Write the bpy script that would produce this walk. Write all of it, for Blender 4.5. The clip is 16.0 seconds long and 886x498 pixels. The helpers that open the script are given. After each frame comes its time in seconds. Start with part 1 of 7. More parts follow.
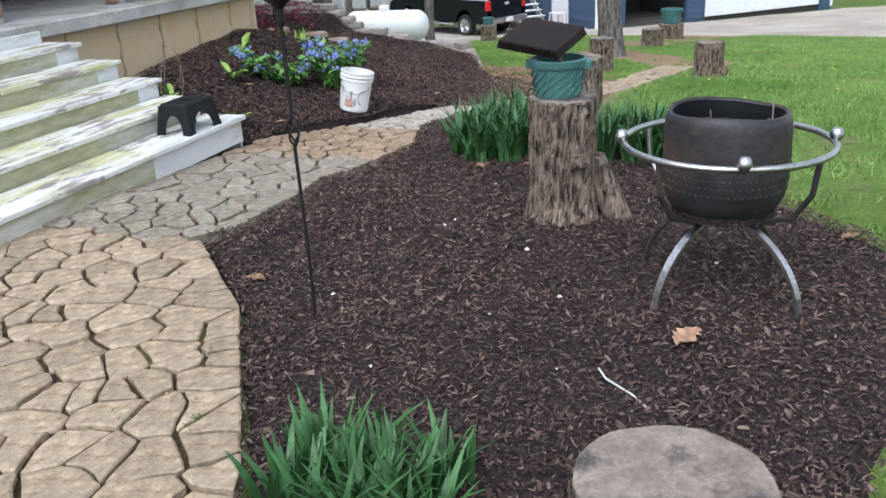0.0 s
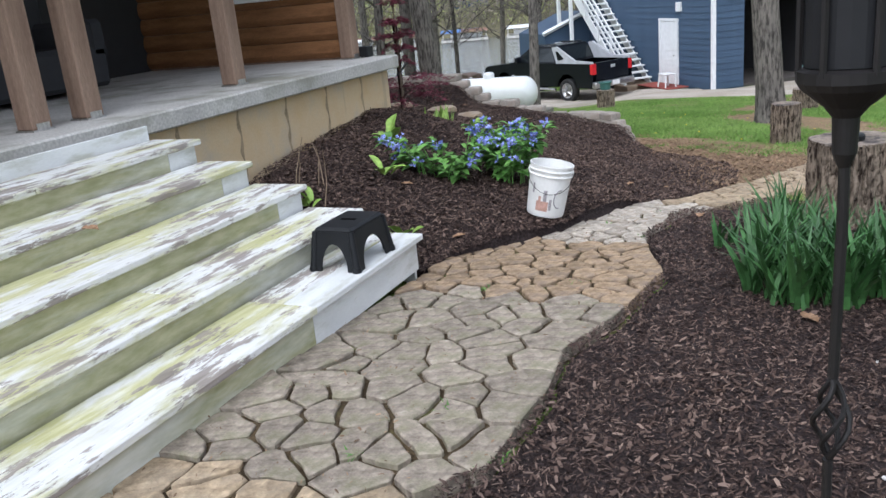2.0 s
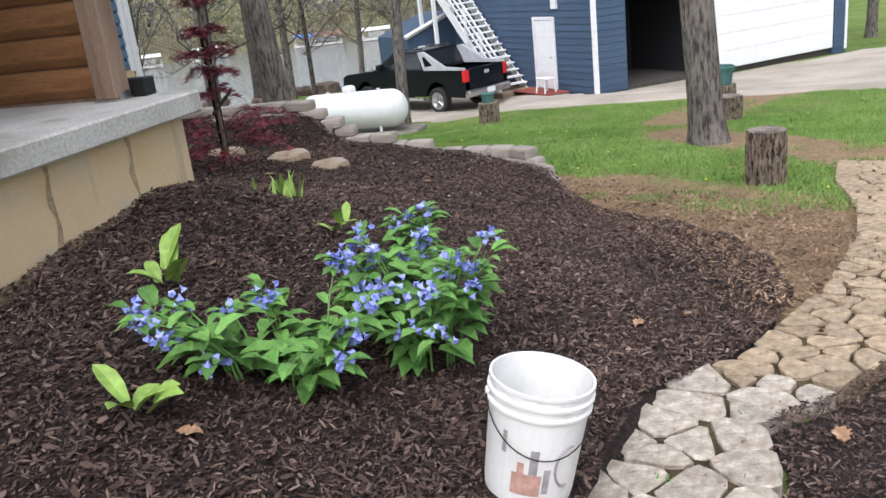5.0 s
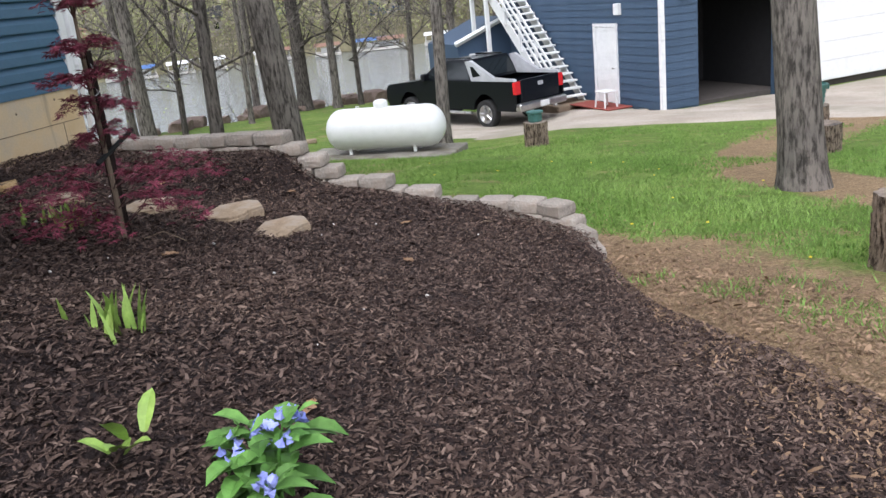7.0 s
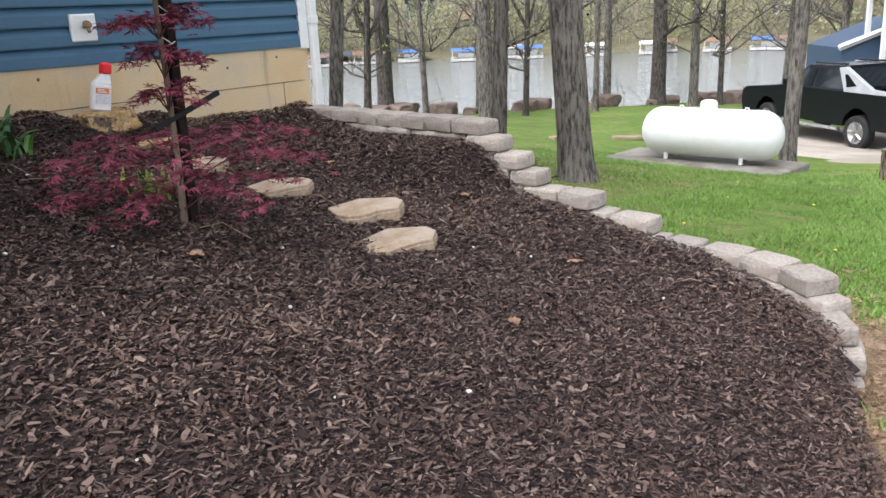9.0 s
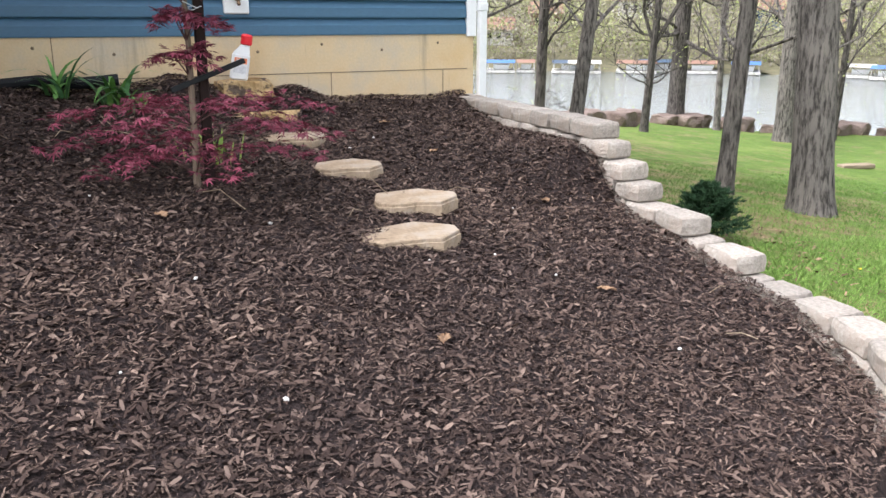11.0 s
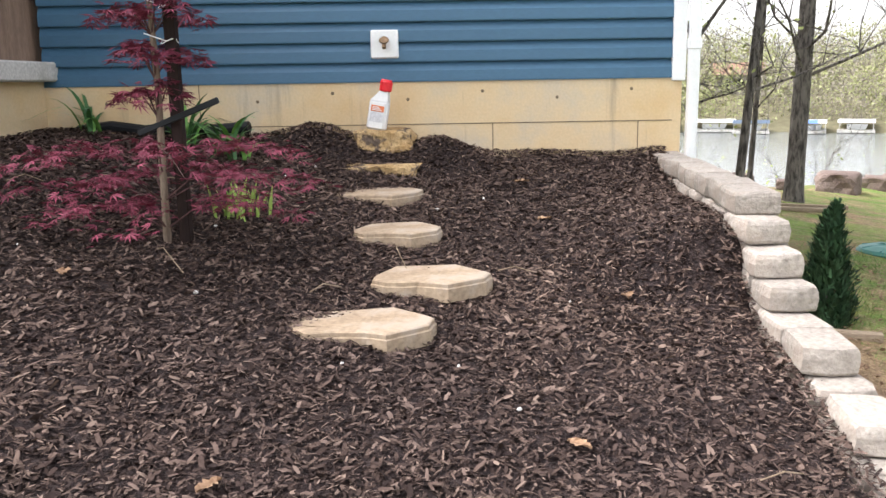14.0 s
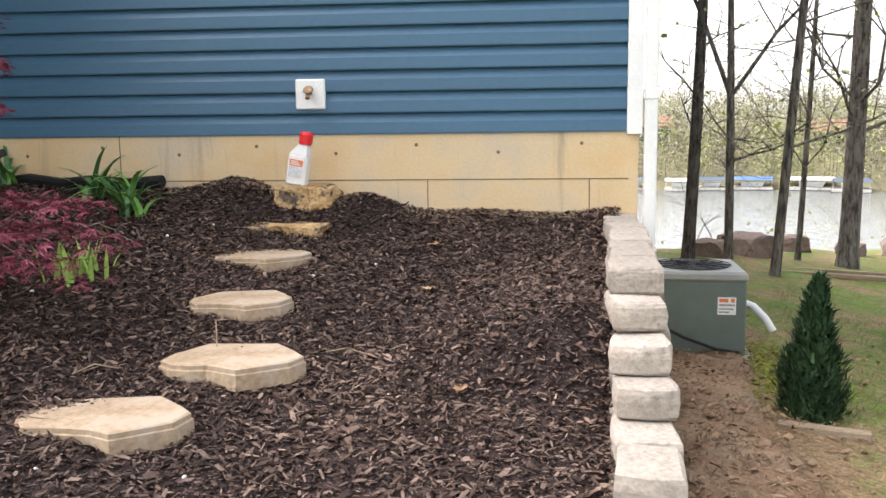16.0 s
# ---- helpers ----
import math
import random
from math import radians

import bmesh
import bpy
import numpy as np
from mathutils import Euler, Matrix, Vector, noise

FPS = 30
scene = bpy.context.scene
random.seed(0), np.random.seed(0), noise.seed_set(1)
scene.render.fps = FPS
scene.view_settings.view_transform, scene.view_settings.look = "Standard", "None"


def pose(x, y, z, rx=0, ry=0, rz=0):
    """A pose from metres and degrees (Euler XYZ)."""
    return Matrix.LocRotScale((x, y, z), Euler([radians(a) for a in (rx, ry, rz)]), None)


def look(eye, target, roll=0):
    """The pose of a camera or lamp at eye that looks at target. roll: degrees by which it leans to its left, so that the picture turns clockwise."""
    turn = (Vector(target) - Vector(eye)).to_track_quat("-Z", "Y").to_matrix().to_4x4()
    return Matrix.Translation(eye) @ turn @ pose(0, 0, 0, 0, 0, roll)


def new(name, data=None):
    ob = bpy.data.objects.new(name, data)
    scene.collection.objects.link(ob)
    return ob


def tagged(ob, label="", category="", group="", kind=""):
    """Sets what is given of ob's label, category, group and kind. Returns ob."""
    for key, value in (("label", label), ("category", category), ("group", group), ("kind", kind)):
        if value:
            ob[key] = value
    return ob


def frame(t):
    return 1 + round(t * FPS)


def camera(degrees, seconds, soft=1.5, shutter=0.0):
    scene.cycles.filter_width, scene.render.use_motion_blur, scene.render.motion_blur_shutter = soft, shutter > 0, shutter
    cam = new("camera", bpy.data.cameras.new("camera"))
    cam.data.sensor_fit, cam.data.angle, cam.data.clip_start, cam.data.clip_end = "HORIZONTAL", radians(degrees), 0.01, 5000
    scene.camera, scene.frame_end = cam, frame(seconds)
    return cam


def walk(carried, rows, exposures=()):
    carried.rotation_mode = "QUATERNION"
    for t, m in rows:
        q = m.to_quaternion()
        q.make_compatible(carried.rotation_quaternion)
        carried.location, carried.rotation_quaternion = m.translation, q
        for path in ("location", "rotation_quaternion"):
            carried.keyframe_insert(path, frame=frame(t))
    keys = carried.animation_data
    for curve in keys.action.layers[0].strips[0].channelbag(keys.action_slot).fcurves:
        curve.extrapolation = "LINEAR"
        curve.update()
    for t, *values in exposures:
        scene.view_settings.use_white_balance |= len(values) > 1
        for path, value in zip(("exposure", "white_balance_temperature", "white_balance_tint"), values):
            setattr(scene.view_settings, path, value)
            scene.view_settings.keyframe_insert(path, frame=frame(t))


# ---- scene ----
cam = camera(55.7, 16.0)
METRES, EYE, TILT, LEAN, TURN = 15.3, 1.67, 0.0, 0.0, 20.4
ROWS = [
    (0.0, 0.0, 0.0, 0.0, -1.16, -21.85, 2.9),
    (0.5, -0.0158, 0.0343, -0.0036, -3.18, -22.32, 1.95),
    (1.0, -0.0347, 0.0649, -0.0041, -2.5, -20.5, 2.64),
    (1.5, -0.0517, 0.0973, -0.004, 2.96, -18.33, 4.05),
    (2.0, -0.0669, 0.1354, -0.0054, 3.3, -17.34, 5.32),
    (2.5, -0.0777, 0.1777, -0.008, 1.9, -18.45, 5.41),
    (3.0, -0.0875, 0.2181, -0.0091, -0.62, -18.85, 5.16),
    (3.5, -0.0868, 0.2587, -0.0099, -2.48, -18.51, 6.13),
    (4.0, -0.0894, 0.2948, -0.0097, -2.74, -16.73, 6.59),
    (4.5, -0.0829, 0.3353, -0.0113, -6.8, -18.25, 6.41),
    (7.0, -0.0276, 0.5219, -0.0211, -2.0, -17.45, 5.96),
    (7.5, -0.0155, 0.5579, -0.0244, 0.52, -18.0, 9.35),
    (8.0, 0.0022, 0.5848, -0.0278, 6.01, -16.35, 9.28),
    (8.5, 0.0176, 0.6123, -0.0337, 15.93, -15.91, 5.94),
    (11.0, 0.0987, 0.7107, -0.0488, 46.28, -15.41, -0.07),
    (11.5, 0.105, 0.7361, -0.0514, 54.43, -14.31, 2.31),
    (12.0, 0.1017, 0.7637, -0.0536, 58.34, -13.61, 2.3),
    (12.5, 0.1047, 0.7891, -0.0562, 59.81, -13.37, 2.56),
    (13.0, 0.0992, 0.8121, -0.0579, 62.16, -13.4, 1.69),
    (13.5, 0.0981, 0.8299, -0.0571, 67.16, -12.16, 0.78),
    (14.0, 0.0979, 0.8465, -0.0584, 73.37, -11.18, 0.91),
    (14.5, 0.0914, 0.8676, -0.0579, 74.54, -10.25, 1.13),
    (15.0, 0.0928, 0.8894, -0.0592, 76.05, -8.39, 1.5),
    (15.5, 0.084, 0.9069, -0.0597, 78.72, -7.26, 1.11),
    (16.0, 0.079, 0.9223, -0.0601, 79.63, -7.43, 0.61),
]
EXPOSURES = [(0.0, 0.9, 5700, 10), (1.5, 0.87, 5700, 10), (2.5, 0.6, 5900, 11), (3.0, 0.5, 5950, 11), (4.5, 0.95, 6100, 13), (7.0, 1.0, 6100, 13), (7.5, 1.2, 6100, 13), (8.7, 1.42, 6150, 13), (11.5, 2.0, 6200, 12), (13.0, 2.1, 6350, 12), (14.5, 2.1, 6500, 13), (16.0, 2.05, 6650, 13)]
walk(cam, [(t, pose(0, 0, EYE, TILT, LEAN, TURN) @ pose(METRES * x, METRES * y, METRES * z, 90 + pitch, roll, yaw)) for t, x, y, z, yaw, pitch, roll in ROWS],
     EXPOSURES)

# ---- world and light ----
world = bpy.data.worlds.new("world")
scene.world = world
world.use_nodes = True
wn = world.node_tree
wn.nodes.clear()
w_out = wn.nodes.new("ShaderNodeOutputWorld")
w_bg = wn.nodes.new("ShaderNodeBackground")
w_hsv = wn.nodes.new("ShaderNodeHueSaturation")
w_sky = wn.nodes.new("ShaderNodeTexSky")
w_sky.sky_type = "NISHITA"
w_sky.sun_disc = False
w_sky.sun_elevation = radians(52)
w_sky.sun_rotation = radians(200)
w_sky.dust_density = 3.0
w_hsv.inputs["Saturation"].default_value = 0.22
wn.links.new(w_sky.outputs[0], w_hsv.inputs["Color"])
wn.links.new(w_hsv.outputs[0], w_bg.inputs["Color"])
wn.links.new(w_bg.outputs[0], w_out.inputs["Surface"])
w_bg.inputs["Strength"].default_value = 0.15
sun_data = bpy.data.lights.new("sun", "SUN")
sun_data.energy = 0.8
sun_data.angle = radians(40)
sun_data.color = (1.0, 0.98, 0.95)
sun = new("sun", sun_data)
sun.matrix_world = look((0, 0, 30), (-8, 21, 0))


# ---- materials ----
def material(name, rough=0.8, metal=0.0, spec=0.3):
    m = bpy.data.materials.new(name)
    m.use_nodes = True
    b = m.node_tree.nodes["Principled BSDF"]
    b.inputs["Roughness"].default_value = rough
    b.inputs["Metallic"].default_value = metal
    b.inputs["Specular IOR Level"].default_value = spec
    return m, m.node_tree, b


def coords(nt, scale=(1, 1, 1), kind="Object", turn=(0, 0, 0)):
    tc = nt.nodes.new("ShaderNodeTexCoord")
    mp = nt.nodes.new("ShaderNodeMapping")
    mp.inputs["Scale"].default_value = scale
    mp.inputs["Rotation"].default_value = turn
    nt.links.new(tc.outputs[kind], mp.inputs["Vector"])
    return mp.outputs[0]


def noise_tex(nt, vec, scale, detail=4.0, rough=0.55):
    n = nt.nodes.new("ShaderNodeTexNoise")
    n.inputs["Scale"].default_value = scale
    n.inputs["Detail"].default_value = detail
    n.inputs["Roughness"].default_value = rough
    nt.links.new(vec, n.inputs["Vector"])
    return n.outputs["Fac"]


def ramp(nt, fac, stops):
    r = nt.nodes.new("ShaderNodeValToRGB")
    e = r.color_ramp.elements
    while len(e) < len(stops):
        e.new(0.5)
    for el, (p, c) in zip(e, stops):
        el.position = p
        el.color = (*c, 1) if len(c) == 3 else (c[0], c[0], c[0], 1)
    nt.links.new(fac, r.inputs["Fac"])
    return r.outputs["Color"]


def mix(nt, fac, a, b, mode="MIX"):
    m = nt.nodes.new("ShaderNodeMix")
    m.data_type = "RGBA"
    m.blend_type = mode
    for socket, value in ((m.inputs["Factor"], fac), (m.inputs[6], a), (m.inputs[7], b)):
        if isinstance(value, (int, float)):
            socket.default_value = value
        elif isinstance(value, tuple):
            socket.default_value = (*value, 1)
        else:
            nt.links.new(value, socket)
    return m.outputs[2]


def bump(nt, b, height, strength=0.4, distance=0.01):
    n = nt.nodes.new("ShaderNodeBump")
    n.inputs["Strength"].default_value = strength
    n.inputs["Distance"].default_value = distance
    nt.links.new(height, n.inputs["Height"])
    nt.links.new(n.outputs[0], b.inputs["Normal"])


def surface(name, c1, c2, scale=3.0, fine=40.0, rough=0.8, spec=0.3, metal=0.0, relief=0.3, depth=0.006, stretch=(1, 1, 1), per_object=0.0,
            per_island=0.0, grit=1.0, stain=None, stain_scale=1.3, stain_range=(0.5, 0.65), kind="Object"):
    """A general surface: two-scale noise between two colours, optional stains, relief, and variation from piece to piece."""
    m, nt, b = material(name, rough, metal, spec)
    v = coords(nt, stretch, kind)
    big = noise_tex(nt, v, scale, 5)
    small = noise_tex(nt, v, fine, 4)
    base = ramp(nt, big, [(0.3, c1), (0.7, c2)])
    grain = ramp(nt, small, [(0.3, (1 - 0.28 * grit,) * 3), (0.7, (1 + 0.12 * grit,) * 3)])
    col = mix(nt, 1.0, base, grain, "MULTIPLY")
    if stain:
        f = ramp(nt, noise_tex(nt, v, stain_scale, 6, 0.65), [(stain_range[0], (0.0,)), (stain_range[1], (1.0,))])
        col = mix(nt, f, col, stain)
    if per_object or per_island:
        if per_object:
            r = nt.nodes.new("ShaderNodeObjectInfo").outputs["Random"]
            k = per_object
        else:
            r = nt.nodes.new("ShaderNodeNewGeometry").outputs["Random Per Island"]
            k = per_island
        tone = ramp(nt, r, [(0.0, (1 - k, 1 - k, 1 - k)), (1.0, (1 + k, 1 + k, 1 + k))])
        col = mix(nt, 1.0, col, tone, "MULTIPLY")
    nt.links.new(col, b.inputs["Base Color"])
    if relief:
        bump(nt, b, small, relief, depth)
    return m


def mulch_material(name, chips):
    m, nt, b = material(name, 0.85, 0, 0.25)
    v = coords(nt, (1, 1, 1))
    if chips:
        r = nt.nodes.new("ShaderNodeNewGeometry").outputs["Random Per Island"]
        col = ramp(nt, r, [(0.0, (0.016, 0.009, 0.008)), (0.4, (0.06, 0.04, 0.032)), (0.78, (0.128, 0.092, 0.074)), (0.93, (0.185, 0.139, 0.113)), (1.0, (0.25, 0.19, 0.15))])
        col = mix(nt, 1.0, col, ramp(nt, noise_tex(nt, v, 0.8, 3), [(0.3, (0.75, 0.7, 0.72)), (0.7, (1.15, 1.08, 1.05))]), "MULTIPLY")
    else:
        col = ramp(nt, noise_tex(nt, v, 55, 5, 0.7), [(0.35, (0.012, 0.008, 0.008)), (0.55, (0.045, 0.03, 0.028)), (0.75, (0.11, 0.08, 0.072))])
        bump(nt, b, noise_tex(nt, v, 45, 5, 0.7), 1.0, 0.03)
    nt.links.new(col, b.inputs["Base Color"])
    return m


def lawn_material():
    """Mown grass, thinning to bare earth where the ground is worn."""
    m, nt, b = material("lawn_ground", 0.9, 0, 0.15)
    v = coords(nt, (1, 1, 1))
    big = noise_tex(nt, v, 0.45, 6, 0.6)
    clump = noise_tex(nt, v, 5, 5, 0.7)
    fine = noise_tex(nt, v, 34, 5, 0.75)
    grass = ramp(nt, big, [(0.3, (0.105, 0.175, 0.04)), (0.55, (0.165, 0.25, 0.06)), (0.75, (0.25, 0.295, 0.1))])
    grass = mix(nt, 1.0, grass, ramp(nt, clump, [(0.3, (0.7, 0.74, 0.66)), (0.7, (1.2, 1.15, 1.15))]), "MULTIPLY")
    grass = mix(nt, 1.0, grass, ramp(nt, fine, [(0.3, (0.5, 0.55, 0.45)), (0.7, (1.3, 1.25, 1.2))]), "MULTIPLY")
    dirt = ramp(nt, fine, [(0.28, (0.1, 0.06, 0.038)), (0.5, (0.3, 0.205, 0.125)), (0.72, (0.5, 0.37, 0.24))])
    dirt = mix(nt, 1.0, dirt, ramp(nt, clump, [(0.3, (0.75, 0.75, 0.75)), (0.7, (1.15, 1.12, 1.08))]), "MULTIPLY")
    worn = nt.nodes.new("ShaderNodeAttribute")
    worn.attribute_name = "worn"
    edge = nt.nodes.new("ShaderNodeMath")
    edge.operation = "MULTIPLY_ADD"
    edge.inputs[1].default_value = 0.5
    nt.links.new(worn.outputs["Fac"], edge.inputs[0])
    nt.links.new(noise_tex(nt, v, 1.6, 9, 0.72), edge.inputs[2])
    bare = ramp(nt, edge.outputs[0], [(0.53, (0.0,)), (0.74, (0.95,))])
    nt.links.new(mix(nt, bare, grass, dirt), b.inputs["Base Color"])
    bump(nt, b, fine, 0.9, 0.03)
    return m


def bark_material(name, c1, c2, scale=1.0):
    m, nt, b = material(name, 0.95, 0, 0.1)
    v = coords(nt, (28 * scale, 28 * scale, 6 * scale))
    f = noise_tex(nt, v, 1.0, 6, 0.65)
    g = noise_tex(nt, coords(nt, (2, 2, 1.2)), 1.5, 3)
    col = ramp(nt, f, [(0.38, c1), (0.56, c2)])
    col = mix(nt, 1.0, col, ramp(nt, g, [(0.3, (0.75, 0.75, 0.75)), (0.7, (1.15, 1.13, 1.1))]), "MULTIPLY")
    nt.links.new(col, b.inputs["Base Color"])
    bump(nt, b, f, 1.0, 0.03)
    return m


def paint_wood_material(name, lo, hi, bare):
    """White deck paint, flaking to grey wood, with green algae."""
    m, nt, b = material(name, 0.6, 0, 0.3)
    v = coords(nt, (7, 1.6, 7))
    flake = noise_tex(nt, v, 1.5, 9, 0.72)
    algae = noise_tex(nt, coords(nt, (5, 1.3, 5)), 1.2, 8, 0.68)
    fine = noise_tex(nt, coords(nt, (40, 4, 40)), 1.0, 4)
    white = ramp(nt, fine, [(0.3, (0.66, 0.66, 0.63)), (0.7, (0.8, 0.8, 0.78))])
    wood = ramp(nt, fine, [(0.3, (0.2, 0.17, 0.15)), (0.7, (0.38, 0.33, 0.3))])
    green = ramp(nt, fine, [(0.3, (0.4, 0.39, 0.15)), (0.7, (0.6, 0.58, 0.32))])
    col = mix(nt, ramp(nt, algae, [(lo, (0.0,)), (hi, (0.9,))]), white, green)
    col = mix(nt, ramp(nt, flake, [(bare, (0.0,)), (bare + 0.03, (0.92,))]), col, wood)
    nt.links.new(col, b.inputs["Base Color"])
    bump(nt, b, flake, 0.25, 0.004)
    return m


def algae_riser_material():
    m, nt, b = material("algae_stained_paint", 0.65, 0, 0.3)
    v = coords(nt, (3, 0.5, 3))
    f = noise_tex(nt, v, 1.4, 6, 0.65)
    fine = noise_tex(nt, coords(nt, (20, 5, 20)), 1.5, 4)
    white = ramp(nt, fine, [(0.3, (0.58, 0.59, 0.52)), (0.7, (0.72, 0.72, 0.66))])
    green = ramp(nt, fine, [(0.3, (0.33, 0.33, 0.17)), (0.7, (0.52, 0.5, 0.32))])
    nt.links.new(mix(nt, ramp(nt, f, [(0.33, (0.0,)), (0.55, (0.95,))]), white, green), b.inputs["Base Color"])
    return m


def foundation_material(name, joints):
    m, nt, b = material(name, 0.85, 0, 0.2)
    v = coords(nt, (1, 1, 1))
    big = noise_tex(nt, v, 2.2, 6, 0.6)
    fine = noise_tex(nt, v, 60, 4)
    col = ramp(nt, big, [(0.3, (0.6, 0.43, 0.24)), (0.5, (0.62, 0.48, 0.3)), (0.72, (0.5, 0.44, 0.35))])
    col = mix(nt, 1.0, col, ramp(nt, fine, [(0.3, (0.94, 0.94, 0.94)), (0.7, (1.04, 1.04, 1.04))]), "MULTIPLY")
    drip = noise_tex(nt, coords(nt, (7, 7, 0.6)), 1.0, 4, 0.6)
    col = mix(nt, ramp(nt, drip, [(0.6, (0.0,)), (0.75, (0.55,))]), col, (0.22, 0.18, 0.14))
    nt.links.new(col, b.inputs["Base Color"])
    bump(nt, b, fine, 0.25, 0.004)
    return m


def water_material():
    m, nt, b = material("lake_water", 0.08, 0, 0.5)
    b.inputs["Base Color"].default_value = (0.2, 0.215, 0.21, 1)
    v = coords(nt, (1, 1, 1))
    bump(nt, b, noise_tex(nt, v, 0.9, 4), 0.6, 0.3)
    return m


def plain(name, color, rough=0.5, metal=0.0, spec=0.4, wear=0.12, scale=6.0):
    lo = tuple(c * (1 - wear) for c in color)
    hi = tuple(min(1.0, c * (1 + wear)) for c in color)
    return surface(name, lo, hi, scale, 60, rough, spec, metal, 0.04, 0.002, grit=0.2)


def glass_material(name, tint=(0.03, 0.035, 0.04)):
    m, nt, b = material(name, 0.05, 0, 0.6)
    b.inputs["Base Color"].default_value = (*tint, 1)
    return m


MULCH = mulch_material("mulch_base", False)
CHIPS = mulch_material("mulch_chips", True)
LAWN = lawn_material()
GRASS = surface("grass_blades", (0.115, 0.22, 0.04), (0.23, 0.35, 0.09), 0.5, 8, 0.6, 0.2, relief=0, per_island=0.35)
DIRT = surface("bare_dirt", (0.19, 0.115, 0.072), (0.4, 0.275, 0.18), 1.6, 45, 0.95, 0.1, relief=0.9, depth=0.02, stain=(0.3, 0.24, 0.17))
GRAVEL = surface("gravel_drive", (0.4, 0.34, 0.28), (0.55, 0.49, 0.42), 0.5, 30, 0.95, 0.1, relief=0.8, depth=0.02, stain=(0.33, 0.3, 0.24), stain_scale=0.4)
TAN_STONE = surface("tan_paver", (0.37, 0.28, 0.18), (0.52, 0.41, 0.285), 4, 26, 0.9, 0.15, relief=0.9, depth=0.015, grit=1.9, per_object=0.16, stain=(0.3, 0.24, 0.17), stain_scale=9, stain_range=(0.48, 0.64), kind="Object")
RUST_STONE = surface("rust_paver", (0.33, 0.235, 0.145), (0.46, 0.34, 0.225), 4, 26, 0.9, 0.15, relief=0.9, depth=0.015, grit=1.9, per_object=0.16, stain=(0.25, 0.19, 0.14), stain_scale=9, stain_range=(0.48, 0.64))
GREY_STONE = surface("grey_paver", (0.3, 0.25, 0.2), (0.42, 0.36, 0.29), 4, 26, 0.9, 0.15, relief=0.9, depth=0.015, grit=1.9, per_object=0.14, stain=(0.24, 0.22, 0.15), stain_scale=9, stain_range=(0.48, 0.64))
PALE_STONE = surface("pale_paver", (0.46, 0.4, 0.33), (0.6, 0.54, 0.46), 4, 26, 0.9, 0.15, relief=0.9, depth=0.015, grit=1.9, per_object=0.14, stain=(0.33, 0.28, 0.22), stain_scale=9, stain_range=(0.48, 0.64))
JOINT = surface("joint_soil", (0.045, 0.032, 0.02), (0.13, 0.095, 0.055), 5, 60, 0.95, 0.1, relief=0.9, depth=0.02, stain=(0.13, 0.16, 0.04), stain_scale=2.5, stain_range=(0.55, 0.7))
WALL_BLOCK = surface("wall_block_stone", (0.315, 0.275, 0.238), (0.455, 0.41, 0.36), 3, 50, 0.9, 0.15, relief=0.7, depth=0.012, per_object=0.14, stain=(0.36, 0.3, 0.25), stain_scale=4)
STEPSTONE = surface("stepping_stone_concrete", (0.34, 0.25, 0.168), (0.43, 0.335, 0.238), 5, 50, 0.85, 0.15, relief=0.4, depth=0.005, per_object=0.1, stain=(0.4, 0.33, 0.26), stain_scale=7)
SANDROCK = surface("ochre_rock", (0.4, 0.25, 0.11), (0.55, 0.4, 0.22), 9, 30, 0.95, 0.1, relief=1.0, depth=0.03, stain=(0.12, 0.09, 0.07), stain_scale=11, stain_range=(0.52, 0.6))
SLAB = surface("deck_concrete", (0.5, 0.48, 0.45), (0.64, 0.62, 0.58), 2.5, 50, 0.85, 0.2, relief=0.3, stain=(0.3, 0.29, 0.24), stain_scale=1.5)
SLAB_DARK = surface("weathered_dark_concrete", (0.2, 0.185, 0.16), (0.33, 0.31, 0.27), 2.5, 50, 0.9, 0.15, relief=0.3, stain=(0.16, 0.14, 0.1), stain_scale=1.5)
FOUND = foundation_material("porch_foundation_stucco", True)
FOUND2 = foundation_material("house_foundation", False)
SIDING = surface("blue_vinyl_siding", (0.04, 0.106, 0.178), (0.05, 0.124, 0.203), 1.2, 90, 0.42, 0.4, relief=0.03, stretch=(0.3, 0.3, 1), per_object=0.05, grit=0.3)
GARAGE_SIDING = surface("slate_blue_siding", (0.05, 0.085, 0.14), (0.062, 0.1, 0.16), 1.0, 60, 0.5, 0.3, relief=0.05, per_object=0.08)
WHITE = plain("white_trim", (0.76, 0.77, 0.77), 0.45, wear=0.05)
STEP_PAINT = paint_wood_material("flaking_white_paint", 0.46, 0.6, 0.524)
STEP_ALGAE = paint_wood_material("algae_green_paint", 0.36, 0.52, 0.545)
STEP_RISER = algae_riser_material()
STEP_WHITE = surface("white_step_paint", (0.68, 0.69, 0.68), (0.78, 0.79, 0.78), 3, 40, 0.55, 0.3, relief=0.1, grit=0.2, stretch=(4, 1, 4), stain=(0.52, 0.52, 0.46), stain_scale=2.2)
POST_WOOD = surface("weathered_post_wood", (0.2, 0.13, 0.095), (0.33, 0.23, 0.17), 2, 30, 0.8, 0.2, relief=0.4, stretch=(8, 8, 0.7))
CEDAR = surface("stained_cedar_board", (0.17, 0.075, 0.03), (0.29, 0.14, 0.06), 2, 25, 0.7, 0.25, relief=0.3, stretch=(1, 7, 8), per_object=0.15)
# near-black: shade painted on the porch wall and garage inside; own colour of roofs
DARK_AND_SHADE = plain("dark_parts_and_shade", (0.03, 0.03, 0.032), 0.6)
BLACK = plain("black_plastic", (0.009, 0.01, 0.012), 0.55, spec=0.3, wear=0.2)
IRON = plain("black_iron", (0.016, 0.014, 0.014), 0.6, 0.3, wear=0.3)
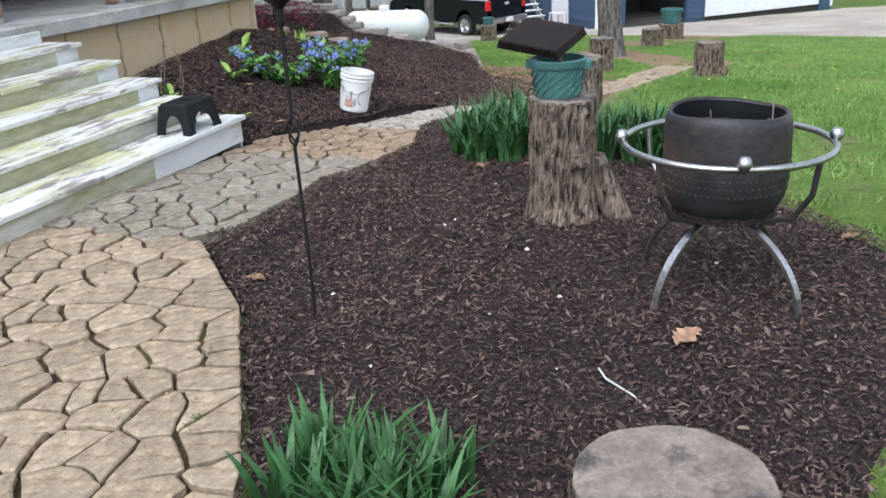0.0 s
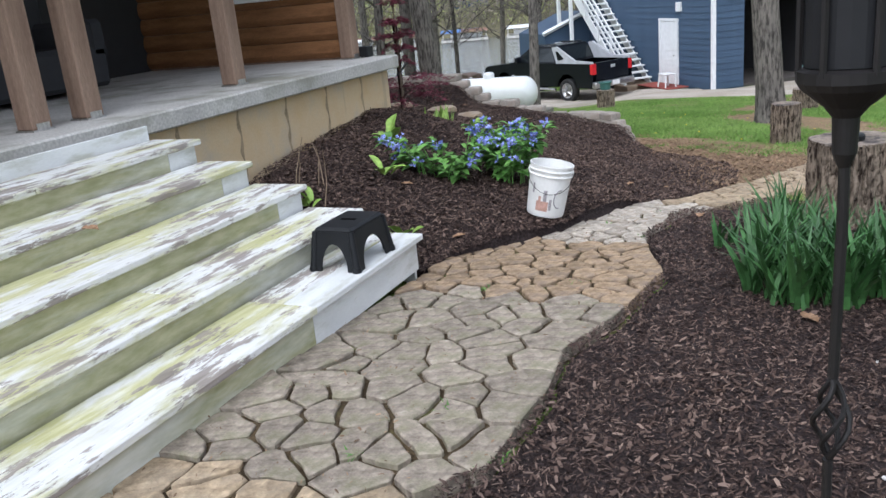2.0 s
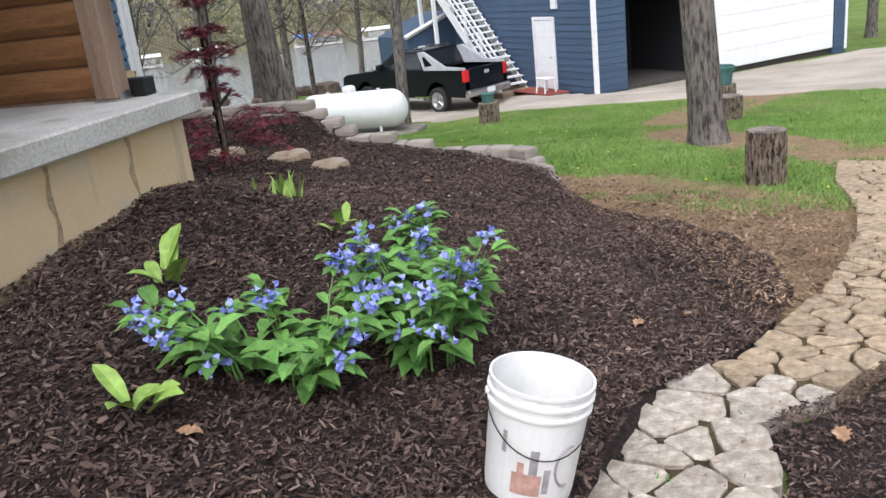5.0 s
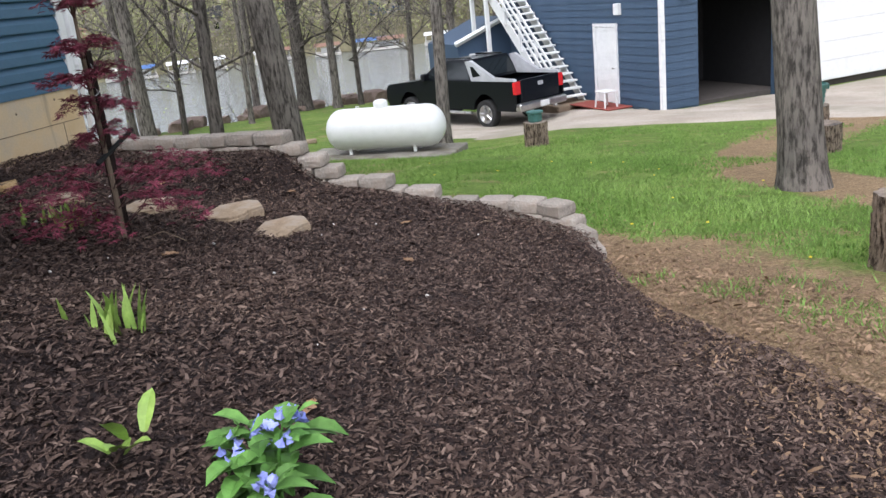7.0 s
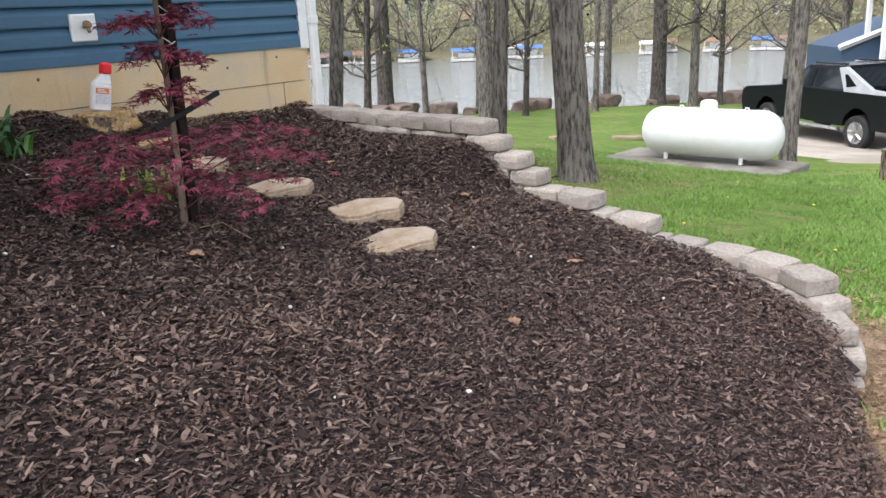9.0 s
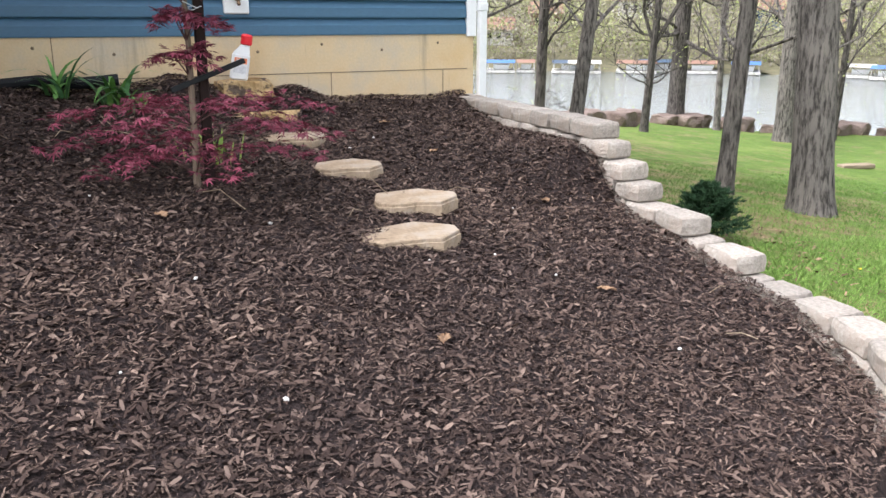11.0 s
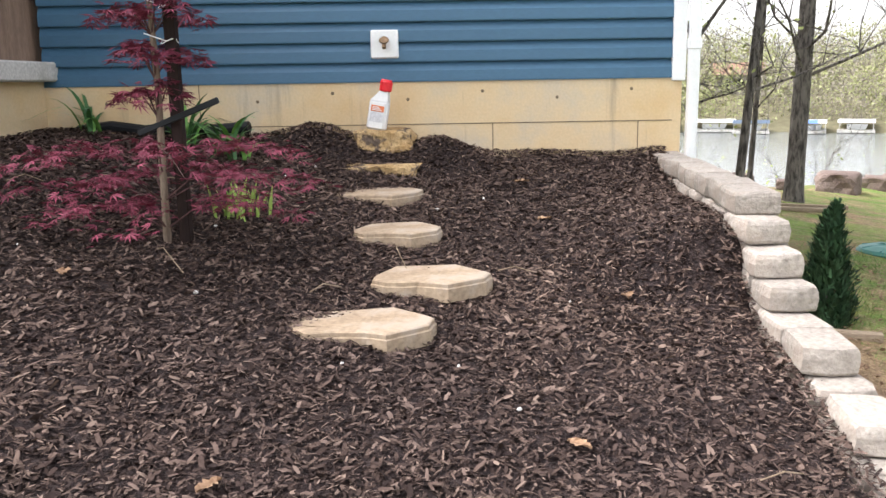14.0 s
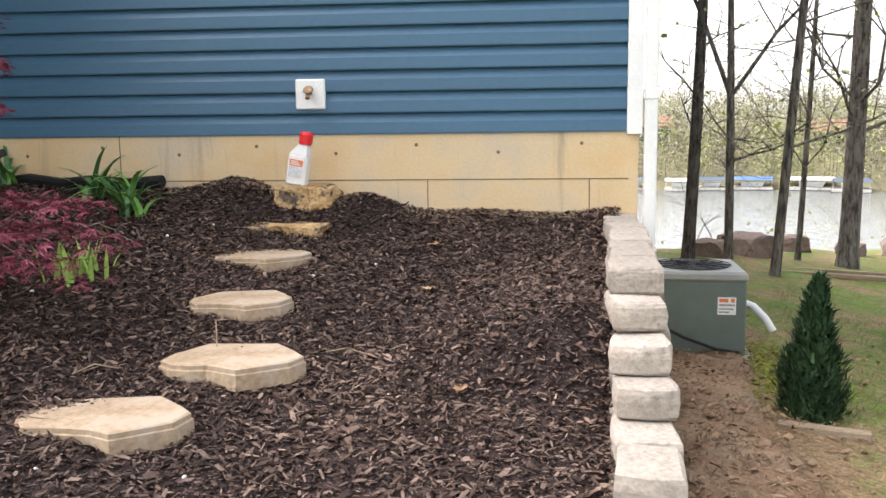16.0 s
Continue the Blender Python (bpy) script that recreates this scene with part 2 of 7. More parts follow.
CHROME = surface("worn_chrome_steel", (0.5, 0.5, 0.5), (0.64, 0.63, 0.62), 8, 60, 0.33, 0.5, 1.0, 0.1, 0.002, stain=(0.28, 0.25, 0.22), stain_scale=6, stain_range=(0.58, 0.7))
DRUM = surface("scorched_steel_drum", (0.03, 0.028, 0.03), (0.06, 0.055, 0.057), 5, 40, 0.5, 0.4, 0.4, 0.25, 0.004, stain=(0.1, 0.07, 0.055), stain_scale=3)
BARK = bark_material("oak_bark", (0.03, 0.021, 0.016), (0.28, 0.225, 0.175), 1.3)
BARK_GREY = bark_material("grey_tree_bark", (0.05, 0.045, 0.041), (0.2, 0.18, 0.163), 0.8)
BARK_DARK = bark_material("dark_tree_bark", (0.032, 0.028, 0.026), (0.12, 0.107, 0.098), 0.8)
CUTWOOD = surface("weathered_cut_wood", (0.2, 0.16, 0.125), (0.36, 0.3, 0.25), 5, 50, 0.9, 0.1, relief=0.6, stain=(0.08, 0.07, 0.065), stain_scale=3.5, stain_range=(0.48, 0.6))
TEAL = plain("faded_teal_plastic", (0.06, 0.155, 0.14), 0.5, wear=0.2)
BUCKET = surface("white_bucket_plastic", (0.72, 0.71, 0.68), (0.8, 0.8, 0.78), 6, 50, 0.45, 0.4, relief=0.04, grit=0.15, stain=(0.6, 0.56, 0.52), stain_scale=5, stain_range=(0.6, 0.75))
WATER = water_material()
LEAF_IRIS = surface("iris_leaf", (0.028, 0.09, 0.026), (0.07, 0.165, 0.05), 2, 30, 0.45, 0.35, relief=0, per_island=0.35)
LEAF_LIGHT = surface("fresh_leaf", (0.1, 0.24, 0.05), (0.17, 0.34, 0.08), 6, 30, 0.5, 0.3, relief=0, per_island=0.3)
LEAF_HOSTA = surface("hosta_leaf", (0.2, 0.34, 0.06), (0.34, 0.48, 0.12), 6, 30, 0.5, 0.3, relief=0, per_island=0.3)
PETAL = surface("blue_petal", (0.24, 0.29, 0.8), (0.42, 0.46, 0.88), 9, 30, 0.6, 0.2, relief=0, per_island=0.3)
MAPLE_LEAF = surface("red_maple_leaf", (0.135, 0.022, 0.042), (0.26, 0.055, 0.09), 4, 20, 0.55, 0.25, relief=0, per_island=0.35)
SPRING_LEAF = surface("spring_leaf", (0.32, 0.36, 0.12), (0.46, 0.5, 0.2), 0.3, 9, 0.7, 0.15, relief=0, per_island=0.35)
EVERGREEN = surface("evergreen_foliage", (0.024, 0.058, 0.027), (0.052, 0.105, 0.047), 6, 30, 0.7, 0.2, relief=0, per_island=0.4)
DEADLEAF = surface("dry_oak_leaf", (0.26, 0.15, 0.085), (0.42, 0.28, 0.18), 12, 40, 0.75, 0.2, relief=0.2, per_object=0.25)
TWIG = surface("dry_twig", (0.22, 0.16, 0.11), (0.36, 0.28, 0.2), 12, 40, 0.85, 0.1, relief=0.2)


# ---- mesh helpers ----
class Geo:
    """Vertices and faces gathered in plain lists."""

    def __init__(self):
        self.v, self.f = [], []

    def add(self, verts, faces, m=None):
        k = len(self.v)
        self.v.extend([tuple(m @ Vector(p)) for p in verts] if m is not None else verts)
        self.f.extend([tuple(k + i for i in f) for f in faces])
        return self

    def box(self, x0, y0, z0, x1, y1, z1, c=0.0, m=None):
        """A box with its edges chamfered by c."""
        if c <= 0:
            vs = [(x, y, z) for z in (z0, z1) for y in (y0, y1) for x in (x0, x1)]
            return self.add(vs, [(0, 2, 3, 1), (4, 5, 7, 6), (0, 1, 5, 4), (2, 6, 7, 3), (0, 4, 6, 2), (1, 3, 7, 5)], m)
        ring = lambda d, z: [(x0 + d, y0, z), (x1 - d, y0, z), (x1, y0 + d, z), (x1, y1 - d, z), (x1 - d, y1, z), (x0 + d, y1, z), (x0, y1 - d, z), (x0, y0 + d, z)]
        ins = lambda z: [(x0 + c, y0 + c, z), (x1 - c, y0 + c, z), (x1 - c, y0 + c, z), (x1 - c, y1 - c, z), (x1 - c, y1 - c, z), (x0 + c, y1 - c, z), (x0 + c, y1 - c, z), (x0 + c, y0 + c, z)]
        vs = ring(c, z0 + c) + ring(c, z1 - c)
        fs = [(i, (i + 1) % 8, 8 + (i + 1) % 8, 8 + i) for i in range(8)]
        for z, base, flip in ((z0, 0, True), (z1, 8, False)):
            k = len(vs)
            vs += [(x0 + c, y0 + c, z), (x1 - c, y0 + c, z), (x1 - c, y1 - c, z), (x0 + c, y1 - c, z)]
            quads = [(base + 0, base + 1, k + 1, k), (base + 2, base + 3, k + 2, k + 1), (base + 4, base + 5, k + 3, k + 2), (base + 6, base + 7, k, k + 3),
                     (base + 1, base + 2, k + 1), (base + 3, base + 4, k + 2), (base + 5, base + 6, k + 3), (base + 7, base + 0, k), (k, k + 1, k + 2, k + 3)]
            fs += [q[::-1] if flip else q for q in quads]
        return self.add(vs, fs, m)

    def prism(self, poly, z0, z1, c=0.0, m=None, wob=0.0):
        """An upright prism over a polygon (counter-clockwise), its top edge rounded by c."""
        n = len(poly)
        cx, cy = sum(p[0] for p in poly) / n, sum(p[1] for p in poly) / n
        top = []
        for x, y in poly:
            d = math.hypot(x - cx, y - cy) or 1
            s = max(0.2, 1 - c * 1.6 / d)
            top.append((cx + (x - cx) * s, cy + (y - cy) * s))
        vs = [(x, y, z0) for x, y in poly] + [(x, y, z1 - c) for x, y in poly] + [(x, y, z1 + random.uniform(-wob, wob)) for x, y in top]
        fs = [(i, (i + 1) % n, n + (i + 1) % n, n + i) for i in range(n)] + [(n + i, n + (i + 1) % n, 2 * n + (i + 1) % n, 2 * n + i) for i in range(n)]
        vs.append((cx, cy, z1))
        fs += [(2 * n + i, 2 * n + (i + 1) % n, 3 * n) for i in range(n)]
        return self.add(vs, fs, m)

    def tube(self, pts, radii, n=8, caps=True, m=None):
        vs, fs = [], []
        pts = [Vector(p) for p in pts]
        if isinstance(radii, (int, float)):
            radii = [radii] * len(pts)
        side = None
        for i, p in enumerate(pts):
            d = (pts[min(i + 1, len(pts) - 1)] - pts[max(i - 1, 0)]).normalized()
            if side is None:
                side = d.cross(Vector((0.31, 0.17, 0.93)) if abs(d.z) < 0.9 else Vector((1, 0.1, 0))).normalized()
            side = (side - d * side.dot(d)).normalized()
            up = d.cross(side)
            for j in range(n):
                a = 2 * math.pi * j / n
                vs.append(tuple(p + (side * math.cos(a) + up * math.sin(a)) * radii[i]))
        for i in range(len(pts) - 1):
            for j in range(n):
                fs.append((i * n + j, i * n + (j + 1) % n, (i + 1) * n + (j + 1) % n, (i + 1) * n + j))
        if caps:
            fs.append(tuple(range(n))[::-1])
            fs.append(tuple((len(pts) - 1) * n + j for j in range(n)))
        return self.add(vs, fs, m)

    def lathe(self, prof, n=32, m=None, wob=None):
        """Turns a profile of (radius, z) about the z axis."""
        vs, fs = [], []
        for k, (r, z) in enumerate(prof):
            for j in range(n):
                a = 2 * math.pi * j / n
                rr, zz = (r, z) if wob is None else wob(r, z, a)
                vs.append((rr * math.cos(a), rr * math.sin(a), zz))
        for k in range(len(prof) - 1):
            for j in range(n):
                fs.append((k * n + j, k * n + (j + 1) % n, (k + 1) * n + (j + 1) % n, (k + 1) * n + j))
        return self.add(vs, fs, m)

    def mesh(self, name, mat, smooth=False):
        me = bpy.data.meshes.new(name)
        me.from_pydata(self.v, [], self.f)
        me.materials.append(mat)
        if smooth:
            me.polygons.foreach_set("use_smooth", [True] * len(me.polygons))
        me.update()
        return me


def thing(name, label, category, at=(0, 0, 0), turn=0.0, group="", kind=""):
    """An empty at the base of a thing, to carry its parts."""
    ob = new(name)
    ob.matrix_basis = pose(*at, 0, 0, turn)
    return tagged(ob, label, category, group, kind)


def part(name, geo, mat, parent=None, label="", smooth=False):
    ob = new(name, geo.mesh(name, mat, smooth) if isinstance(geo, Geo) else geo)
    ob.parent = parent
    if label:
        tagged(ob, label)
    return ob


def solo(name, geo, mat, label, category, m=None, group="", kind="", smooth=False):
    ob = new(name, geo.mesh(name, mat, smooth))
    if m is not None:
        ob.matrix_basis = m
    return tagged(ob, label, category, group, kind)


def smooth_step(a, b, x):
    t = min(1.0, max(0.0, (x - a) / (b - a)))
    return t * t * (3 - 2 * t)


def inside(poly, x, y):
    hit = False
    j = len(poly) - 1
    for i in range(len(poly)):
        xi, yi = poly[i]
        xj, yj = poly[j]
        if (yi > y) != (yj > y) and x < (xj - xi) * (y - yi) / (yj - yi) + xi:
            hit = not hit
        j = i
    return hit


def edge_distance(poly, x, y):
    best = 9e9
    for i in range(len(poly)):
        (ax, ay), (bx, by) = poly[i - 1], poly[i]
        dx, dy = bx - ax, by - ay
        t = min(1, max(0, ((x - ax) * dx + (y - ay) * dy) / (dx * dx + dy * dy + 1e-9)))
        best = min(best, math.hypot(x - ax - t * dx, y - ay - t * dy))
    return best


# ---- lie of the land ----
SLOPE = [(-80, 0.9), (-6, 0.1), (4, 0.06), (6, -0.05), (8, -0.24), (10, -0.42), (13.3, -0.78), (17, -1.13), (24, -1.8), (30, -2.4), (60, -3.4), (600, -3.6)]
LAKE = -8.0


def profile(y):
    for (a, za), (b, zb) in zip(SLOPE, SLOPE[1:]):
        if y <= b:
            return za + (zb - za) * (max(y, a) - a) / (b - a)
    return SLOPE[-1][1]


SHORE = [(-300, -30), (0, -16.2), (15, -16.9), (20, -20.5), (28, -25.5), (34, -22.5), (38, -19.8), (46, -12), (60, 0), (500, 300)]


def bank(y):
    """The x of the top of the lake bank."""
    for (a, xa), (b, xb) in zip(SHORE, SHORE[1:]):
        if y <= b:
            return xa + (xb - xa) * (max(y, a) - a) / (b - a)
    return SHORE[-1][1]


def land(x, y):
    z = profile(y) + 0.03 * noise.noise((x * 0.5, y * 0.5, 0)) * min(1, abs(y - 5) * 0.2 + abs(x + 2.5) * 0.05)
    if x > 1:
        z += 0.02 * (x - 1) if x < 40 else 0.78
    z -= 0.35 * smooth_step(-8.5, -11, x) * smooth_step(16, 12, y)
    z -= 0.2 * smooth_step(-6.5, -9, x) * smooth_step(18, 24, y)
    out = bank(y) - x
    if out > 0:
        z -= min(14.0, 0.5 * out * smooth_step(0, 4, out))
    r = math.hypot(x + 5, y - 12)
    if r > 135:
        rise = (r - 150) * 0.2 + 3 * noise.noise((x * 0.01, y * 0.01, 3)) * smooth_step(150, 220, r)
        z = max(z, min(LAKE + rise, 3.5 + 5 * noise.noise((x * 0.009, y * 0.009, 9))))
    return z


def mound(x, y):
    u, v = x + 6, y - 10
    z = 0.2386 - 0.1365 * u - 0.1727 * v - 0.0265 * u * u - 0.0226 * u * v - 0.0172 * v * v - 0.0033 * u ** 3 + 0.0063 * u * u * v + 0.0045 * u * v * v + 0.0073 * v ** 3
    z += 0.13 * math.exp(-((x + 5.9) ** 2 + (y - 9.1) ** 2) / 0.7) - 0.1 * math.exp(-((x + 4.2) ** 2 + (y - 7.8) ** 2) / 0.5)
    z += 0.13 * math.exp(-((x + 8.85) ** 2 + (y - 11.42) ** 2) / 0.09) + 0.12 * math.exp(-((x + 8.8) ** 2 + (y - 12.25) ** 2) / 0.06)
    z -= 0.09 * math.exp(-((x + 5.85) / 0.5) ** 2) * smooth_step(6.0, 7.0, y) * smooth_step(9.4, 8.6, y)
    top = 0.285 - 0.33 * smooth_step(-7.0, -6.45, x) - 0.31 * smooth_step(-6.45, -5.5, x)
    z += smooth_step(12.7, 13.6, y) * max(0.0, top - 0.16 - z)
    z -= 0.08 * math.exp(-((x + 5.9) ** 2 + (y - 6.2) ** 2) / 0.5)
    z = max(z, profile(y) + 0.01)
    return z + 0.025 * noise.noise((x * 2.2, y * 2.2, 5))


# ---- plan of the beds and the path ----
PATH_R = [(-0.3, -2.5), (-0.7, -0.6), (-1.0, 0.8), (-1.38, 1.82), (-1.82, 2.52), (-2.05, 2.88), (-2.38, 3.22), (-2.78, 3.62), (-2.64, 3.82), (-2.62, 4.4), (-2.67, 4.86),
          (-2.55, 5.3), (-2.46, 6.1), (-2.6, 6.5), (-2.77, 7.07), (-2.7, 7.5), (-2.72, 7.87), (-2.43, 8.15), (-2.1, 8.6), (-1.7, 9.3), (-1.35, 10.4), (-1.18, 11.6), (-0.98, 13.0), (-0.8, 14.3)]
PATH_L = [(-1.3, 14.5), (-1.55, 13.3), (-1.62, 12.0), (-1.85, 10.8), (-2.25, 9.6), (-2.75, 8.6), (-3.1, 8.2), (-3.22, 7.95), (-3.33, 7.5), (-3.4, 7.05), (-3.6, 6.8), (-3.75, 6.5),
          (-3.95, 6.15), (-3.84, 5.85), (-3.84, -2.5)]
PATH = PATH_R + PATH_L
BED_FRONT = PATH_R[:19] + [(-1.6, 8.35), (-0.95, 7.5), (-0.3, 6.0), (0.3, 4.96), (0.72, 4.33), (0.95, 3.6), (0.85, 3.0), (0.5, 2.45), (0.3, 1.6), (0.15, 0.5), (0.1, -2.5)]
BED_HOUSE = [(-3.86, 5.82), (-3.8, 6.1), (-3.62, 6.45), (-3.46, 6.75), (-3.32, 7.05), (-3.26, 7.5), (-3.15, 7.95), (-3.03, 8.2), (-2.66, 8.75), (-2.4, 9.5), (-2.45, 10.3), (-2.65, 11.0), (-2.95, 11.4),
             (-3.35, 11.85), (-3.8, 12.5), (-4.22, 13.3), (-4.6, 13.62), (-5.2, 13.75), (-9.2, 13.82), (-9.05, 12.6), (-8.75, 9.2), (-6.0, 9.6), (-5.72, 5.75)]


def ground_height(x, y):
    if inside(BED_HOUSE, x, y):
        return mound(x, y)
    return land(x, y)


def grid(name, xs, ys, height, mat, label, category, keep=None, skirt=0.0):
    g = Geo()
    idx = {}
    for j, y in enumerate(ys):
        for i, x in enumerate(xs):
            if keep is None or keep(x, y):
                idx[i, j] = len(g.v)
                g.v.append((x, y, height(x, y)))
    for j in range(len(ys) - 1):
        for i in range(len(xs) - 1):
            q = [(i, j), (i + 1, j), (i + 1, j + 1), (i, j + 1)]
            if all(k in idx for k in q):
                g.f.append(tuple(idx[k] for k in q))
    return solo(name, g, mat, label, category, kind="structure", smooth=True)


def spaced(lo, hi, near, far_step, grow=1.22, step=0.25):
    """Positions from lo to hi, dense between near[0] and near[1]."""
    out = list(np.arange(near[0], near[1] + 1e-6, step))
    s, a = step, near[1]
    while a < hi:
        s = min(s * grow, far_step)
        a += s
        out.append(a)
    s, a = step, near[0]
    while a > lo:
        s = min(s * grow, far_step)
        a -= s
        out.insert(0, a)
    return [float(q) for q in out]


def sunk_land(x, y):
    z = land(x, y)
    if inside(BED_HOUSE, x, y):
        d = edge_distance(BED_HOUSE, x, y)
        z = min(z, mound(x, y) - 0.05)
        z -= 0.02 + 0.25 * smooth_step(0.1, 0.6, d)
    elif inside(PATH, x, y) or inside(BED_FRONT, x, y):
        z -= 0.06
    return z


DIRT_EDGE = [(-4.5, 13.9), (-4.4, 13.1), (-4.0, 12.3), (-3.4, 11.6), (-2.9, 11.0), (-2.75, 10.2), (-2.7, 9.4), (-2.4, 8.9), (-2.05, 9.4), (-1.85, 10.3), (-1.7, 11.3), (-2.1, 12.0), (-2.9, 12.9), (-3.6, 13.8)]
DIRT_PATH = [(-0.5, 14.1), (-1.3, 14.5), (-1.6, 15.2), (-2.0, 16.0), (-3.2, 17.6), (-3.6, 19.0), (-3.0, 21.5), (-2.0, 25.5), (-0.2, 25.5), (-1.8, 21.5), (-2.7, 19.0), (-2.3, 17.9), (-1.3, 16.5), (-0.3, 15.2)]
DIRT_SIDE = [(-4.0, 13.9), (-9.0, 14.05), (-12.0, 14.1), (-12.2, 14.9), (-10.3, 14.95), (-9.3, 14.75), (-8.4, 14.72), (-7.4, 14.8), (-6.4, 14.75), (-5.3, 14.6), (-4.4, 14.35)]


def worn_ground(x, y):
    """How far the grass has worn off, from 0 (full lawn) to 1 (bare earth)."""
    w = 0.0
    for poly, reach in ((DIRT_EDGE, 1.1), (DIRT_PATH, 0.35), (DIRT_SIDE, 0.5)):
        if min(p[0] for p in poly) - 2 < x < max(p[0] for p in poly) + 2 and min(p[1] for p in poly) - 2 < y < max(p[1] for p in poly) + 2:
            w = max(w, 1.0 if inside(poly, x, y) else 0.75 * (1 - smooth_step(0.0, reach, edge_distance(poly, x, y))))
    thin = 0.26 * smooth_step(-7.0, -9.0, x) * smooth_step(26.0, 17.0, y) * smooth_step(13.5, 14.2, y)
    return max(w, thin)


GXS = spaced(-420, 420, (-12, 4), 14, step=0.2)
GYS = spaced(-300, 430, (-3, 22), 14, step=0.2)
ground = grid("ground", GXS, GYS, sunk_land, LAWN, "mown spring lawn sloping down to the lake, bare in patches", "lawn")
wear = ground.data.attributes.new("worn", "FLOAT", "POINT")
wear.data.foreach_set("value", [worn_ground(v.co.x, v.co.y) for v in ground.data.vertices])
FARFLOOR = surface("far_leaf_floor", (0.13, 0.12, 0.075), (0.22, 0.2, 0.12), 0.03, 0.8, 0.95, 0.1, relief=0)
grid("far_hillside", list(range(-400, 401, 12)), list(range(-280, 421, 12)), lambda x, y: land(x, y) + 0.4, FARFLOOR, "far wooded hillside floor in spring", "hill", lambda x, y: math.hypot(x + 5, y - 12) > 136)
g = Geo()
g.add([(-600, -500, LAKE), (600, -500, LAKE), (600, 600, LAKE), (-600, 600, LAKE)], [(0, 1, 2, 3)])
solo("water", g, WATER, "pale grey lake with small ripples below the bank", "lake", kind="structure")


def bed(name, poly, height, step, mat, label, category):
    """A bed of loose stuff over a polygon; its rim is turned down into the soil."""
    xs = np.arange(min(p[0] for p in poly) - step, max(p[0] for p in poly) + step, step)
    ys = np.arange(min(p[1] for p in poly) - step, max(p[1] for p in poly) + step, step)

    def rim(x, y):
        d = edge_distance(poly, x, y) * (1 if inside(poly, x, y) else -1)
        return height(x, y) - 0.16 * smooth_step(0.12, -0.12, d + 0.05 * noise.noise((x * 6, y * 6, 1)))
    near = lambda x, y: inside(poly, x, y) or edge_distance(poly, x, y) < step * 1.2
    return grid(name, [float(x) for x in xs], [float(y) for y in ys], rim, mat, label, category, near)


front_height = lambda x, y: land(x, y) + 0.02 + 0.025 * noise.noise((x * 2, y * 2, 8))
bed("mulch_bed_front", BED_FRONT, front_height, 0.1, MULCH, "dark brown shredded bark mulch bed around the fire pit", "mulch bed")
bed("mulch_bed_house", BED_HOUSE, mound, 0.1, MULCH, "dark brown shredded bark mulch heaped against the house", "mulch bed")


def within(poly, xs, ys):
    """Which of many points lie inside a polygon."""
    hit = np.zeros(len(xs), bool)
    for (xj, yj), (xi, yi) in zip([poly[-1]] + poly[:-1], poly):
        if yi != yj:
            hit ^= ((yi > ys) != (yj > ys)) & (xs < (xj - xi) * (ys - yi) / (yj - yi) + xi)
    return hit


def chips(name, poly, height, count, size, seed, label, mat=None, fray=0.0):
    """Loose bark chips lying on a bed, as one mass; fray lets some spill over the rim."""
    rnd = np.random.RandomState(seed)
    xs = rnd.uniform(min(p[0] for p in poly), max(p[0] for p in poly), count * 6)
    ys = rnd.uniform(min(p[1] for p in poly), max(p[1] for p in poly), count * 6)
    keep = within(poly, xs, ys) & ((ys > 1.0) | (rnd.rand(count * 6) < 0.4))
    xs, ys = xs[keep][:count], ys[keep][:count]
    n = len(xs)
    xs, ys = xs + rnd.normal(0, fray + 1e-6, n), ys + rnd.normal(0, fray + 1e-6, n)
    zs = np.array([height(x, y) for x, y in zip(xs.tolist(), ys.tolist())]) + rnd.uniform(0.0, 0.016, n)
    ln = np.minimum(size * np.exp(rnd.normal(0, 0.45, n)), size * 2.3)
    wd = ln * rnd.uniform(0.13, 0.42, n)
    a, ti, tj = rnd.uniform(0, 2 * math.pi, n), rnd.normal(0, 0.32, n), rnd.normal(0, 0.42, n)
    ca, sa = np.cos(a), np.sin(a)
    vs = np.empty((n, 6, 3))
    for i, (p, q, b) in enumerate(((-1, -0.7, 0), (0.2, -1, 0.12), (1, -0.35, 0), (0.85, 0.8, 0), (-0.1, 0.9, 0.12), (-0.9, 0.6, 0))):
        u, v = p * ln / 2, q * wd / 2
        vs[:, i, 0], vs[:, i, 1], vs[:, i, 2] = xs + u * ca - v * sa, ys + u * sa + v * ca, zs + u * ti + v * tj + b * wd
    k = np.arange(n)[:, None] * 6
    g = Geo()
    g.v, g.f = vs.reshape(-1, 3).tolist(), np.concatenate([k + [0, 1, 4, 5], k + [1, 2, 3, 4]]).tolist()
    return solo(name, g, mat or CHIPS, label, "bark mulch" if mat is None else "leaf litter", kind="stuff")


chips("bark_chips", BED_FRONT, front_height, 140000, 0.0165, 3, "loose dark brown bark chips lying on the bed")
chips("bark_chips", BED_HOUSE, mound, 330000, 0.0205, 4, "loose dark brown bark chips heaped by the house")


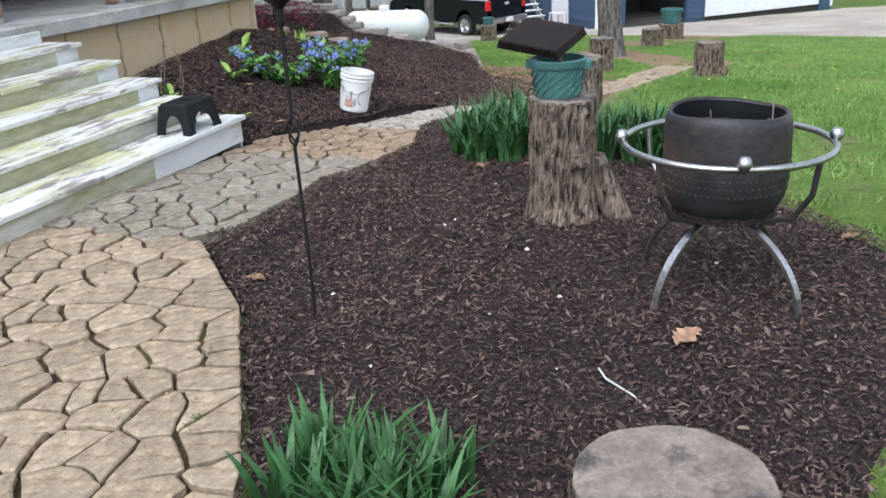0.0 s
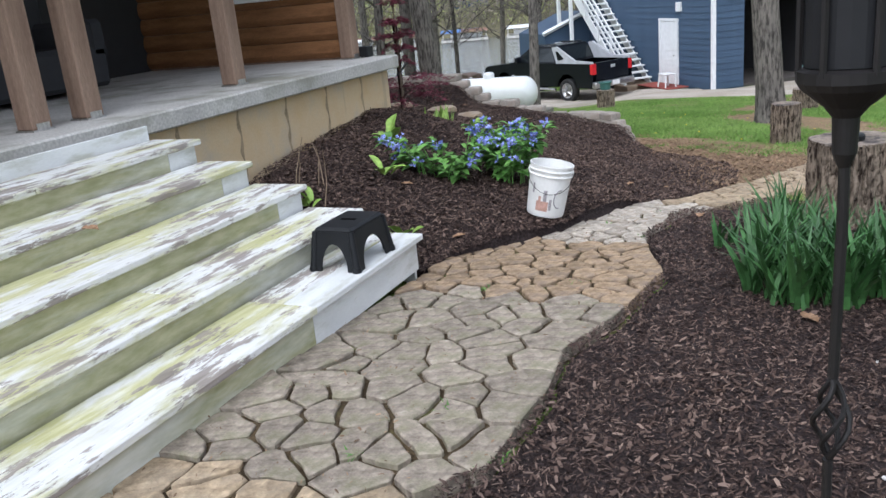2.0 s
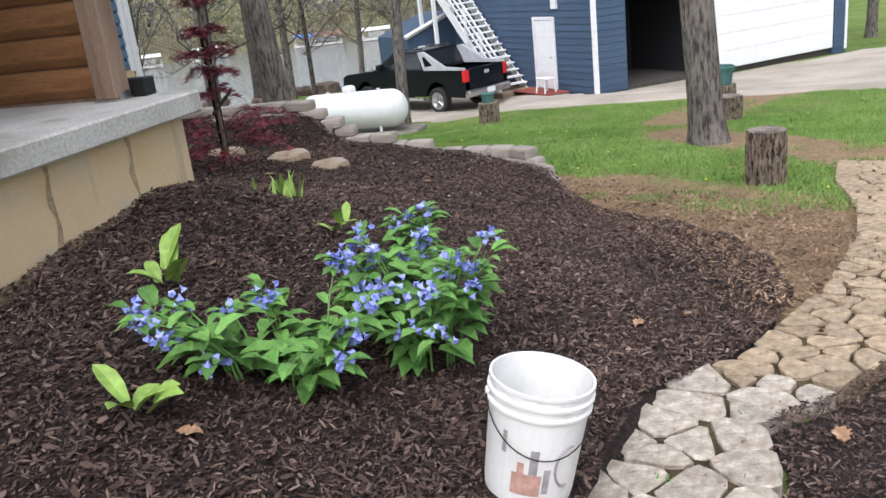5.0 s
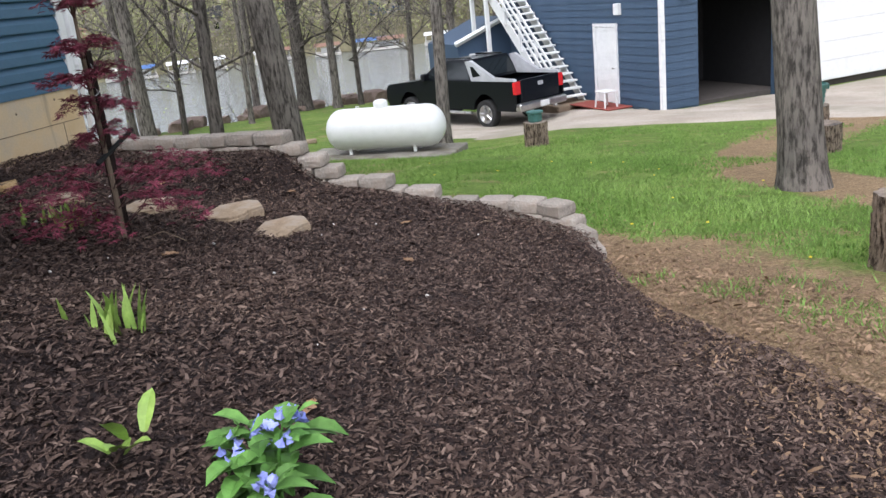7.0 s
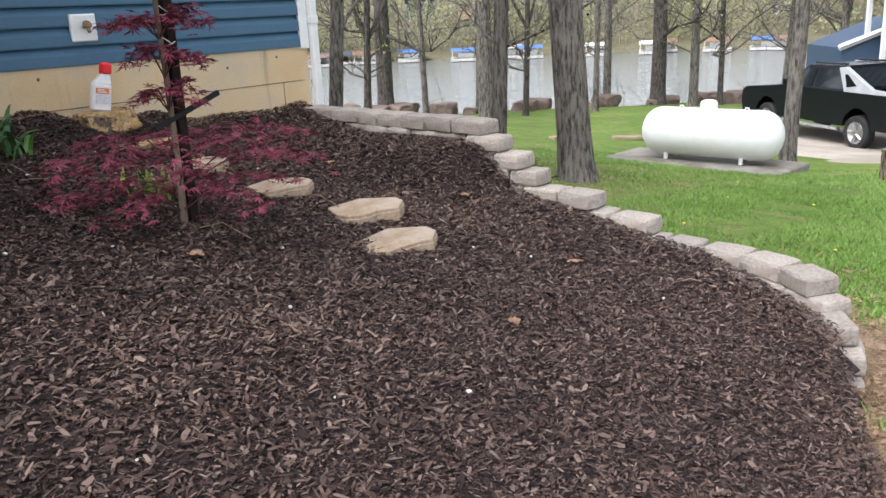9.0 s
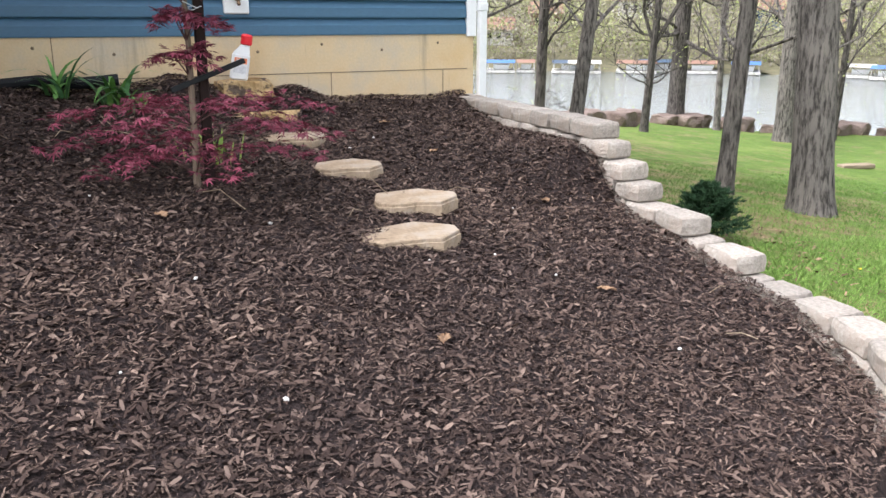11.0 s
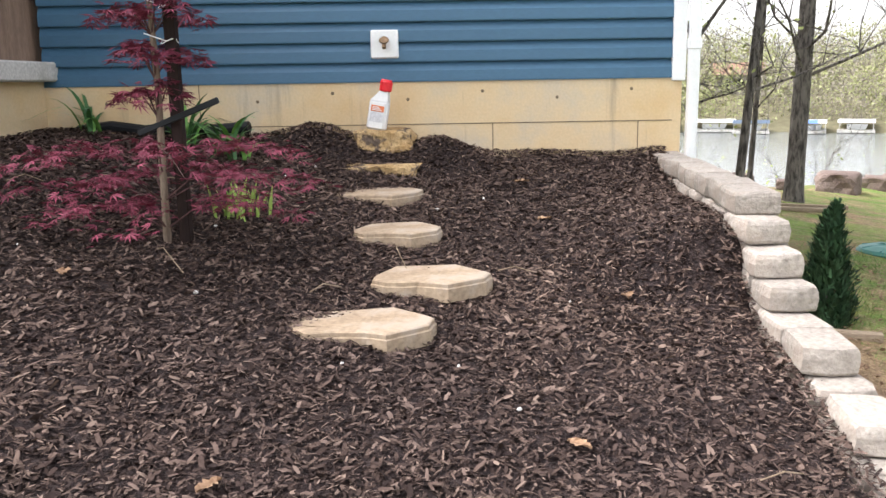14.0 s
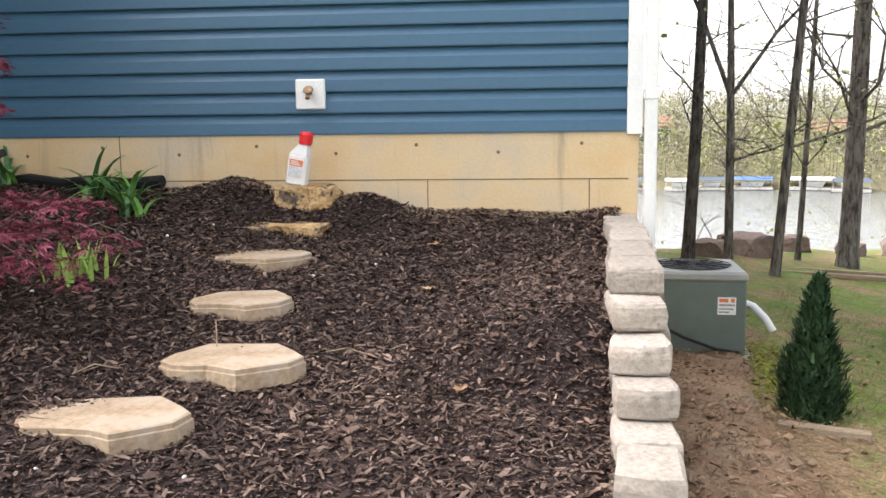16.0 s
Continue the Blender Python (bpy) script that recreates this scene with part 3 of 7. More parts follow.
# ---- porch ----
DECK = 0.96
porch = thing("porch", "raised concrete porch with a stained stucco foundation and timber posts", "porch", kind="structure")
g = Geo()
g.box(-9.4, -4.0, DECK - 0.13, -5.8, 9.64, DECK, 0.012)
part("deck_slab", g, SLAB, porch, "weathered grey concrete slab with a chipped edge")
g = Geo()
g.box(-9.3, -3.9, -0.6, -5.9, 9.54, DECK - 0.132)
part("foundation", g, FOUND, porch, "ochre stucco foundation with dark drip stains")
SEAM = surface("mortar_seam", (0.3, 0.23, 0.145), (0.44, 0.34, 0.22), 12, 50, 0.9, 0.1, relief=0.6)
for k, y in enumerate((6.25, 6.95, 7.62, 8.28, 8.95)):
    g = Geo()
    for i in range(12):
        c, w = y + 0.012 * math.sin(i * 1.7 + k) + 0.01 * i / 12, 0.016 + 0.008 * math.sin(i * 2.1 + k)
        g.v += [(-5.8975, c - w, 0.1 + 0.0652 * i), (-5.8975, c + w, 0.1 + 0.0652 * i)]
    g.f = [(2 * i, 2 * i + 1, 2 * i + 3, 2 * i + 2) for i in range(11)]
    part("seam", g, SEAM, porch)


def porch_post(y, x=-6.25):
    g = Geo()
    g.box(-0.075, -0.075, 0.012, 0.075, 0.075, 2.5, 0.008)
    p = thing("porch_post", "square weathered brown timber post standing on the porch slab", "post", (x, y, DECK), group="posts of the porch")
    part("shaft", g, POST_WOOD, p)
    g = Geo()
    g.box(-0.082, -0.082, 0, 0.082, 0.082, 0.012)
    g.box(0.076, -0.05, 0.012, 0.08, 0.05, 0.05)
    part("post_base", g, CHROME, p, "galvanised steel post base")


for y in (0.9, 3.2, 5.38, 5.82, 7.44, 9.42):
    porch_post(y)
cedar_wall = thing("wall_porch_end", "stained cedar board wall closing the end of the porch", "wall", kind="structure")
g = Geo()
g.box(-9.2, 9.45, DECK, -6.33, 9.48, 3.3)
part("backing", g, POST_WOOD, cedar_wall)
g = Geo()
g.add([(x, y, z) for x in (-9.2, -6.33) for y, z in ((9.528, 0.0), (9.512, 0.012), (9.488, 0.06), (9.492, 0.13), (9.512, 0.178), (9.528, 0.186))],
      [(i, i + 1, 7 + i, 6 + i) for i in range(5)] + [(0, 1, 2, 3, 4, 5), (11, 10, 9, 8, 7, 6)])
board = g.mesh("board", CEDAR)
for i in range(12):
    part("board", board, CEDAR, cedar_wall).location = (0, -0.08, DECK + 0.02 + 0.19 * i)
# roof and beam are out of view; the roof is added to shade the porch
g = Geo()
g.box(-9.6, -4.2, 3.42, -6.0, 9.7, 3.58)
solo("porch_roof", g, POST_WOOD, "plain dark timber roof, unseen, added over the porch to shade it", "roof", kind="structure")
g = Geo()
g.box(-6.33, -4.0, 3.2, -6.17, 9.6, 3.42)
solo("porch_beam", g, POST_WOOD, "timber beam resting on the porch posts", "beam", kind="structure")
# back wall coloured near black to carry the shade of the porch
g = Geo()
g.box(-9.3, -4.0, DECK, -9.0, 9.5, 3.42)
solo("wall_porch_back", g, DARK_AND_SHADE, "dark house wall behind the porch, the porch shade put into its colour", "wall", kind="structure")

# ---- steps ----
steps = thing("porch_steps", "broad wooden steps with flaking white paint and green algae", "steps", kind="structure")
RISE, RUN, EDGE, END = 0.145, 0.375, -3.79, 5.78
for k in range(5):
    top = 0.236 + RISE * k
    front = EDGE - RUN * k
    seam_y = (4.62, 4.3, 4.66, 4.1, 4.5)[k]
    depth = RUN + 0.02
    for i in range(2):
        x1 = front - i * (depth / 2)
        x0 = x1 - depth / 2 + 0.006
        for y0, y1, mat, lab in ((-4.0, seam_y - 0.002, STEP_PAINT, "tread board with paint flaking to grey wood"), (seam_y + 0.002, END, STEP_WHITE if k == 0 and i == 0 else STEP_PAINT, "")):
            g = Geo()
            g.box(x0, y0, top - 0.036, x1, y1, top, 0.005)
            part("tread_board", g, STEP_ALGAE if i == 1 and y0 < 0 else mat, steps, lab)
    riser_y = seam_y if k == 0 else 5.5
    for y0, y1, mat in ((-4.0, riser_y, STEP_RISER), (riser_y + 0.003, END - 0.03, STEP_WHITE)):
        g = Geo()
        g.box(front - 0.06, y0, top - 0.036 - RISE - 0.03, front - 0.035, y1, top - 0.037)
        part("riser", g, mat, steps)
    g = Geo()
    g.box(front - RUN - 0.05, END - 0.036, -0.2, front - 0.06, END - 0.012, top - 0.037)
    part("side_board", g, STEP_WHITE, steps)
g = Geo()
g.box(-5.72, -4.0, 0.7, -5.69, END - 0.02, DECK - 0.05, 0.004)
part("riser", g, STEP_WHITE, steps)

# ---- house with blue siding ----
HT = 4.86
house = thing("house", "house with dark blue lap siding above a tan concrete foundation", "house", (-9.16, 13.93, 0), HT, kind="structure")
# in the frame of the house: the wall face lies at x = 0 and runs towards -y from the corner at the origin
g = Geo()
g.box(-9.0, -4.45, -2.0, 0.0, 0.0, 0.79)
part("foundation", g, FOUND2, house, "tan concrete foundation with a horizontal joint and dark specks")
# height above the view is assumed; the tall wall blocks sky from the mulch
g = Geo()
g.box(-8.95, -4.4, 0.79, -0.02, -0.02, 6.2)
part("wall_core", g, SIDING, house)
COURSE = 0.135
g = Geo()
prof = [(-0.006, 0.0), (0.028, 0.0), (0.029, 0.009), (0.025, 0.075), (0.004, 0.119), (-0.005, COURSE + 0.004)]
g.add([(x, y, z) for y in (-4.4, -0.06) for x, z in prof], [(i, i + 1, len(prof) + i + 1, len(prof) + i) for i in range(len(prof) - 1)])
course = g.mesh("siding_course", SIDING)
for i in range(40):
    part("siding_course", course, SIDING, house).location = (-0.018, 0, 0.79 + COURSE * i)
g = Geo()
g.box(-0.02, -0.075, 0.77, 0.022, 0.018, 6.2, 0.004)
part("corner_trim", g, WHITE, house, "white vinyl corner post")
JOINTM = plain("foundation_joint", (0.16, 0.12, 0.08), 0.9, wear=0.3)
g = Geo()
g.box(-0.01, -4.4, 0.496, 0.0025, -0.06, 0.502)
for y, z0, z1 in ((-1.32, 0.0, 0.496), (-3.35, 0.5, 0.79), (-0.3, 0.0, 0.496)):
    g.box(-0.01, y - 0.003, z0, 0.0025, y + 0.003, z1)
part("foundation_joint", g, JOINTM, house)
for k in range(8):
    g = Geo()
    y = -0.35 - 0.52 * k
    g.lathe([(0.0, 0.003), (0.008, 0.003), (0.012, 0.0)], 8, pose(0.0, y, 0.72 - 0.05 * (k % 2), 0, 90, 0))
    part("tie_hole", g, JOINTM, house)
# unseen roof with an added eave, set high to shade the mulch below
g = Geo()
g.box(-9.3, -4.6, 6.2, 0.5, 0.5, 6.4)
part("roof", g, DARK_AND_SHADE, house)
g = Geo()
for z0, z1 in ((0.0, 1.0), (1.0, 6.2)):
    g.box(0.0, 0.03, z0 - 0.9 * (z0 == 0), 0.06, 0.105, z1, 0.008)
g.box(-0.004, 0.024, 0.98, 0.064, 0.111, 1.05, 0.006)
downspout = solo("downspout", g, WHITE, "white square downspout on the corner of the house", "downspout", house.matrix_basis)

# ---- retaining wall of stone blocks ----
rwall = thing("retaining_wall", "low dry-stacked retaining wall of pale tumbled concrete blocks", "retaining wall", kind="structure")
BH = 0.107


def block_mesh(seed, ln):
    rnd = random.Random(seed)
    h, w = BH - 0.004, 0.185
    g = Geo()
    poly = []
    for x, y in ((-ln / 2, -w / 2), (-ln * 0.17, -w / 2 - 0.006), (ln * 0.2, -w / 2 - 0.004), (ln / 2, -w / 2), (ln / 2 + 0.006, 0), (ln / 2, w / 2), (ln * 0.2, w / 2 + 0.008), (-ln * 0.2, w / 2 + 0.007), (-ln / 2, w / 2), (-ln / 2 - 0.006, 0.01)):
        poly.append((x + rnd.uniform(-0.008, 0.008), y + rnd.uniform(-0.008, 0.008)))
    n = len(poly)
    rings = [(0.0, 0.93), (0.012, 1.0), (h * 0.55, 1.02), (h - 0.02, 1.0), (h - 0.005, 0.95), (h, 0.86)]
    vs = []
    for z, s in rings:
        vs += [(x * s + rnd.uniform(-0.003, 0.003), y * s + rnd.uniform(-0.003, 0.003), z + rnd.uniform(-0.003, 0.003)) for x, y in poly]
    fs = [(r * n + i, r * n + (i + 1) % n, (r + 1) * n + (i + 1) % n, (r + 1) * n + i) for r in range(len(rings) - 1) for i in range(n)]
    fs += [tuple(range(n))[::-1], tuple((len(rings) - 1) * n + i for i in range(n))]
    g.add(vs, fs)
    return g.mesh("wall_block", WALL_BLOCK)


LENGTHS = (0.275, 0.25, 0.285, 0.235, 0.28, 0.22, 0.265)
BLOCKS = [block_mesh(40 + i, ln) for i, ln in enumerate(LENGTHS)]


def wall_line(s):
    """Centre line of the wall, s metres from its free end, and its heading in degrees."""
    if s < 0.75:
        a = (1 - s / 0.75) * 40
        return -4.42 - s * 0.92, 13.6 + 0.22 * math.sin(s / 0.75 * math.pi / 2), -a * 0.9
    return -4.42 - 0.69 - (s - 0.75), 13.82, 0.0


TOPS = [(-9.3, -6.97, 0.285), (-6.97, -6.82, 0.178), (-6.82, -6.63, 0.071), (-6.63, -6.49, -0.036), (-6.49, -6.04, -0.143), (-6.04, -5.62, -0.25), (-5.62, -4.3, -0.357)]
rnd = random.Random(5)


def lay_course(top, s, end):
    """Lays blocks of uneven length end to end along the wall, from s metres to a place."""
    while True:
        k = rnd.randrange(len(BLOCKS))
        x, y, a = wall_line(s + LENGTHS[k] / 2)
        if x < end:
            return
        ob = part("wall_block", BLOCKS[k], WALL_BLOCK, rwall)
        ob.matrix_basis = pose(x, y + rnd.uniform(-0.016, 0.016), top - BH + rnd.uniform(-0.004, 0.003), rnd.uniform(-1.5, 1.5), rnd.uniform(-1, 1), a + rnd.uniform(-5, 5))
        s += LENGTHS[k] + rnd.uniform(0.012, 0.03)


for row in range(6):
    top = 0.285 - BH * row
    start = max(x1 for x0, x1, t in TOPS if t >= top - 0.01)
    s = max(0.0, -4.42 - start) if row < 6 else 0
    lay_course(top, s, -9.05)
for row in range(6, 10):
    lay_course(0.285 - BH * row, (0.0, -0.1, -0.03, 0.05)[row - 6], -7.2)
for x, y, z, a in ((-4.33, 13.45, -0.62, -50), (-4.24, 13.4, -0.73, -65), (-4.22, 13.33, -0.84, -60)):
    part("wall_block", BLOCKS[2], WALL_BLOCK, rwall).matrix_basis = pose(x, y, z, 0, 0, a)

# ---- garage ----
GX, GY, GZ, GT = -5.0, 30.0, -2.36, 41.5
garage = thing("garage", "two-storey garage with slate-blue lap siding and white trim", "garage", (GX, GY, GZ), GT, kind="structure")
# in its own frame: the front runs along +x from the corner at the origin, the gable side along +y
GW, GD, GH = 10.6, 8.6, 5.6
OPEN0, OPEN1, OPENH = 1.15, 3.75, 2.75
BIG0, BIG1, BIGH = 4.55, 10.0, 2.75
g = Geo()
for x0, x1, z0, z1 in ((0, OPEN0, -0.6, GH), (OPEN0, OPEN1, OPENH, GH), (OPEN1, BIG0, -0.6, GH), (BIG0, BIG1, BIGH, GH), (BIG1, GW, -0.6, GH)):
    g.box(x0, 0.0, z0, x1, 0.15, z1)
g.box(0, 0.15, -0.6, 0.15, GD, GH)
g.box(GW - 0.15, 0.15, -0.6, GW, GD, GH)
g.box(0.15, GD - 0.15, -0.6, GW - 0.15, GD, GH)
part("wall_core", g, GARAGE_SIDING, garage)
# floor darkened in its colour so that the inside reads as unlit
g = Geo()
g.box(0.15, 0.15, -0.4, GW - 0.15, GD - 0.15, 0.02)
part("floor", g, plain("shade_toned_garage_floor", (0.07, 0.06, 0.055), 0.9), garage)
# near-black ceiling, lining and added back panel: the garage's inner shade as colour
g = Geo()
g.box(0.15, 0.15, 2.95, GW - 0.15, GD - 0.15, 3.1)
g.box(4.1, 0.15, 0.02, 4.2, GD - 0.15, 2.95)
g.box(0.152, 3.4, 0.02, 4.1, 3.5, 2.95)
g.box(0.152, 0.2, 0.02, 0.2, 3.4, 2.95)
part("partition", g, DARK_AND_SHADE, garage)
GC = 0.2


def clap(x0, x1):
    """One siding course on the front, between two places."""
    gg = Geo()
    gg.add([(x, y, z) for x in (x0, x1) for y, z in ((0.0, 0.0), (-0.025, 0.0), (-0.004, GC), (0.0, GC))], [(0, 1, 5, 4), (1, 2, 6, 5), (2, 3, 7, 6), (0, 3, 2, 1), (4, 5, 6, 7)])
    return gg.mesh("siding_course", GARAGE_SIDING)


lower = [clap(0.1, OPEN0 - 0.02), clap(OPEN1 + 0.02, BIG0 - 0.1), clap(BIG1 + 0.1, GW)]
upper = clap(0.1, GW)
for i in range(14):
    for me in lower:
        part("siding_course", me, GARAGE_SIDING, garage).location = (0, 0, 0.0 + GC * i)
for i in range(14):
    part("siding_course", upper, GARAGE_SIDING, garage).location = (0, 0, 2.8 + GC * i)
gg = Geo()
gg.add([(x, y, z) for y in (0.1, GD) for x, z in ((0.0, 0.0), (-0.025, 0.0), (-0.004, GC), (0.0, GC))], [(0, 4, 5, 1), (1, 5, 6, 2), (2, 6, 7, 3), (0, 1, 2, 3), (4, 7, 6, 5)])
side = gg.mesh("siding_course", GARAGE_SIDING)
for i in range(28):
    part("siding_course", side, GARAGE_SIDING, garage).location = (0, 0, GC * i)
for x, y in ((-0.03, -0.03), (-0.03, GD - 0.07), (GW - 0.07, -0.03)):
    g = Geo()
    g.box(x, y, -0.1, x + 0.12, y + 0.12, GH, 0.005)
    part("corner_trim", g, WHITE, garage, "white corner trim")
big = part("garage_door", Geo().box(BIG0, 0.03, 0.0, BIG1, 0.08, BIGH), WHITE, garage, "wide white sectional garage door, closed")
for i in range(5):
    g = Geo()
    g.box(BIG0 + 0.02, 0.012, 0.02 + 0.54 * i, BIG1 - 0.02, 0.03, 0.545 + 0.54 * i, 0.006)
    part("panel", g, WHITE, big)
for x0, x1, z0, z1 in ((BIG0 - 0.1, BIG0, 0, BIGH + 0.1), (BIG1, BIG1 + 0.1, 0, BIGH + 0.1), (BIG0, BIG1, BIGH, BIGH + 0.1)):
    part("door_trim", Geo().box(x0, -0.03, z0, x1, 0.03, z1), GARAGE_SIDING, garage)
g = Geo()
g.box(-0.05, 2.05, 0.02, 0.01, 2.97, 2.12, 0.008)
sdoor = part("side_door", g, WHITE, garage, "plain white entry door, closed")
for y0, y1, z0, z1 in ((1.93, 2.04, 0, 2.22), (2.98, 3.09, 0, 2.22), (2.04, 2.98, 2.13, 2.22)):
    part("door_casing", Geo().box(-0.07, y0, z0, -0.005, y1, z1), WHITE, sdoor)
part("door_knob", Geo().lathe([(0.0, 0.06), (0.025, 0.055), (0.03, 0.035), (0.012, 0.02), (0.012, 0.0)], 12, pose(-0.05, 2.13, 1.0, 0, -90, 0)), CHROME, sdoor)
for x, y, z in ((-0.1, 1.72, 2.45), (0.55, -0.1, 2.75), (4.1, -0.1, 2.95)):
    g = Geo()
    g.box(x, y, z, x + 0.1, y + 0.26 if x < 0 else y + 0.1, z + 0.3, 0.01) if x < 0 else g.box(x, y, z, x + 0.26, y + 0.1, z + 0.3, 0.01)
    part("wall_light", g, WHITE, garage, "small white wall light box")
g = Geo()
g.add([(-0.4, -0.4, GH), (GW + 0.4, -0.4, GH), (GW + 0.4, GD + 0.4, GH), (-0.4, GD + 0.4, GH), (-0.4, GD / 2, GH + 2.6), (GW + 0.4, GD / 2, GH + 2.6)], [(0, 1, 5, 4), (2, 3, 4, 5), (0, 4, 3), (1, 2, 5), (3, 2, 1, 0)])
part("roof", g, DARK_AND_SHADE, garage)

# outside stair of the garage, climbing along the gable side
stair = thing("outside_stair", "white painted open wooden stair climbing the garage wall", "stair", (GX, GY, GZ), GT)
N = 16
SY0, SR, SG = 3.55, 0.2, 0.235
for x in (-1.12, -0.14):
    g = Geo()
    y1, z1 = SY0 + SG * (N + 1), SR * (N + 1)
    g.add([(x + dx, y, z) for dx in (0, 0.05) for y, z in ((SY0 - 0.1, -0.12), (SY0 + 0.25, -0.12), (y1 + 0.15, z1 - 0.25), (y1 - 0.1, z1 + 0.05))],
          [(0, 1, 2, 3), (7, 6, 5, 4), (0, 4, 5, 1), (1, 5, 6, 2), (2, 6, 7, 3), (3, 7, 4, 0)])
    part("stringer", g, WHITE, stair)
for i in range(N):
    g = Geo()
    g.box(-1.07, SY0 + SG * i, SR * (i + 1) - 0.05, -0.09, SY0 + SG * i + 0.27, SR * (i + 1), 0.006)
    part("tread", g, WHITE, stair)
for i in range(0, N + 1, 4):
    g = Geo()
    z = SR * (i + 1)
    g.box(-1.2, SY0 + SG * i, z - 0.3 if i else -0.1, -1.12, SY0 + SG * i + 0.09, z + 0.95, 0.006)
    part("rail_post", g, WHITE, stair)
for up in (0.35, 0.65, 0.95):
    g = Geo()
    g.add([(x, y, z) for x in (-1.24, -1.2) for y, z in ((SY0, up + SR - 0.05), (SY0, up + SR + 0.05), (SY0 + SG * N, up + SR * (N + 1) + 0.05), (SY0 + SG * N, up + SR * (N + 1) - 0.05))],
          [(0, 1, 2, 3), (7, 6, 5, 4), (0, 4, 5, 1), (1, 5, 6, 2), (2, 6, 7, 3), (3, 7, 4, 0)])
    part("rail", g, WHITE, stair)
g = Geo()
g.box(-1.3, SY0 + SG * N + 0.05, SR * (N + 1) - 0.2, 0.0, GD + 0.2, SR * (N + 1), 0.01)
part("landing", g, WHITE, stair)
for y in (SY0 + SG * N + 0.2, GD):
    g = Geo()
    g.box(-1.28, y, -0.3, -1.16, y + 0.12, SR * (N + 1) - 0.2)
    part("leg", g, WHITE, stair)

# ---- gravel drive ----
DRIVE = [(-14.5, 31.5), (-11, 27.2), (-8, 26.0), (-3, 25.6), (0, 25.4), (4, 22.5), (10, 20), (40, 18), (40, 40), (14, 40), (3.5, 37.2), (-4.8, 30.2), (-9, 34), (-14, 34)]
bed("driveway", DRIVE, lambda x, y: land(x, y) + 0.05, 0.5, GRAVEL, "pale tan gravel drive in front of the garage", "driveway")
bed("bare_dirt_behind_wall", DIRT_SIDE, lambda x, y: land(x, y) + 0.04 + 0.05 * noise.noise((x * 5, y * 5, 2)), 0.1, DIRT, "turned reddish dirt behind the retaining wall", "dirt")
LITTER = surface("dry_leaf_litter", (0.15, 0.095, 0.06), (0.33, 0.225, 0.145), 3, 30, 0.85, 0.15, relief=0, per_island=0.5)
strip_height = lambda x, y: land(x, y) + 0.004
chips("leaf_litter", DIRT_EDGE, strip_height, 15000, 0.024, 14, "brown leaf litter and bark bits on bare dirt", LITTER, 0.22)
chips("leaf_litter", DIRT_SIDE, lambda x, y: land(x, y) + 0.05, 5500, 0.028, 15, "brown leaf litter behind the retaining wall", LITTER, 0.12)
chips("leaf_litter", [(-11.5, 14.3), (-4.5, 14.3), (-3.6, 14.6), (-5.5, 16.5), (-11.5, 17.5)], lambda x, y: land(x, y) + 0.01, 4000, 0.03, 16, "dry leaves scattered over the thin lawn", LITTER)
chips("path_litter", [p for p in PATH_R[3:18]] + [(-2.9, 8.3)] + PATH_L[8:14] + [(-3.84, 1.8)], lambda x, y: land(x, y) + 0.018, 2600, 0.011, 17, "specks of bark and leaf on the path", LITTER)


# ---- stumps ----
def stump(x, y, z0, z1, r, seed, label, burl=False, tilt=0.0, root=False, wavy=1.0):
    s = thing("tree_stump", label, "stump", (x, y, z0), seed * 37 % 360)
    rnd = random.Random(seed)
    n, h = 120, z1 - z0
    lobes = [(k, rnd.uniform(0, 6.28), wavy * rnd.uniform(0.01, 0.035)) for k in (2, 3, 5, 7, 11)]
    out = lambda a, z: 1 + sum(q * math.sin(k * a + f) for k, f, q in lobes) + 0.035 * wavy * noise.noise((math.cos(a) * 6 + seed, math.sin(a) * 6, z * 5))
    shape = lambda k: 1.0 + 0.2 * (1 - min(1, k / 0.3)) ** 2 - 0.02 * k
    prof = [(r * 1.26, -0.08)] + [(r * shape(i / 34), h * i / 34) for i in range(35)]

    def furrow(rr, z, a):
        u = abs(noise.noise((math.cos(a) * r * 52 + seed, math.sin(a) * r * 52, z * 7)))
        w = abs(noise.noise((math.cos(a) * r * 110, math.sin(a) * r * 110 + seed, z * 24)))
        return rr * out(a, z) - 0.024 + 0.036 * min(0.6, u * 2.4) + 0.012 * w, z + (tilt * rr * math.cos(a) if z > h * 0.9 else 0)
    g = Geo()
    g.lathe(prof, n, None, furrow)
    part("bark", g, BARK, s, "deeply furrowed grey-brown bark", smooth=False)
    g = Geo()
    rings = [(r * 0.955, h - 0.012), (r * 0.95, h + 0.001), (r * 0.6, h + 0.004), (r * 0.3, h), (0.002, h + 0.002)]
    g.lathe(rings, n, None, lambda rr, z, a: (rr * out(a, h), z + tilt * rr * math.cos(a)))
    part("cut_face", g, CUTWOOD, s, "grey weathered saw-cut top")
    if burl:
        g = Geo()
        g.lathe([(0.001, 0.09), (0.05, 0.08), (0.075, 0.03), (0.08, -0.03), (0.05, -0.08), (0.001, -0.09)], 14, pose(-r * 0.95 if not root else r * 0.9, 0.02, h * 0.3, 20, 70, 0), lambda rr, z, a: (rr * (1 + 0.15 * math.sin(3 * a)), z))
        part("burl", g, BARK, s)
    if root:
        g = Geo()
        g.tube([(0.02, 0, h * 0.62), (0.05, 0.0, h * 0.45), (0.1, 0, h * 0.25), (0.17, 0, 0.03), (0.2, 0, -0.06)], [0.04, 0.075, 0.085, 0.08, 0.06], 12)
        o = part("side_root", g, BARK, s)
        o.matrix_basis = pose(0, 0, 0)
    return s


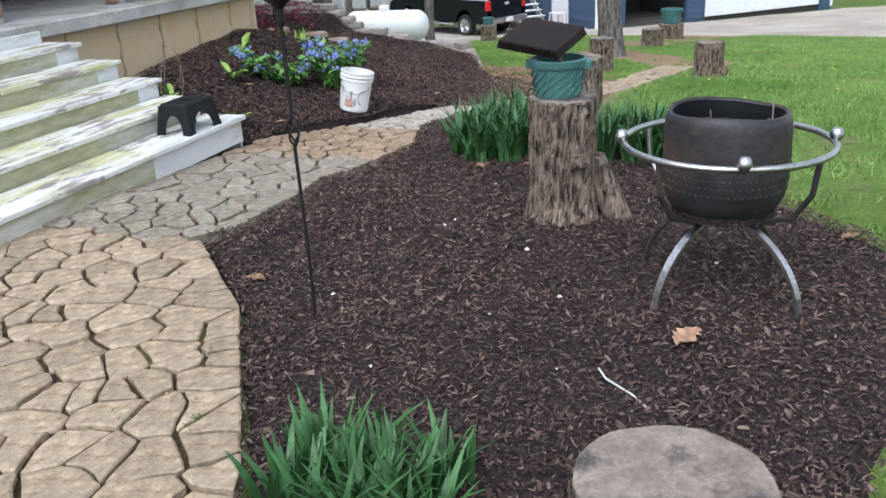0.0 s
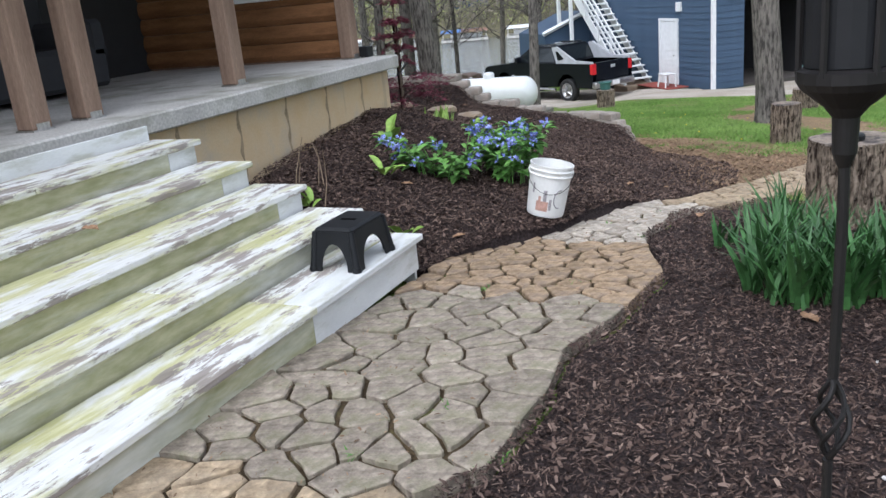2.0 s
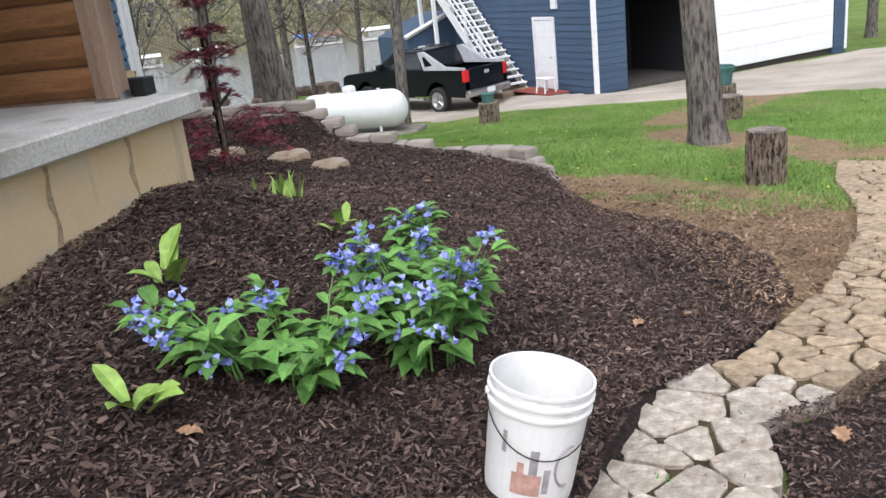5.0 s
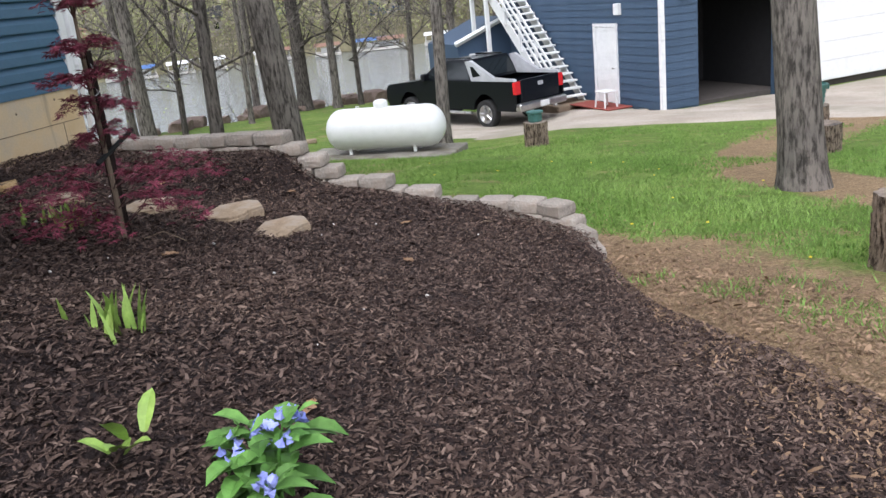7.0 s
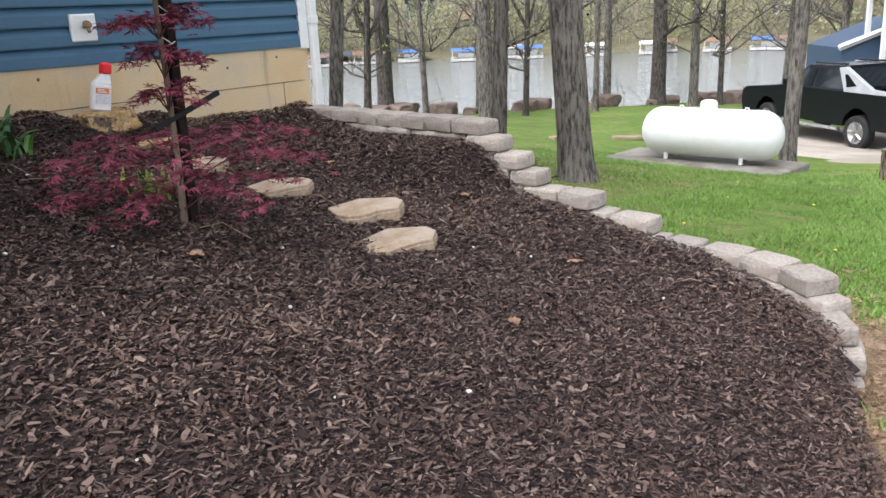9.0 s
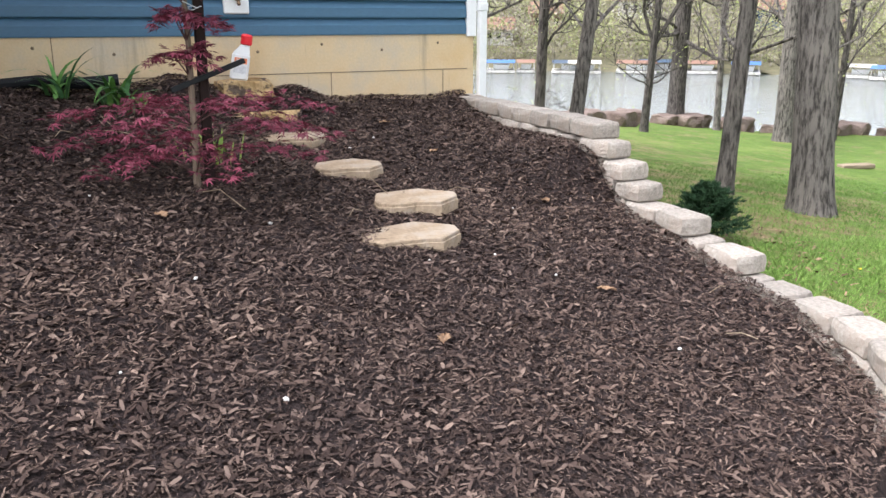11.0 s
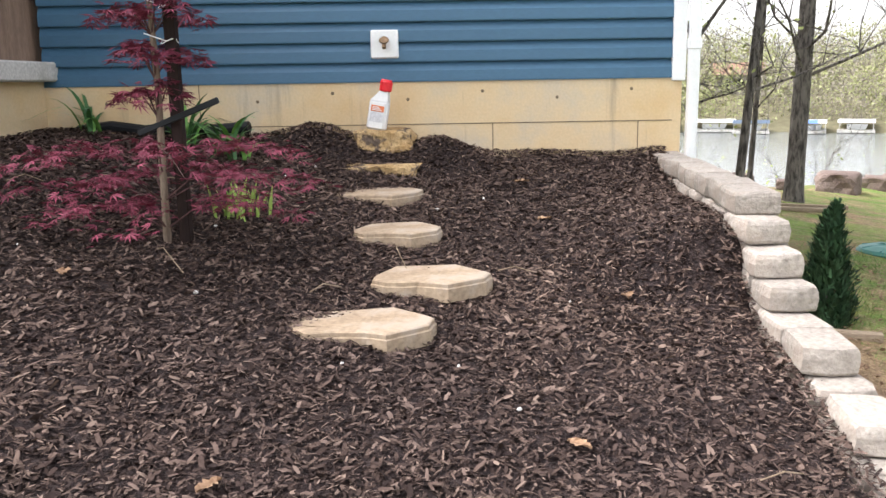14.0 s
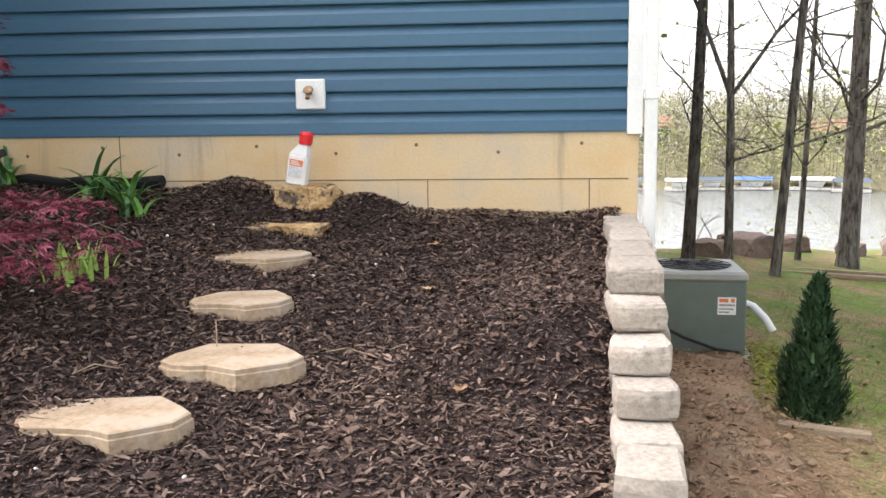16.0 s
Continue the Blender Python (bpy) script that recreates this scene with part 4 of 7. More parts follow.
tall = stump(-0.9, 4.38, 0.05, 0.735, 0.185, 10, "tall upright oak log standing in the mulch")
tall.matrix_basis = pose(-0.9, 4.38, 0.05, 0, 0, 0)
g = Geo()
g.tube([(-0.72, 4.38, 0.42), (-0.7, 4.4, 0.3), (-0.64, 4.4, 0.16), (-0.58, 4.4, 0.04), (-0.55, 4.4, -0.02)], [0.045, 0.07, 0.075, 0.07, 0.05], 12)
solo("split_log", g, BARK, "short grey split log leaning on the tall stump", "log")
g = Geo()
g.lathe([(0.001, 0.05), (0.03, 0.045), (0.045, 0.0), (0.03, -0.045), (0.001, -0.05)], 12, pose(-0.78, 4.22, 0.42, 70, 0, 30))
part("knot", g, BARK, tall).matrix_parent_inverse = tall.matrix_basis.inverted()
stump(-1.5, 7.7, -0.25, 0.385, 0.27, 23, "wide weathered stump standing among iris leaves")
stump(-2.14, 13.3, -0.88, -0.25, 0.185, 31, "dark-barked log seat standing in the lawn")
stump(-0.51, 12.7, -0.8, -0.22, 0.2, 44, "grey log seat with a burl standing in the lawn", burl=True)
stump(-2.05, 19.9, -1.5, -1.0, 0.24, 52, "grey log seat near the footpath")
stump(-1.95, 23.5, -1.85, -1.35, 0.32, 61, "wide low stump holding a teal pot")
stump(-6.7, 22.5, -1.75, -1.22, 0.22, 66, "pale old stump with flared roots in the lawn")
seat = stump(-0.1, 1.98, -0.02, 0.19, 0.285, 75, "low sawn log seat with a cracked grey top", wavy=0.3)
CRACK = plain("dark_split_wood", (0.03, 0.024, 0.02), 0.95, spec=0.1)
crack = Geo()
for k in range(9):
    c, w = (0.06 + 0.015 * k, 0.1 - 0.004 * k + 0.012 * math.sin(k * 1.9)), 0.005 * math.sin(math.pi * (k + 0.4) / 9)
    crack.v += [(c[0], c[1] - w, 0.2165), (c[0], c[1] + w, 0.2165)]
crack.f = [(2 * k, 2 * k + 2, 2 * k + 3, 2 * k + 1) for k in range(8)]
part("crack", crack, CRACK, seat, "dark radial split in the cut face")
g = Geo()
g.lathe([(0.001, 0.0), (0.075, 0.0), (0.085, 0.01), (0.085, 0.035), (0.07, 0.045), (0.001, 0.045)], 24, pose(-1.52, 7.62, 0.386))
solo("dish", g, BLACK, "round black plastic dish lying on the stump", "dish")


def plant_pot(x, y, z, r, h, label):
    p = thing("plant_pot", label, "plant pot", (x, y, z))
    g = Geo()
    g.lathe([(r * 0.001, 0.0), (r * 0.8, 0.0), (r * 0.83, 0.01), (r * 0.97, h * 0.82), (r * 0.94, h * 0.82), (r * 0.8, 0.02), (0.001, 0.02)], 32)
    part("body", g, TEAL, p, smooth=False)
    g = Geo()
    g.lathe([(r * 0.97, h * 0.8), (r * 1.05, h * 0.81), (r * 1.08, h * 0.97), (r * 1.04, h), (r * 0.96, h), (r * 0.94, h * 0.8)], 32)
    part("rim", g, TEAL, p)
    for k in range(16):
        a = k * math.pi / 8
        zz = [(h * 0.2, 0.875), (h * 0.42, 0.9), (h * 0.62, 0.94)]
        for z0, s in zz:
            g = Geo()
            g.tube([(r * s * math.cos(a - 0.15), r * s * math.sin(a - 0.15), z0 - 0.02), (r * (s + 0.035) * math.cos(a), r * (s + 0.035) * math.sin(a), z0), (r * s * math.cos(a + 0.15), r * s * math.sin(a + 0.15), z0 + 0.02)], 0.004, 5)
            part("weave", g, TEAL, p)
    for s in (-1, 1):
        g = Geo()
        g.box(s * r * 1.03 - 0.02, -0.035, h * 0.72, s * r * 1.03 + 0.03, 0.035, h * 0.95, 0.006)
        part("handle", g, TEAL, p)
    return p


plant_pot(-0.93, 4.38, 0.739, 0.143, 0.2, "faded teal woven-pattern plastic pot on the tall stump")
plant_pot(-1.95, 23.5, -1.345, 0.26, 0.38, "faded teal plastic pot standing on a stump")
g = Geo()
g.lathe([(0.001, 0), (0.12, 0), (0.13, 0.03), (0.135, 0.15), (0.16, 0.165), (0.16, 0.19), (0.001, 0.2)], 20, pose(-6.7, 22.5, -1.215))
solo("green_canister", g, TEAL, "faded green lidded canister on a stump", "canister")

# dark baking-tin shaped tray leaning over the pot, on a stub of wood
tray = thing("tray", "dark brown rusty tray tilted on a stick above the pot", "tray", (-1.02, 4.38, 1.06))
RUST = surface("rusty_dark_tin", (0.011, 0.008, 0.007), (0.028, 0.018, 0.015), 6, 50, 0.6, 0.35, 0.4, 0.2)
g = Geo()
w, d = 0.175, 0.135
m = pose(0, 0, 0, 19, 0, 0) @ pose(0, 0, 0, 0, 0, -20)
g.add([(-w, -d, 0), (w, -d, 0), (w, d, 0), (-w, d, 0), (-w - 0.012, -d - 0.012, -0.04), (w + 0.012, -d - 0.012, -0.04), (w + 0.012, d + 0.012, -0.04), (-w - 0.012, d + 0.012, -0.04),
       (-w + 0.01, -d + 0.01, -0.004), (w - 0.01, -d + 0.01, -0.004), (w - 0.01, d - 0.01, -0.004), (-w + 0.01, d - 0.01, -0.004)],
      [(0, 1, 2, 3), (0, 4, 5, 1), (1, 5, 6, 2), (2, 6, 7, 3), (3, 7, 4, 0), (8, 11, 10, 9), (4, 8, 9, 5), (5, 9, 10, 6), (6, 10, 11, 7), (7, 11, 8, 4)], m)
part("pan", g, RUST, tray)
for s in range(22):
    t = -0.95 + 1.9 * s / 21
    for e in (-1, 1):
        g = Geo()
        g.box(t * w - 0.004, e * (d + 0.006) - 0.008, -0.036, t * w + 0.004, e * (d + 0.006) + 0.008, -0.002, 0, m)
        part("rim_rib", g, RUST, tray)
g = Geo()
g.tube([(0.11, 0.02, -0.24), (0.08, 0.02, -0.02)], 0.013, 8)
part("stick", g, TWIG, tray)

# ---- fire pit made from a drum in a chrome stand ----
pit = thing("fire_pit", "scorched steel drum fire pit in a chrome ring stand", "fire pit", (-0.05, 3.55, 0.04), 12)
R, Z0, Z1 = 0.25, 0.4, 0.84


def bent(rr, z, a):
    k = smooth_step(0.7, 0.86, z)
    return rr * (1 + 0.03 * k * math.sin(2 * a + 0.6) + 0.012 * k * math.sin(5 * a)), z + k * (0.008 * math.sin(3 * a + 1.0) - 0.02 * smooth_step(0.5, 1.0, math.cos(a - 0.2)))


g = Geo()
g.lathe([(0.05, Z0 - 0.02), (R * 0.55, Z0), (R * 0.86, Z0 + 0.035), (R * 0.97, Z0 + 0.09), (R * 1.0, Z0 + 0.15), (R * 1.01, Z0 + 0.25), (R * 1.0, Z0 + 0.29), (R * 1.0, Z1 - 0.08), (R * 0.985, Z1 - 0.035),
         (R * 0.94, Z1 - 0.004), (R * 0.9, Z1), (R * 0.875, Z1 - 0.012)], 56, None, bent)
part("drum", g, DRUM, pit, "scorched dimpled steel drum with a bent rim", smooth=True)
g = Geo()
g.lathe([(R * 0.875, Z1 - 0.012), (R * 0.88, Z1 - 0.06), (R * 0.95, Z0 + 0.2), (R * 0.9, Z0 + 0.08), (R * 0.5, Z0 + 0.03), (0.002, Z0 + 0.03)], 56, None, bent)
part("inside", g, BLACK, pit, "black inside of the drum, darker than its outside")
g = Geo()
for row in range(5):
    for k in range(60):
        a = 2 * math.pi * (k + 0.5 * (row % 2)) / 60
        z = Z0 + 0.13 + 0.033 * row
        rr = R * (1.004 if row else 0.99)
        g.lathe([(0.007, 0.0), (0.004, 0.003), (0.0005, 0.004)], 5, Matrix.Translation((rr * math.cos(a), rr * math.sin(a), z)) @ pose(0, 0, 0, 0, 0, math.degrees(a)) @ pose(0, 0, 0, 0, 90, 0))
tagged(part("dimples", g, DRUM, pit), kind="stuff")
g = Geo()
RR = 0.415
g.tube([(RR * math.cos(a), RR * math.sin(a), 0.7) for a in [2 * math.pi * k / 48 for k in range(49)]], 0.014, 8, False)
part("ring", g, CHROME, pit, "worn chrome ring", smooth=True)
for k in range(4):
    a = math.radians(-92 + 90 * k)
    g = Geo()
    g.lathe([(0.001, 0.03), (0.018, 0.025), (0.03, 0.0), (0.018, -0.025), (0.001, -0.03)][::-1], 16, pose((RR + 0.008) * math.cos(a), (RR + 0.008) * math.sin(a), 0.725))
    part("ball", g, CHROME, pit, smooth=True)
    b = a + math.radians(45)
    g = Geo()
    c, s = math.cos(b), math.sin(b)
    pts = [(0.41 * math.sin(t * math.pi / 22), 0.01 + 0.385 * math.cos(t * math.pi / 22)) for t in range(11, -1, -1)]
    vs, fs = [], []
    for r, z in pts:
        for o in (-0.016, 0.016):
            for t in (0.0, -0.012):
                vs.append(((r + t) * c - o * s, (r + t) * s + o * c, z + t))
    for i in range(len(pts) - 1):
        q = 4 * i
        fs += [(q, q + 2, q + 6, q + 4), (q + 1, q + 5, q + 7, q + 3), (q, q + 4, q + 5, q + 1), (q + 2, q + 3, q + 7, q + 6)]
    fs += [(0, 1, 3, 2)]
    g.add(vs, fs)
    part("leg", g, CHROME, pit)
    g = Geo()
    g.tube([(0.06 * c, 0.06 * s, 0.385), (0.2 * c, 0.2 * s, 0.395), (0.33 * c, 0.33 * s, 0.45), (0.4 * c, 0.4 * s, 0.56), (RR * c, RR * s, 0.695)], 0.012, 8)
    part("arm", g, CHROME if k in (1, 2) else DRUM, pit)
g = Geo()
g.lathe([(0.001, 0.34), (0.05, 0.34), (0.075, 0.37), (0.075, 0.4), (0.001, 0.41)], 24)
part("hub", g, IRON, pit)
g = Geo()
rnd = random.Random(8)
for k in range(16):
    a, b = rnd.uniform(0, 6.28), rnd.uniform(0, 6.28)
    x, y = 0.12 * math.cos(a), 0.12 * math.sin(a)
    g.tube([(x, y, 0.6), (x + 0.05 * math.cos(b), y + 0.05 * math.sin(b), 0.76 + rnd.uniform(0, 0.12))], 0.003, 4)
solo("dry_stalks", g, TWIG, "pale dry stalks lying inside the fire pit drum", "twigs", pose(0.03, 3.5, 0.02))
g = Geo()
g.lathe([(0.001, 0.6), (0.21, 0.6), (0.21, 0.4), (0.001, 0.4)], 20)
part("ash", g, MULCH, pit)

# ---- lantern on a pole ----
lamp = thing("pole_lantern", "black iron garden pole with a lantern and a twisted knot", "lantern", (-1.655, 2.84, 0.04))
g = Geo()
g.tube([(0.0, 0, -0.05), (0.003, 0, 0.4), (-0.002, 0, 0.8)], 0.0075, 8)
part("lower_pole", g, IRON, lamp)
for k in range(4):
    g = Geo()
    pts = []
    for i in range(11):
        t = i / 10
        a = k * math.pi / 2 + t * 3.6
        r = 0.026 * math.sin(math.pi * t)
        pts.append((r * math.cos(a), r * math.sin(a), 0.8 + 0.14 * t))
    g.tube(pts, 0.0045, 6)
    part("twist", g, IRON, lamp)
g = Geo()
g.tube([(0, 0, 0.94), (0.002, 0, 1.2), (0, 0, 1.32)], 0.008, 8)
part("upper_pole", g, IRON, lamp)
g = Geo()
g.lathe([(0.008, 1.26), (0.016, 1.28), (0.018, 1.33), (0.03, 1.345), (0.06, 1.37), (0.066, 1.38), (0.066, 1.395), (0.05, 1.4)], 20)
part("cup", g, IRON, lamp)
g = Geo()
g.lathe([(0.05, 1.395), (0.056, 1.4), (0.056, 1.62), (0.05, 1.63), (0.048, 1.62), (0.048, 1.4)], 20)
part("chimney", g, plain("sooty_mesh", (0.012, 0.012, 0.014), 0.6, spec=0.3, wear=0.3), lamp, "sooty black metal mesh")
for k in range(6):
    a = k * math.pi / 3
    g = Geo()
    g.tube([(0.062 * math.cos(a), 0.062 * math.sin(a), 1.39), (0.062 * math.cos(a), 0.062 * math.sin(a), 1.63)], 0.005, 6)
    part("cage_bar", g, IRON, lamp)
g = Geo()
g.lathe([(0.08, 1.625), (0.085, 1.635), (0.05, 1.69), (0.02, 1.71), (0.012, 1.74), (0.001, 1.75)], 20)
part("cap", g, IRON, lamp)

# ---- step stool ----
stool = thing("step_stool", "black moulded plastic step stool standing on the lowest tread", "stool", (-3.963, 5.27, 0.237))
g = Geo()
hx, hy, H = 0.113, 0.175, 0.228
g.box(-hx, -hy, H - 0.035, hx, hy, H, 0.014)
part("top", g, BLACK, stool, "flat top with a hand slot")
# no hole is cut: a near-black plate paints the shade inside the hand slot
part("hand_slot", Geo().box(-0.045, -0.011, H, 0.045, 0.011, H + 0.0015), plain("slot_shade_black", (0.001, 0.001, 0.001), 0.95, spec=0.05), stool)


def stool_side(w, axis, sgn):
    """A splayed side panel with an arched opening."""
    gg = Geo()
    n = 14
    e0, e1 = (hy, 0.2) if axis == "x" else (hx, 0.14)
    half0, half1 = (hx - 0.012, 0.128) if axis == "x" else (hy - 0.012, 0.198)
    arch = []
    for i in range(n + 1):
        a = math.pi * i / n
        arch.append((-math.cos(a) * half1 * 0.62, 0.0 + math.sin(a) * 0.145 if 0 < i < n else 0.0))
    outer = [(-half1, 0.0), (-half0, H - 0.02), (half0, H - 0.02), (half1, 0.0)]
    out = lambda z: e1 + (e0 - e1) * z / H
    vs, fs = [], []
    tops = []
    for i in range(n + 1):
        t = i / n
        if t < 0.25:
            p = (-half1 + (half1 - half0) * t / 0.25, (H - 0.02) * t / 0.25)
        elif t > 0.75:
            p = (half0 + (half1 - half0) * (t - 0.75) / 0.25, (H - 0.02) * (1 - t) / 0.25)
        else:
            p = (-half0 + 2 * half0 * (t - 0.25) / 0.5, H - 0.02)
        tops.append(p)
    for (u, z), (u2, z2) in zip(arch, tops):
        for thick in (0.0, -0.012):
            for uu, zz in ((u, z), (u2, z2)):
                d = (out(zz) + thick) * sgn
                vs.append((uu, d, zz) if axis == "x" else (d, uu, zz))
    for i in range(n):
        q, r = 4 * i, 4 * i + 4
        fs += [(q, q + 1, r + 1, r), (q + 2, r + 2, r + 3, q + 3), (q, r, r + 2, q + 2), (q + 1, q + 3, r + 3, r + 1)]
    gg.add(vs, fs)
    return gg


for axis, name in (("x", "end_panel"), ("y", "side_panel")):
    for sgn in (-1, 1):
        part(name, stool_side(0, axis, sgn), BLACK, stool)
for sx in (-1, 1):
    for sy in (-1, 1):
        g = Geo()
        g.tube([(sx * (hx - 0.008), sy * (hy - 0.008), H - 0.02), (sx * 0.128, sy * 0.188, 0.02)], [0.018, 0.022], 10)
        g.lathe([(0.024, 0.0), (0.026, 0.005), (0.024, 0.025), (0.001, 0.026)], 10, pose(sx * 0.129, sy * 0.189, 0))
        part("leg", g, BLACK, stool)

# ---- bucket ----
bucket = thing("bucket", "white five-gallon plastic bucket tilted on the mulch, with worn print", "bucket")
bucket.matrix_basis = pose(-3.48, 7.13, -0.018, -3, 11, 0) @ pose(0, 0, 0, 0, 0, 107)
g = Geo()
prof = [(0.001, 0.004), (0.12, 0.0), (0.13, 0.008), (0.133, 0.03), (0.146, 0.29), (0.155, 0.292), (0.155, 0.3), (0.147, 0.304), (0.148, 0.325), (0.157, 0.327), (0.157, 0.335), (0.149, 0.339), (0.15, 0.358), (0.155, 0.36), (0.155, 0.37), (0.147, 0.37),
        (0.143, 0.3), (0.129, 0.03), (0.001, 0.02)]
g.lathe(prof, 48)
part("body", g, BUCKET, bucket, smooth=False)
FADED = plain("faded_rust_print", (0.5, 0.3, 0.24), 0.5, wear=0.25, scale=30)
GREYP = plain("faded_grey_print", (0.32, 0.3, 0.31), 0.5, wear=0.25, scale=30)


def decal(a0, a1, z0, z1, mat, n=8):
    gg = Geo()
    for i in range(n + 1):
        a = math.radians(a0 + (a1 - a0) * i / n)
        for z in (z0, z1):
            r = 0.1332 + (z - 0.03) * 0.05 + 0.0012
            gg.v.append((r * math.cos(a), r * math.sin(a), z))
    gg.f = [(2 * i, 2 * i + 2, 2 * i + 3, 2 * i + 1) for i in range(n)]
    return part("print_patch", gg, mat, bucket)


decal(146, 182, 0.05, 0.12, FADED)
decal(166, 176, 0.12, 0.2, GREYP)
decal(184, 192, 0.06, 0.14, GREYP)
decal(152, 160, 0.12, 0.155, FADED)
decal(130, 136, 0.17, 0.24, GREYP)
g = Geo()
pts = []
for k in range(15):
    b = math.radians(-100 + 200 * k / 14)
    a, z = math.radians(214 - 17 * math.cos(b)), 0.145 + 0.065 * math.sin(b)
    r = 0.135 + (z - 0.03) * 0.05 + 0.001
    pts.append((r * math.cos(a), r * math.sin(a), z))
g.tube(pts, 0.004, 5)
part("round_emblem", g, GREYP, bucket, "part of a faded grey ring print")
g = Geo()
pts = []
for k in range(21):
    a = math.radians(90 + 180 * k / 20)
    pts.append((0.158 * math.cos(a) * (1.0), 0.158 * math.sin(a), 0.31 - 0.13 * math.sin(math.pi * k / 20)))
g.tube(pts, 0.002, 6)
part("bail", g, IRON, bucket, "thin wire handle")
for s in (-1, 1):
    g = Geo()
    g.lathe([(0.001, 0.012), (0.012, 0.01), (0.014, 0.0)], 10, pose(0, s * 0.15, 0.312, -90 * s, 0, 0))
    part("ear", g, BUCKET, bucket)


# ---- stepping stones and rocks ----
def stepping_stone(x, y, z, turn, sx, sy, seed, tilt=0.0):
    """A cast slab: a six-sided flag with one hollow side, its top plate set in from a lower lip."""
    rnd = random.Random(seed)
    base = [(-0.5, -0.12), (-0.47, -0.3), (-0.35, -0.45), (-0.2, -0.43), (-0.09, -0.4), (0.04, -0.43), (0.18, -0.5), (0.46, -0.2), (0.5, 0.06), (0.37, 0.28), (0.2, 0.5), (-0.05, 0.44), (-0.36, 0.34)]
    poly = [(px * sx + rnd.uniform(-0.008, 0.008), py * sy + rnd.uniform(-0.008, 0.008)) for px, py in base]
    g = Geo()
    g.prism(poly, -0.05, 0.03, 0.005, wob=0.0012)
    g.prism([(a * 1.03, b * 1.03) for a, b in poly], -0.05, 0.01, 0.004)
    return solo("stepping_stone", g, STEPSTONE, "tan moulded concrete stepping stone set in the mulch", "stepping stone", pose(x, y, z, tilt, 0, turn), group="stepping stones")


stepping_stone(-6.12, 12.15, -0.12, 92, 0.54, 0.34, 1, 1)
stepping_stone(-6.61, 12.37, -0.052, 88, 0.49, 0.38, 2, 0)
stepping_stone(-7.17, 12.16, 0.052, 90, 0.42, 0.36, 3, 0)
stepping_stone(-7.86, 11.97, 0.148, 94, 0.5, 0.42, 4, 0)


def rock(name, x, y, z, sx, sy, sz, seed, mat, label, turn=0):
    bm = bmesh.new()
    bmesh.ops.create_icosphere(bm, subdivisions=3, radius=1)
    for v in bm.verts:
        p = v.co.copy()
        q = Vector((max(-0.72, min(0.72, p.x)), max(-0.72, min(0.72, p.y)), max(-0.6, min(0.6, p.z))))
        k = 1 + 0.22 * noise.noise(p * 1.6 + Vector((seed, 0, 0))) + 0.09 * noise.noise(p * 5 + Vector((0, seed, 0)))
        v.co = Vector((q.x * sx * k, q.y * sy * k, q.z * sz * k))
    me = bpy.data.meshes.new(name)
    bm.to_mesh(me)
    bm.free()
    me.materials.append(mat)
    ob = new(name, me)
    ob.matrix_basis = pose(x, y, z, 0, 0, turn)
    return tagged(ob, label, "rock")


rock("rock", -8.4, 11.9, 0.2, 0.2, 0.34, 0.13, 3, SANDROCK, "flat pitted ochre rock bedded in the mulch")
rock("rock", -8.82, 11.88, 0.38, 0.16, 0.28, 0.16, 9, SANDROCK, "pitted ochre rock against the house, under the bottle")
BANKROCK = surface("bank_rock", (0.14, 0.1, 0.085), (0.27, 0.21, 0.18), 2, 20, 0.95, 0.1, relief=0.8, depth=0.03)
rnd = random.Random(77)
for k in range(34):
    y = 12 + 0.85 * k + rnd.uniform(-0.3, 0.3)
    x = bank(y) + rnd.uniform(-0.3, 0.6)
    s = rnd.uniform(0.25, 0.6)
    rock("bank_rock", x, y, land(x, y) + s * 0.2, s * 1.2, s, s * 0.8, k, BANKROCK, "brown boulder on top of the lake bank", rnd.uniform(0, 180))["group"] = "boulders along the bank"

# ---- fixtures of the house ----
HM = house.matrix_basis
spigot = thing("spigot", "white mounting block with a brass garden tap on blue siding", "tap")
spigot.matrix_basis = HM @ pose(0.0, -2.06, 1.045)
g = Geo()
g.box(-0.01, -0.095, -0.095, 0.03, 0.095, 0.095, 0.008)
part("mounting_block", g, WHITE, spigot)
BRASS = surface("dull_brass", (0.16, 0.1, 0.06), (0.3, 0.2, 0.12), 20, 60, 0.5, 0.4, 0.7, 0.2)
g = Geo()
g.tube([(0.03, 0, 0.01), (0.08, 0, 0.005), (0.1, 0.0, -0.03)], [0.014, 0.013, 0.014], 10)
part("spout", g, BRASS, spigot)
g = Geo()
g.lathe([(0.001, 0.0), (0.03, 0.0), (0.034, 0.006), (0.03, 0.012), (0.001, 0.012)], 12, pose(0.075, 0, 0.02, 0, 50, 0), lambda r, z, a: (r * (1 + 0.12 * math.sin(6 * a)), z))
part("tap_wheel", g, BRASS, spigot)
bottle = thing("bottle", "white plastic jug with red cap and orange label", "bottle")
bottle.matrix_basis = pose(-8.79, 11.83, 0.475, 0, 0, 82) @ pose(0, 0, 0, 0, 10, 0)
g = Geo()
g.box(-0.065, -0.04, 0.0, 0.065, 0.04, 0.2, 0.016)
g.add([(-0.06, -0.036, 0.195), (0.06, -0.036, 0.195), (0.06, 0.036, 0.195), (-0.06, 0.036, 0.195), (0.0, -0.024, 0.27), (0.05, -0.024, 0.27), (0.05, 0.024, 0.27), (0.0, 0.024, 0.27)],
      [(0, 1, 5, 4), (1, 2, 6, 5), (2, 3, 7, 6), (3, 0, 4, 7), (4, 5, 6, 7)])
part("jug", g, plain("white_jug", (0.78, 0.78, 0.78), 0.4, wear=0.04), bottle)
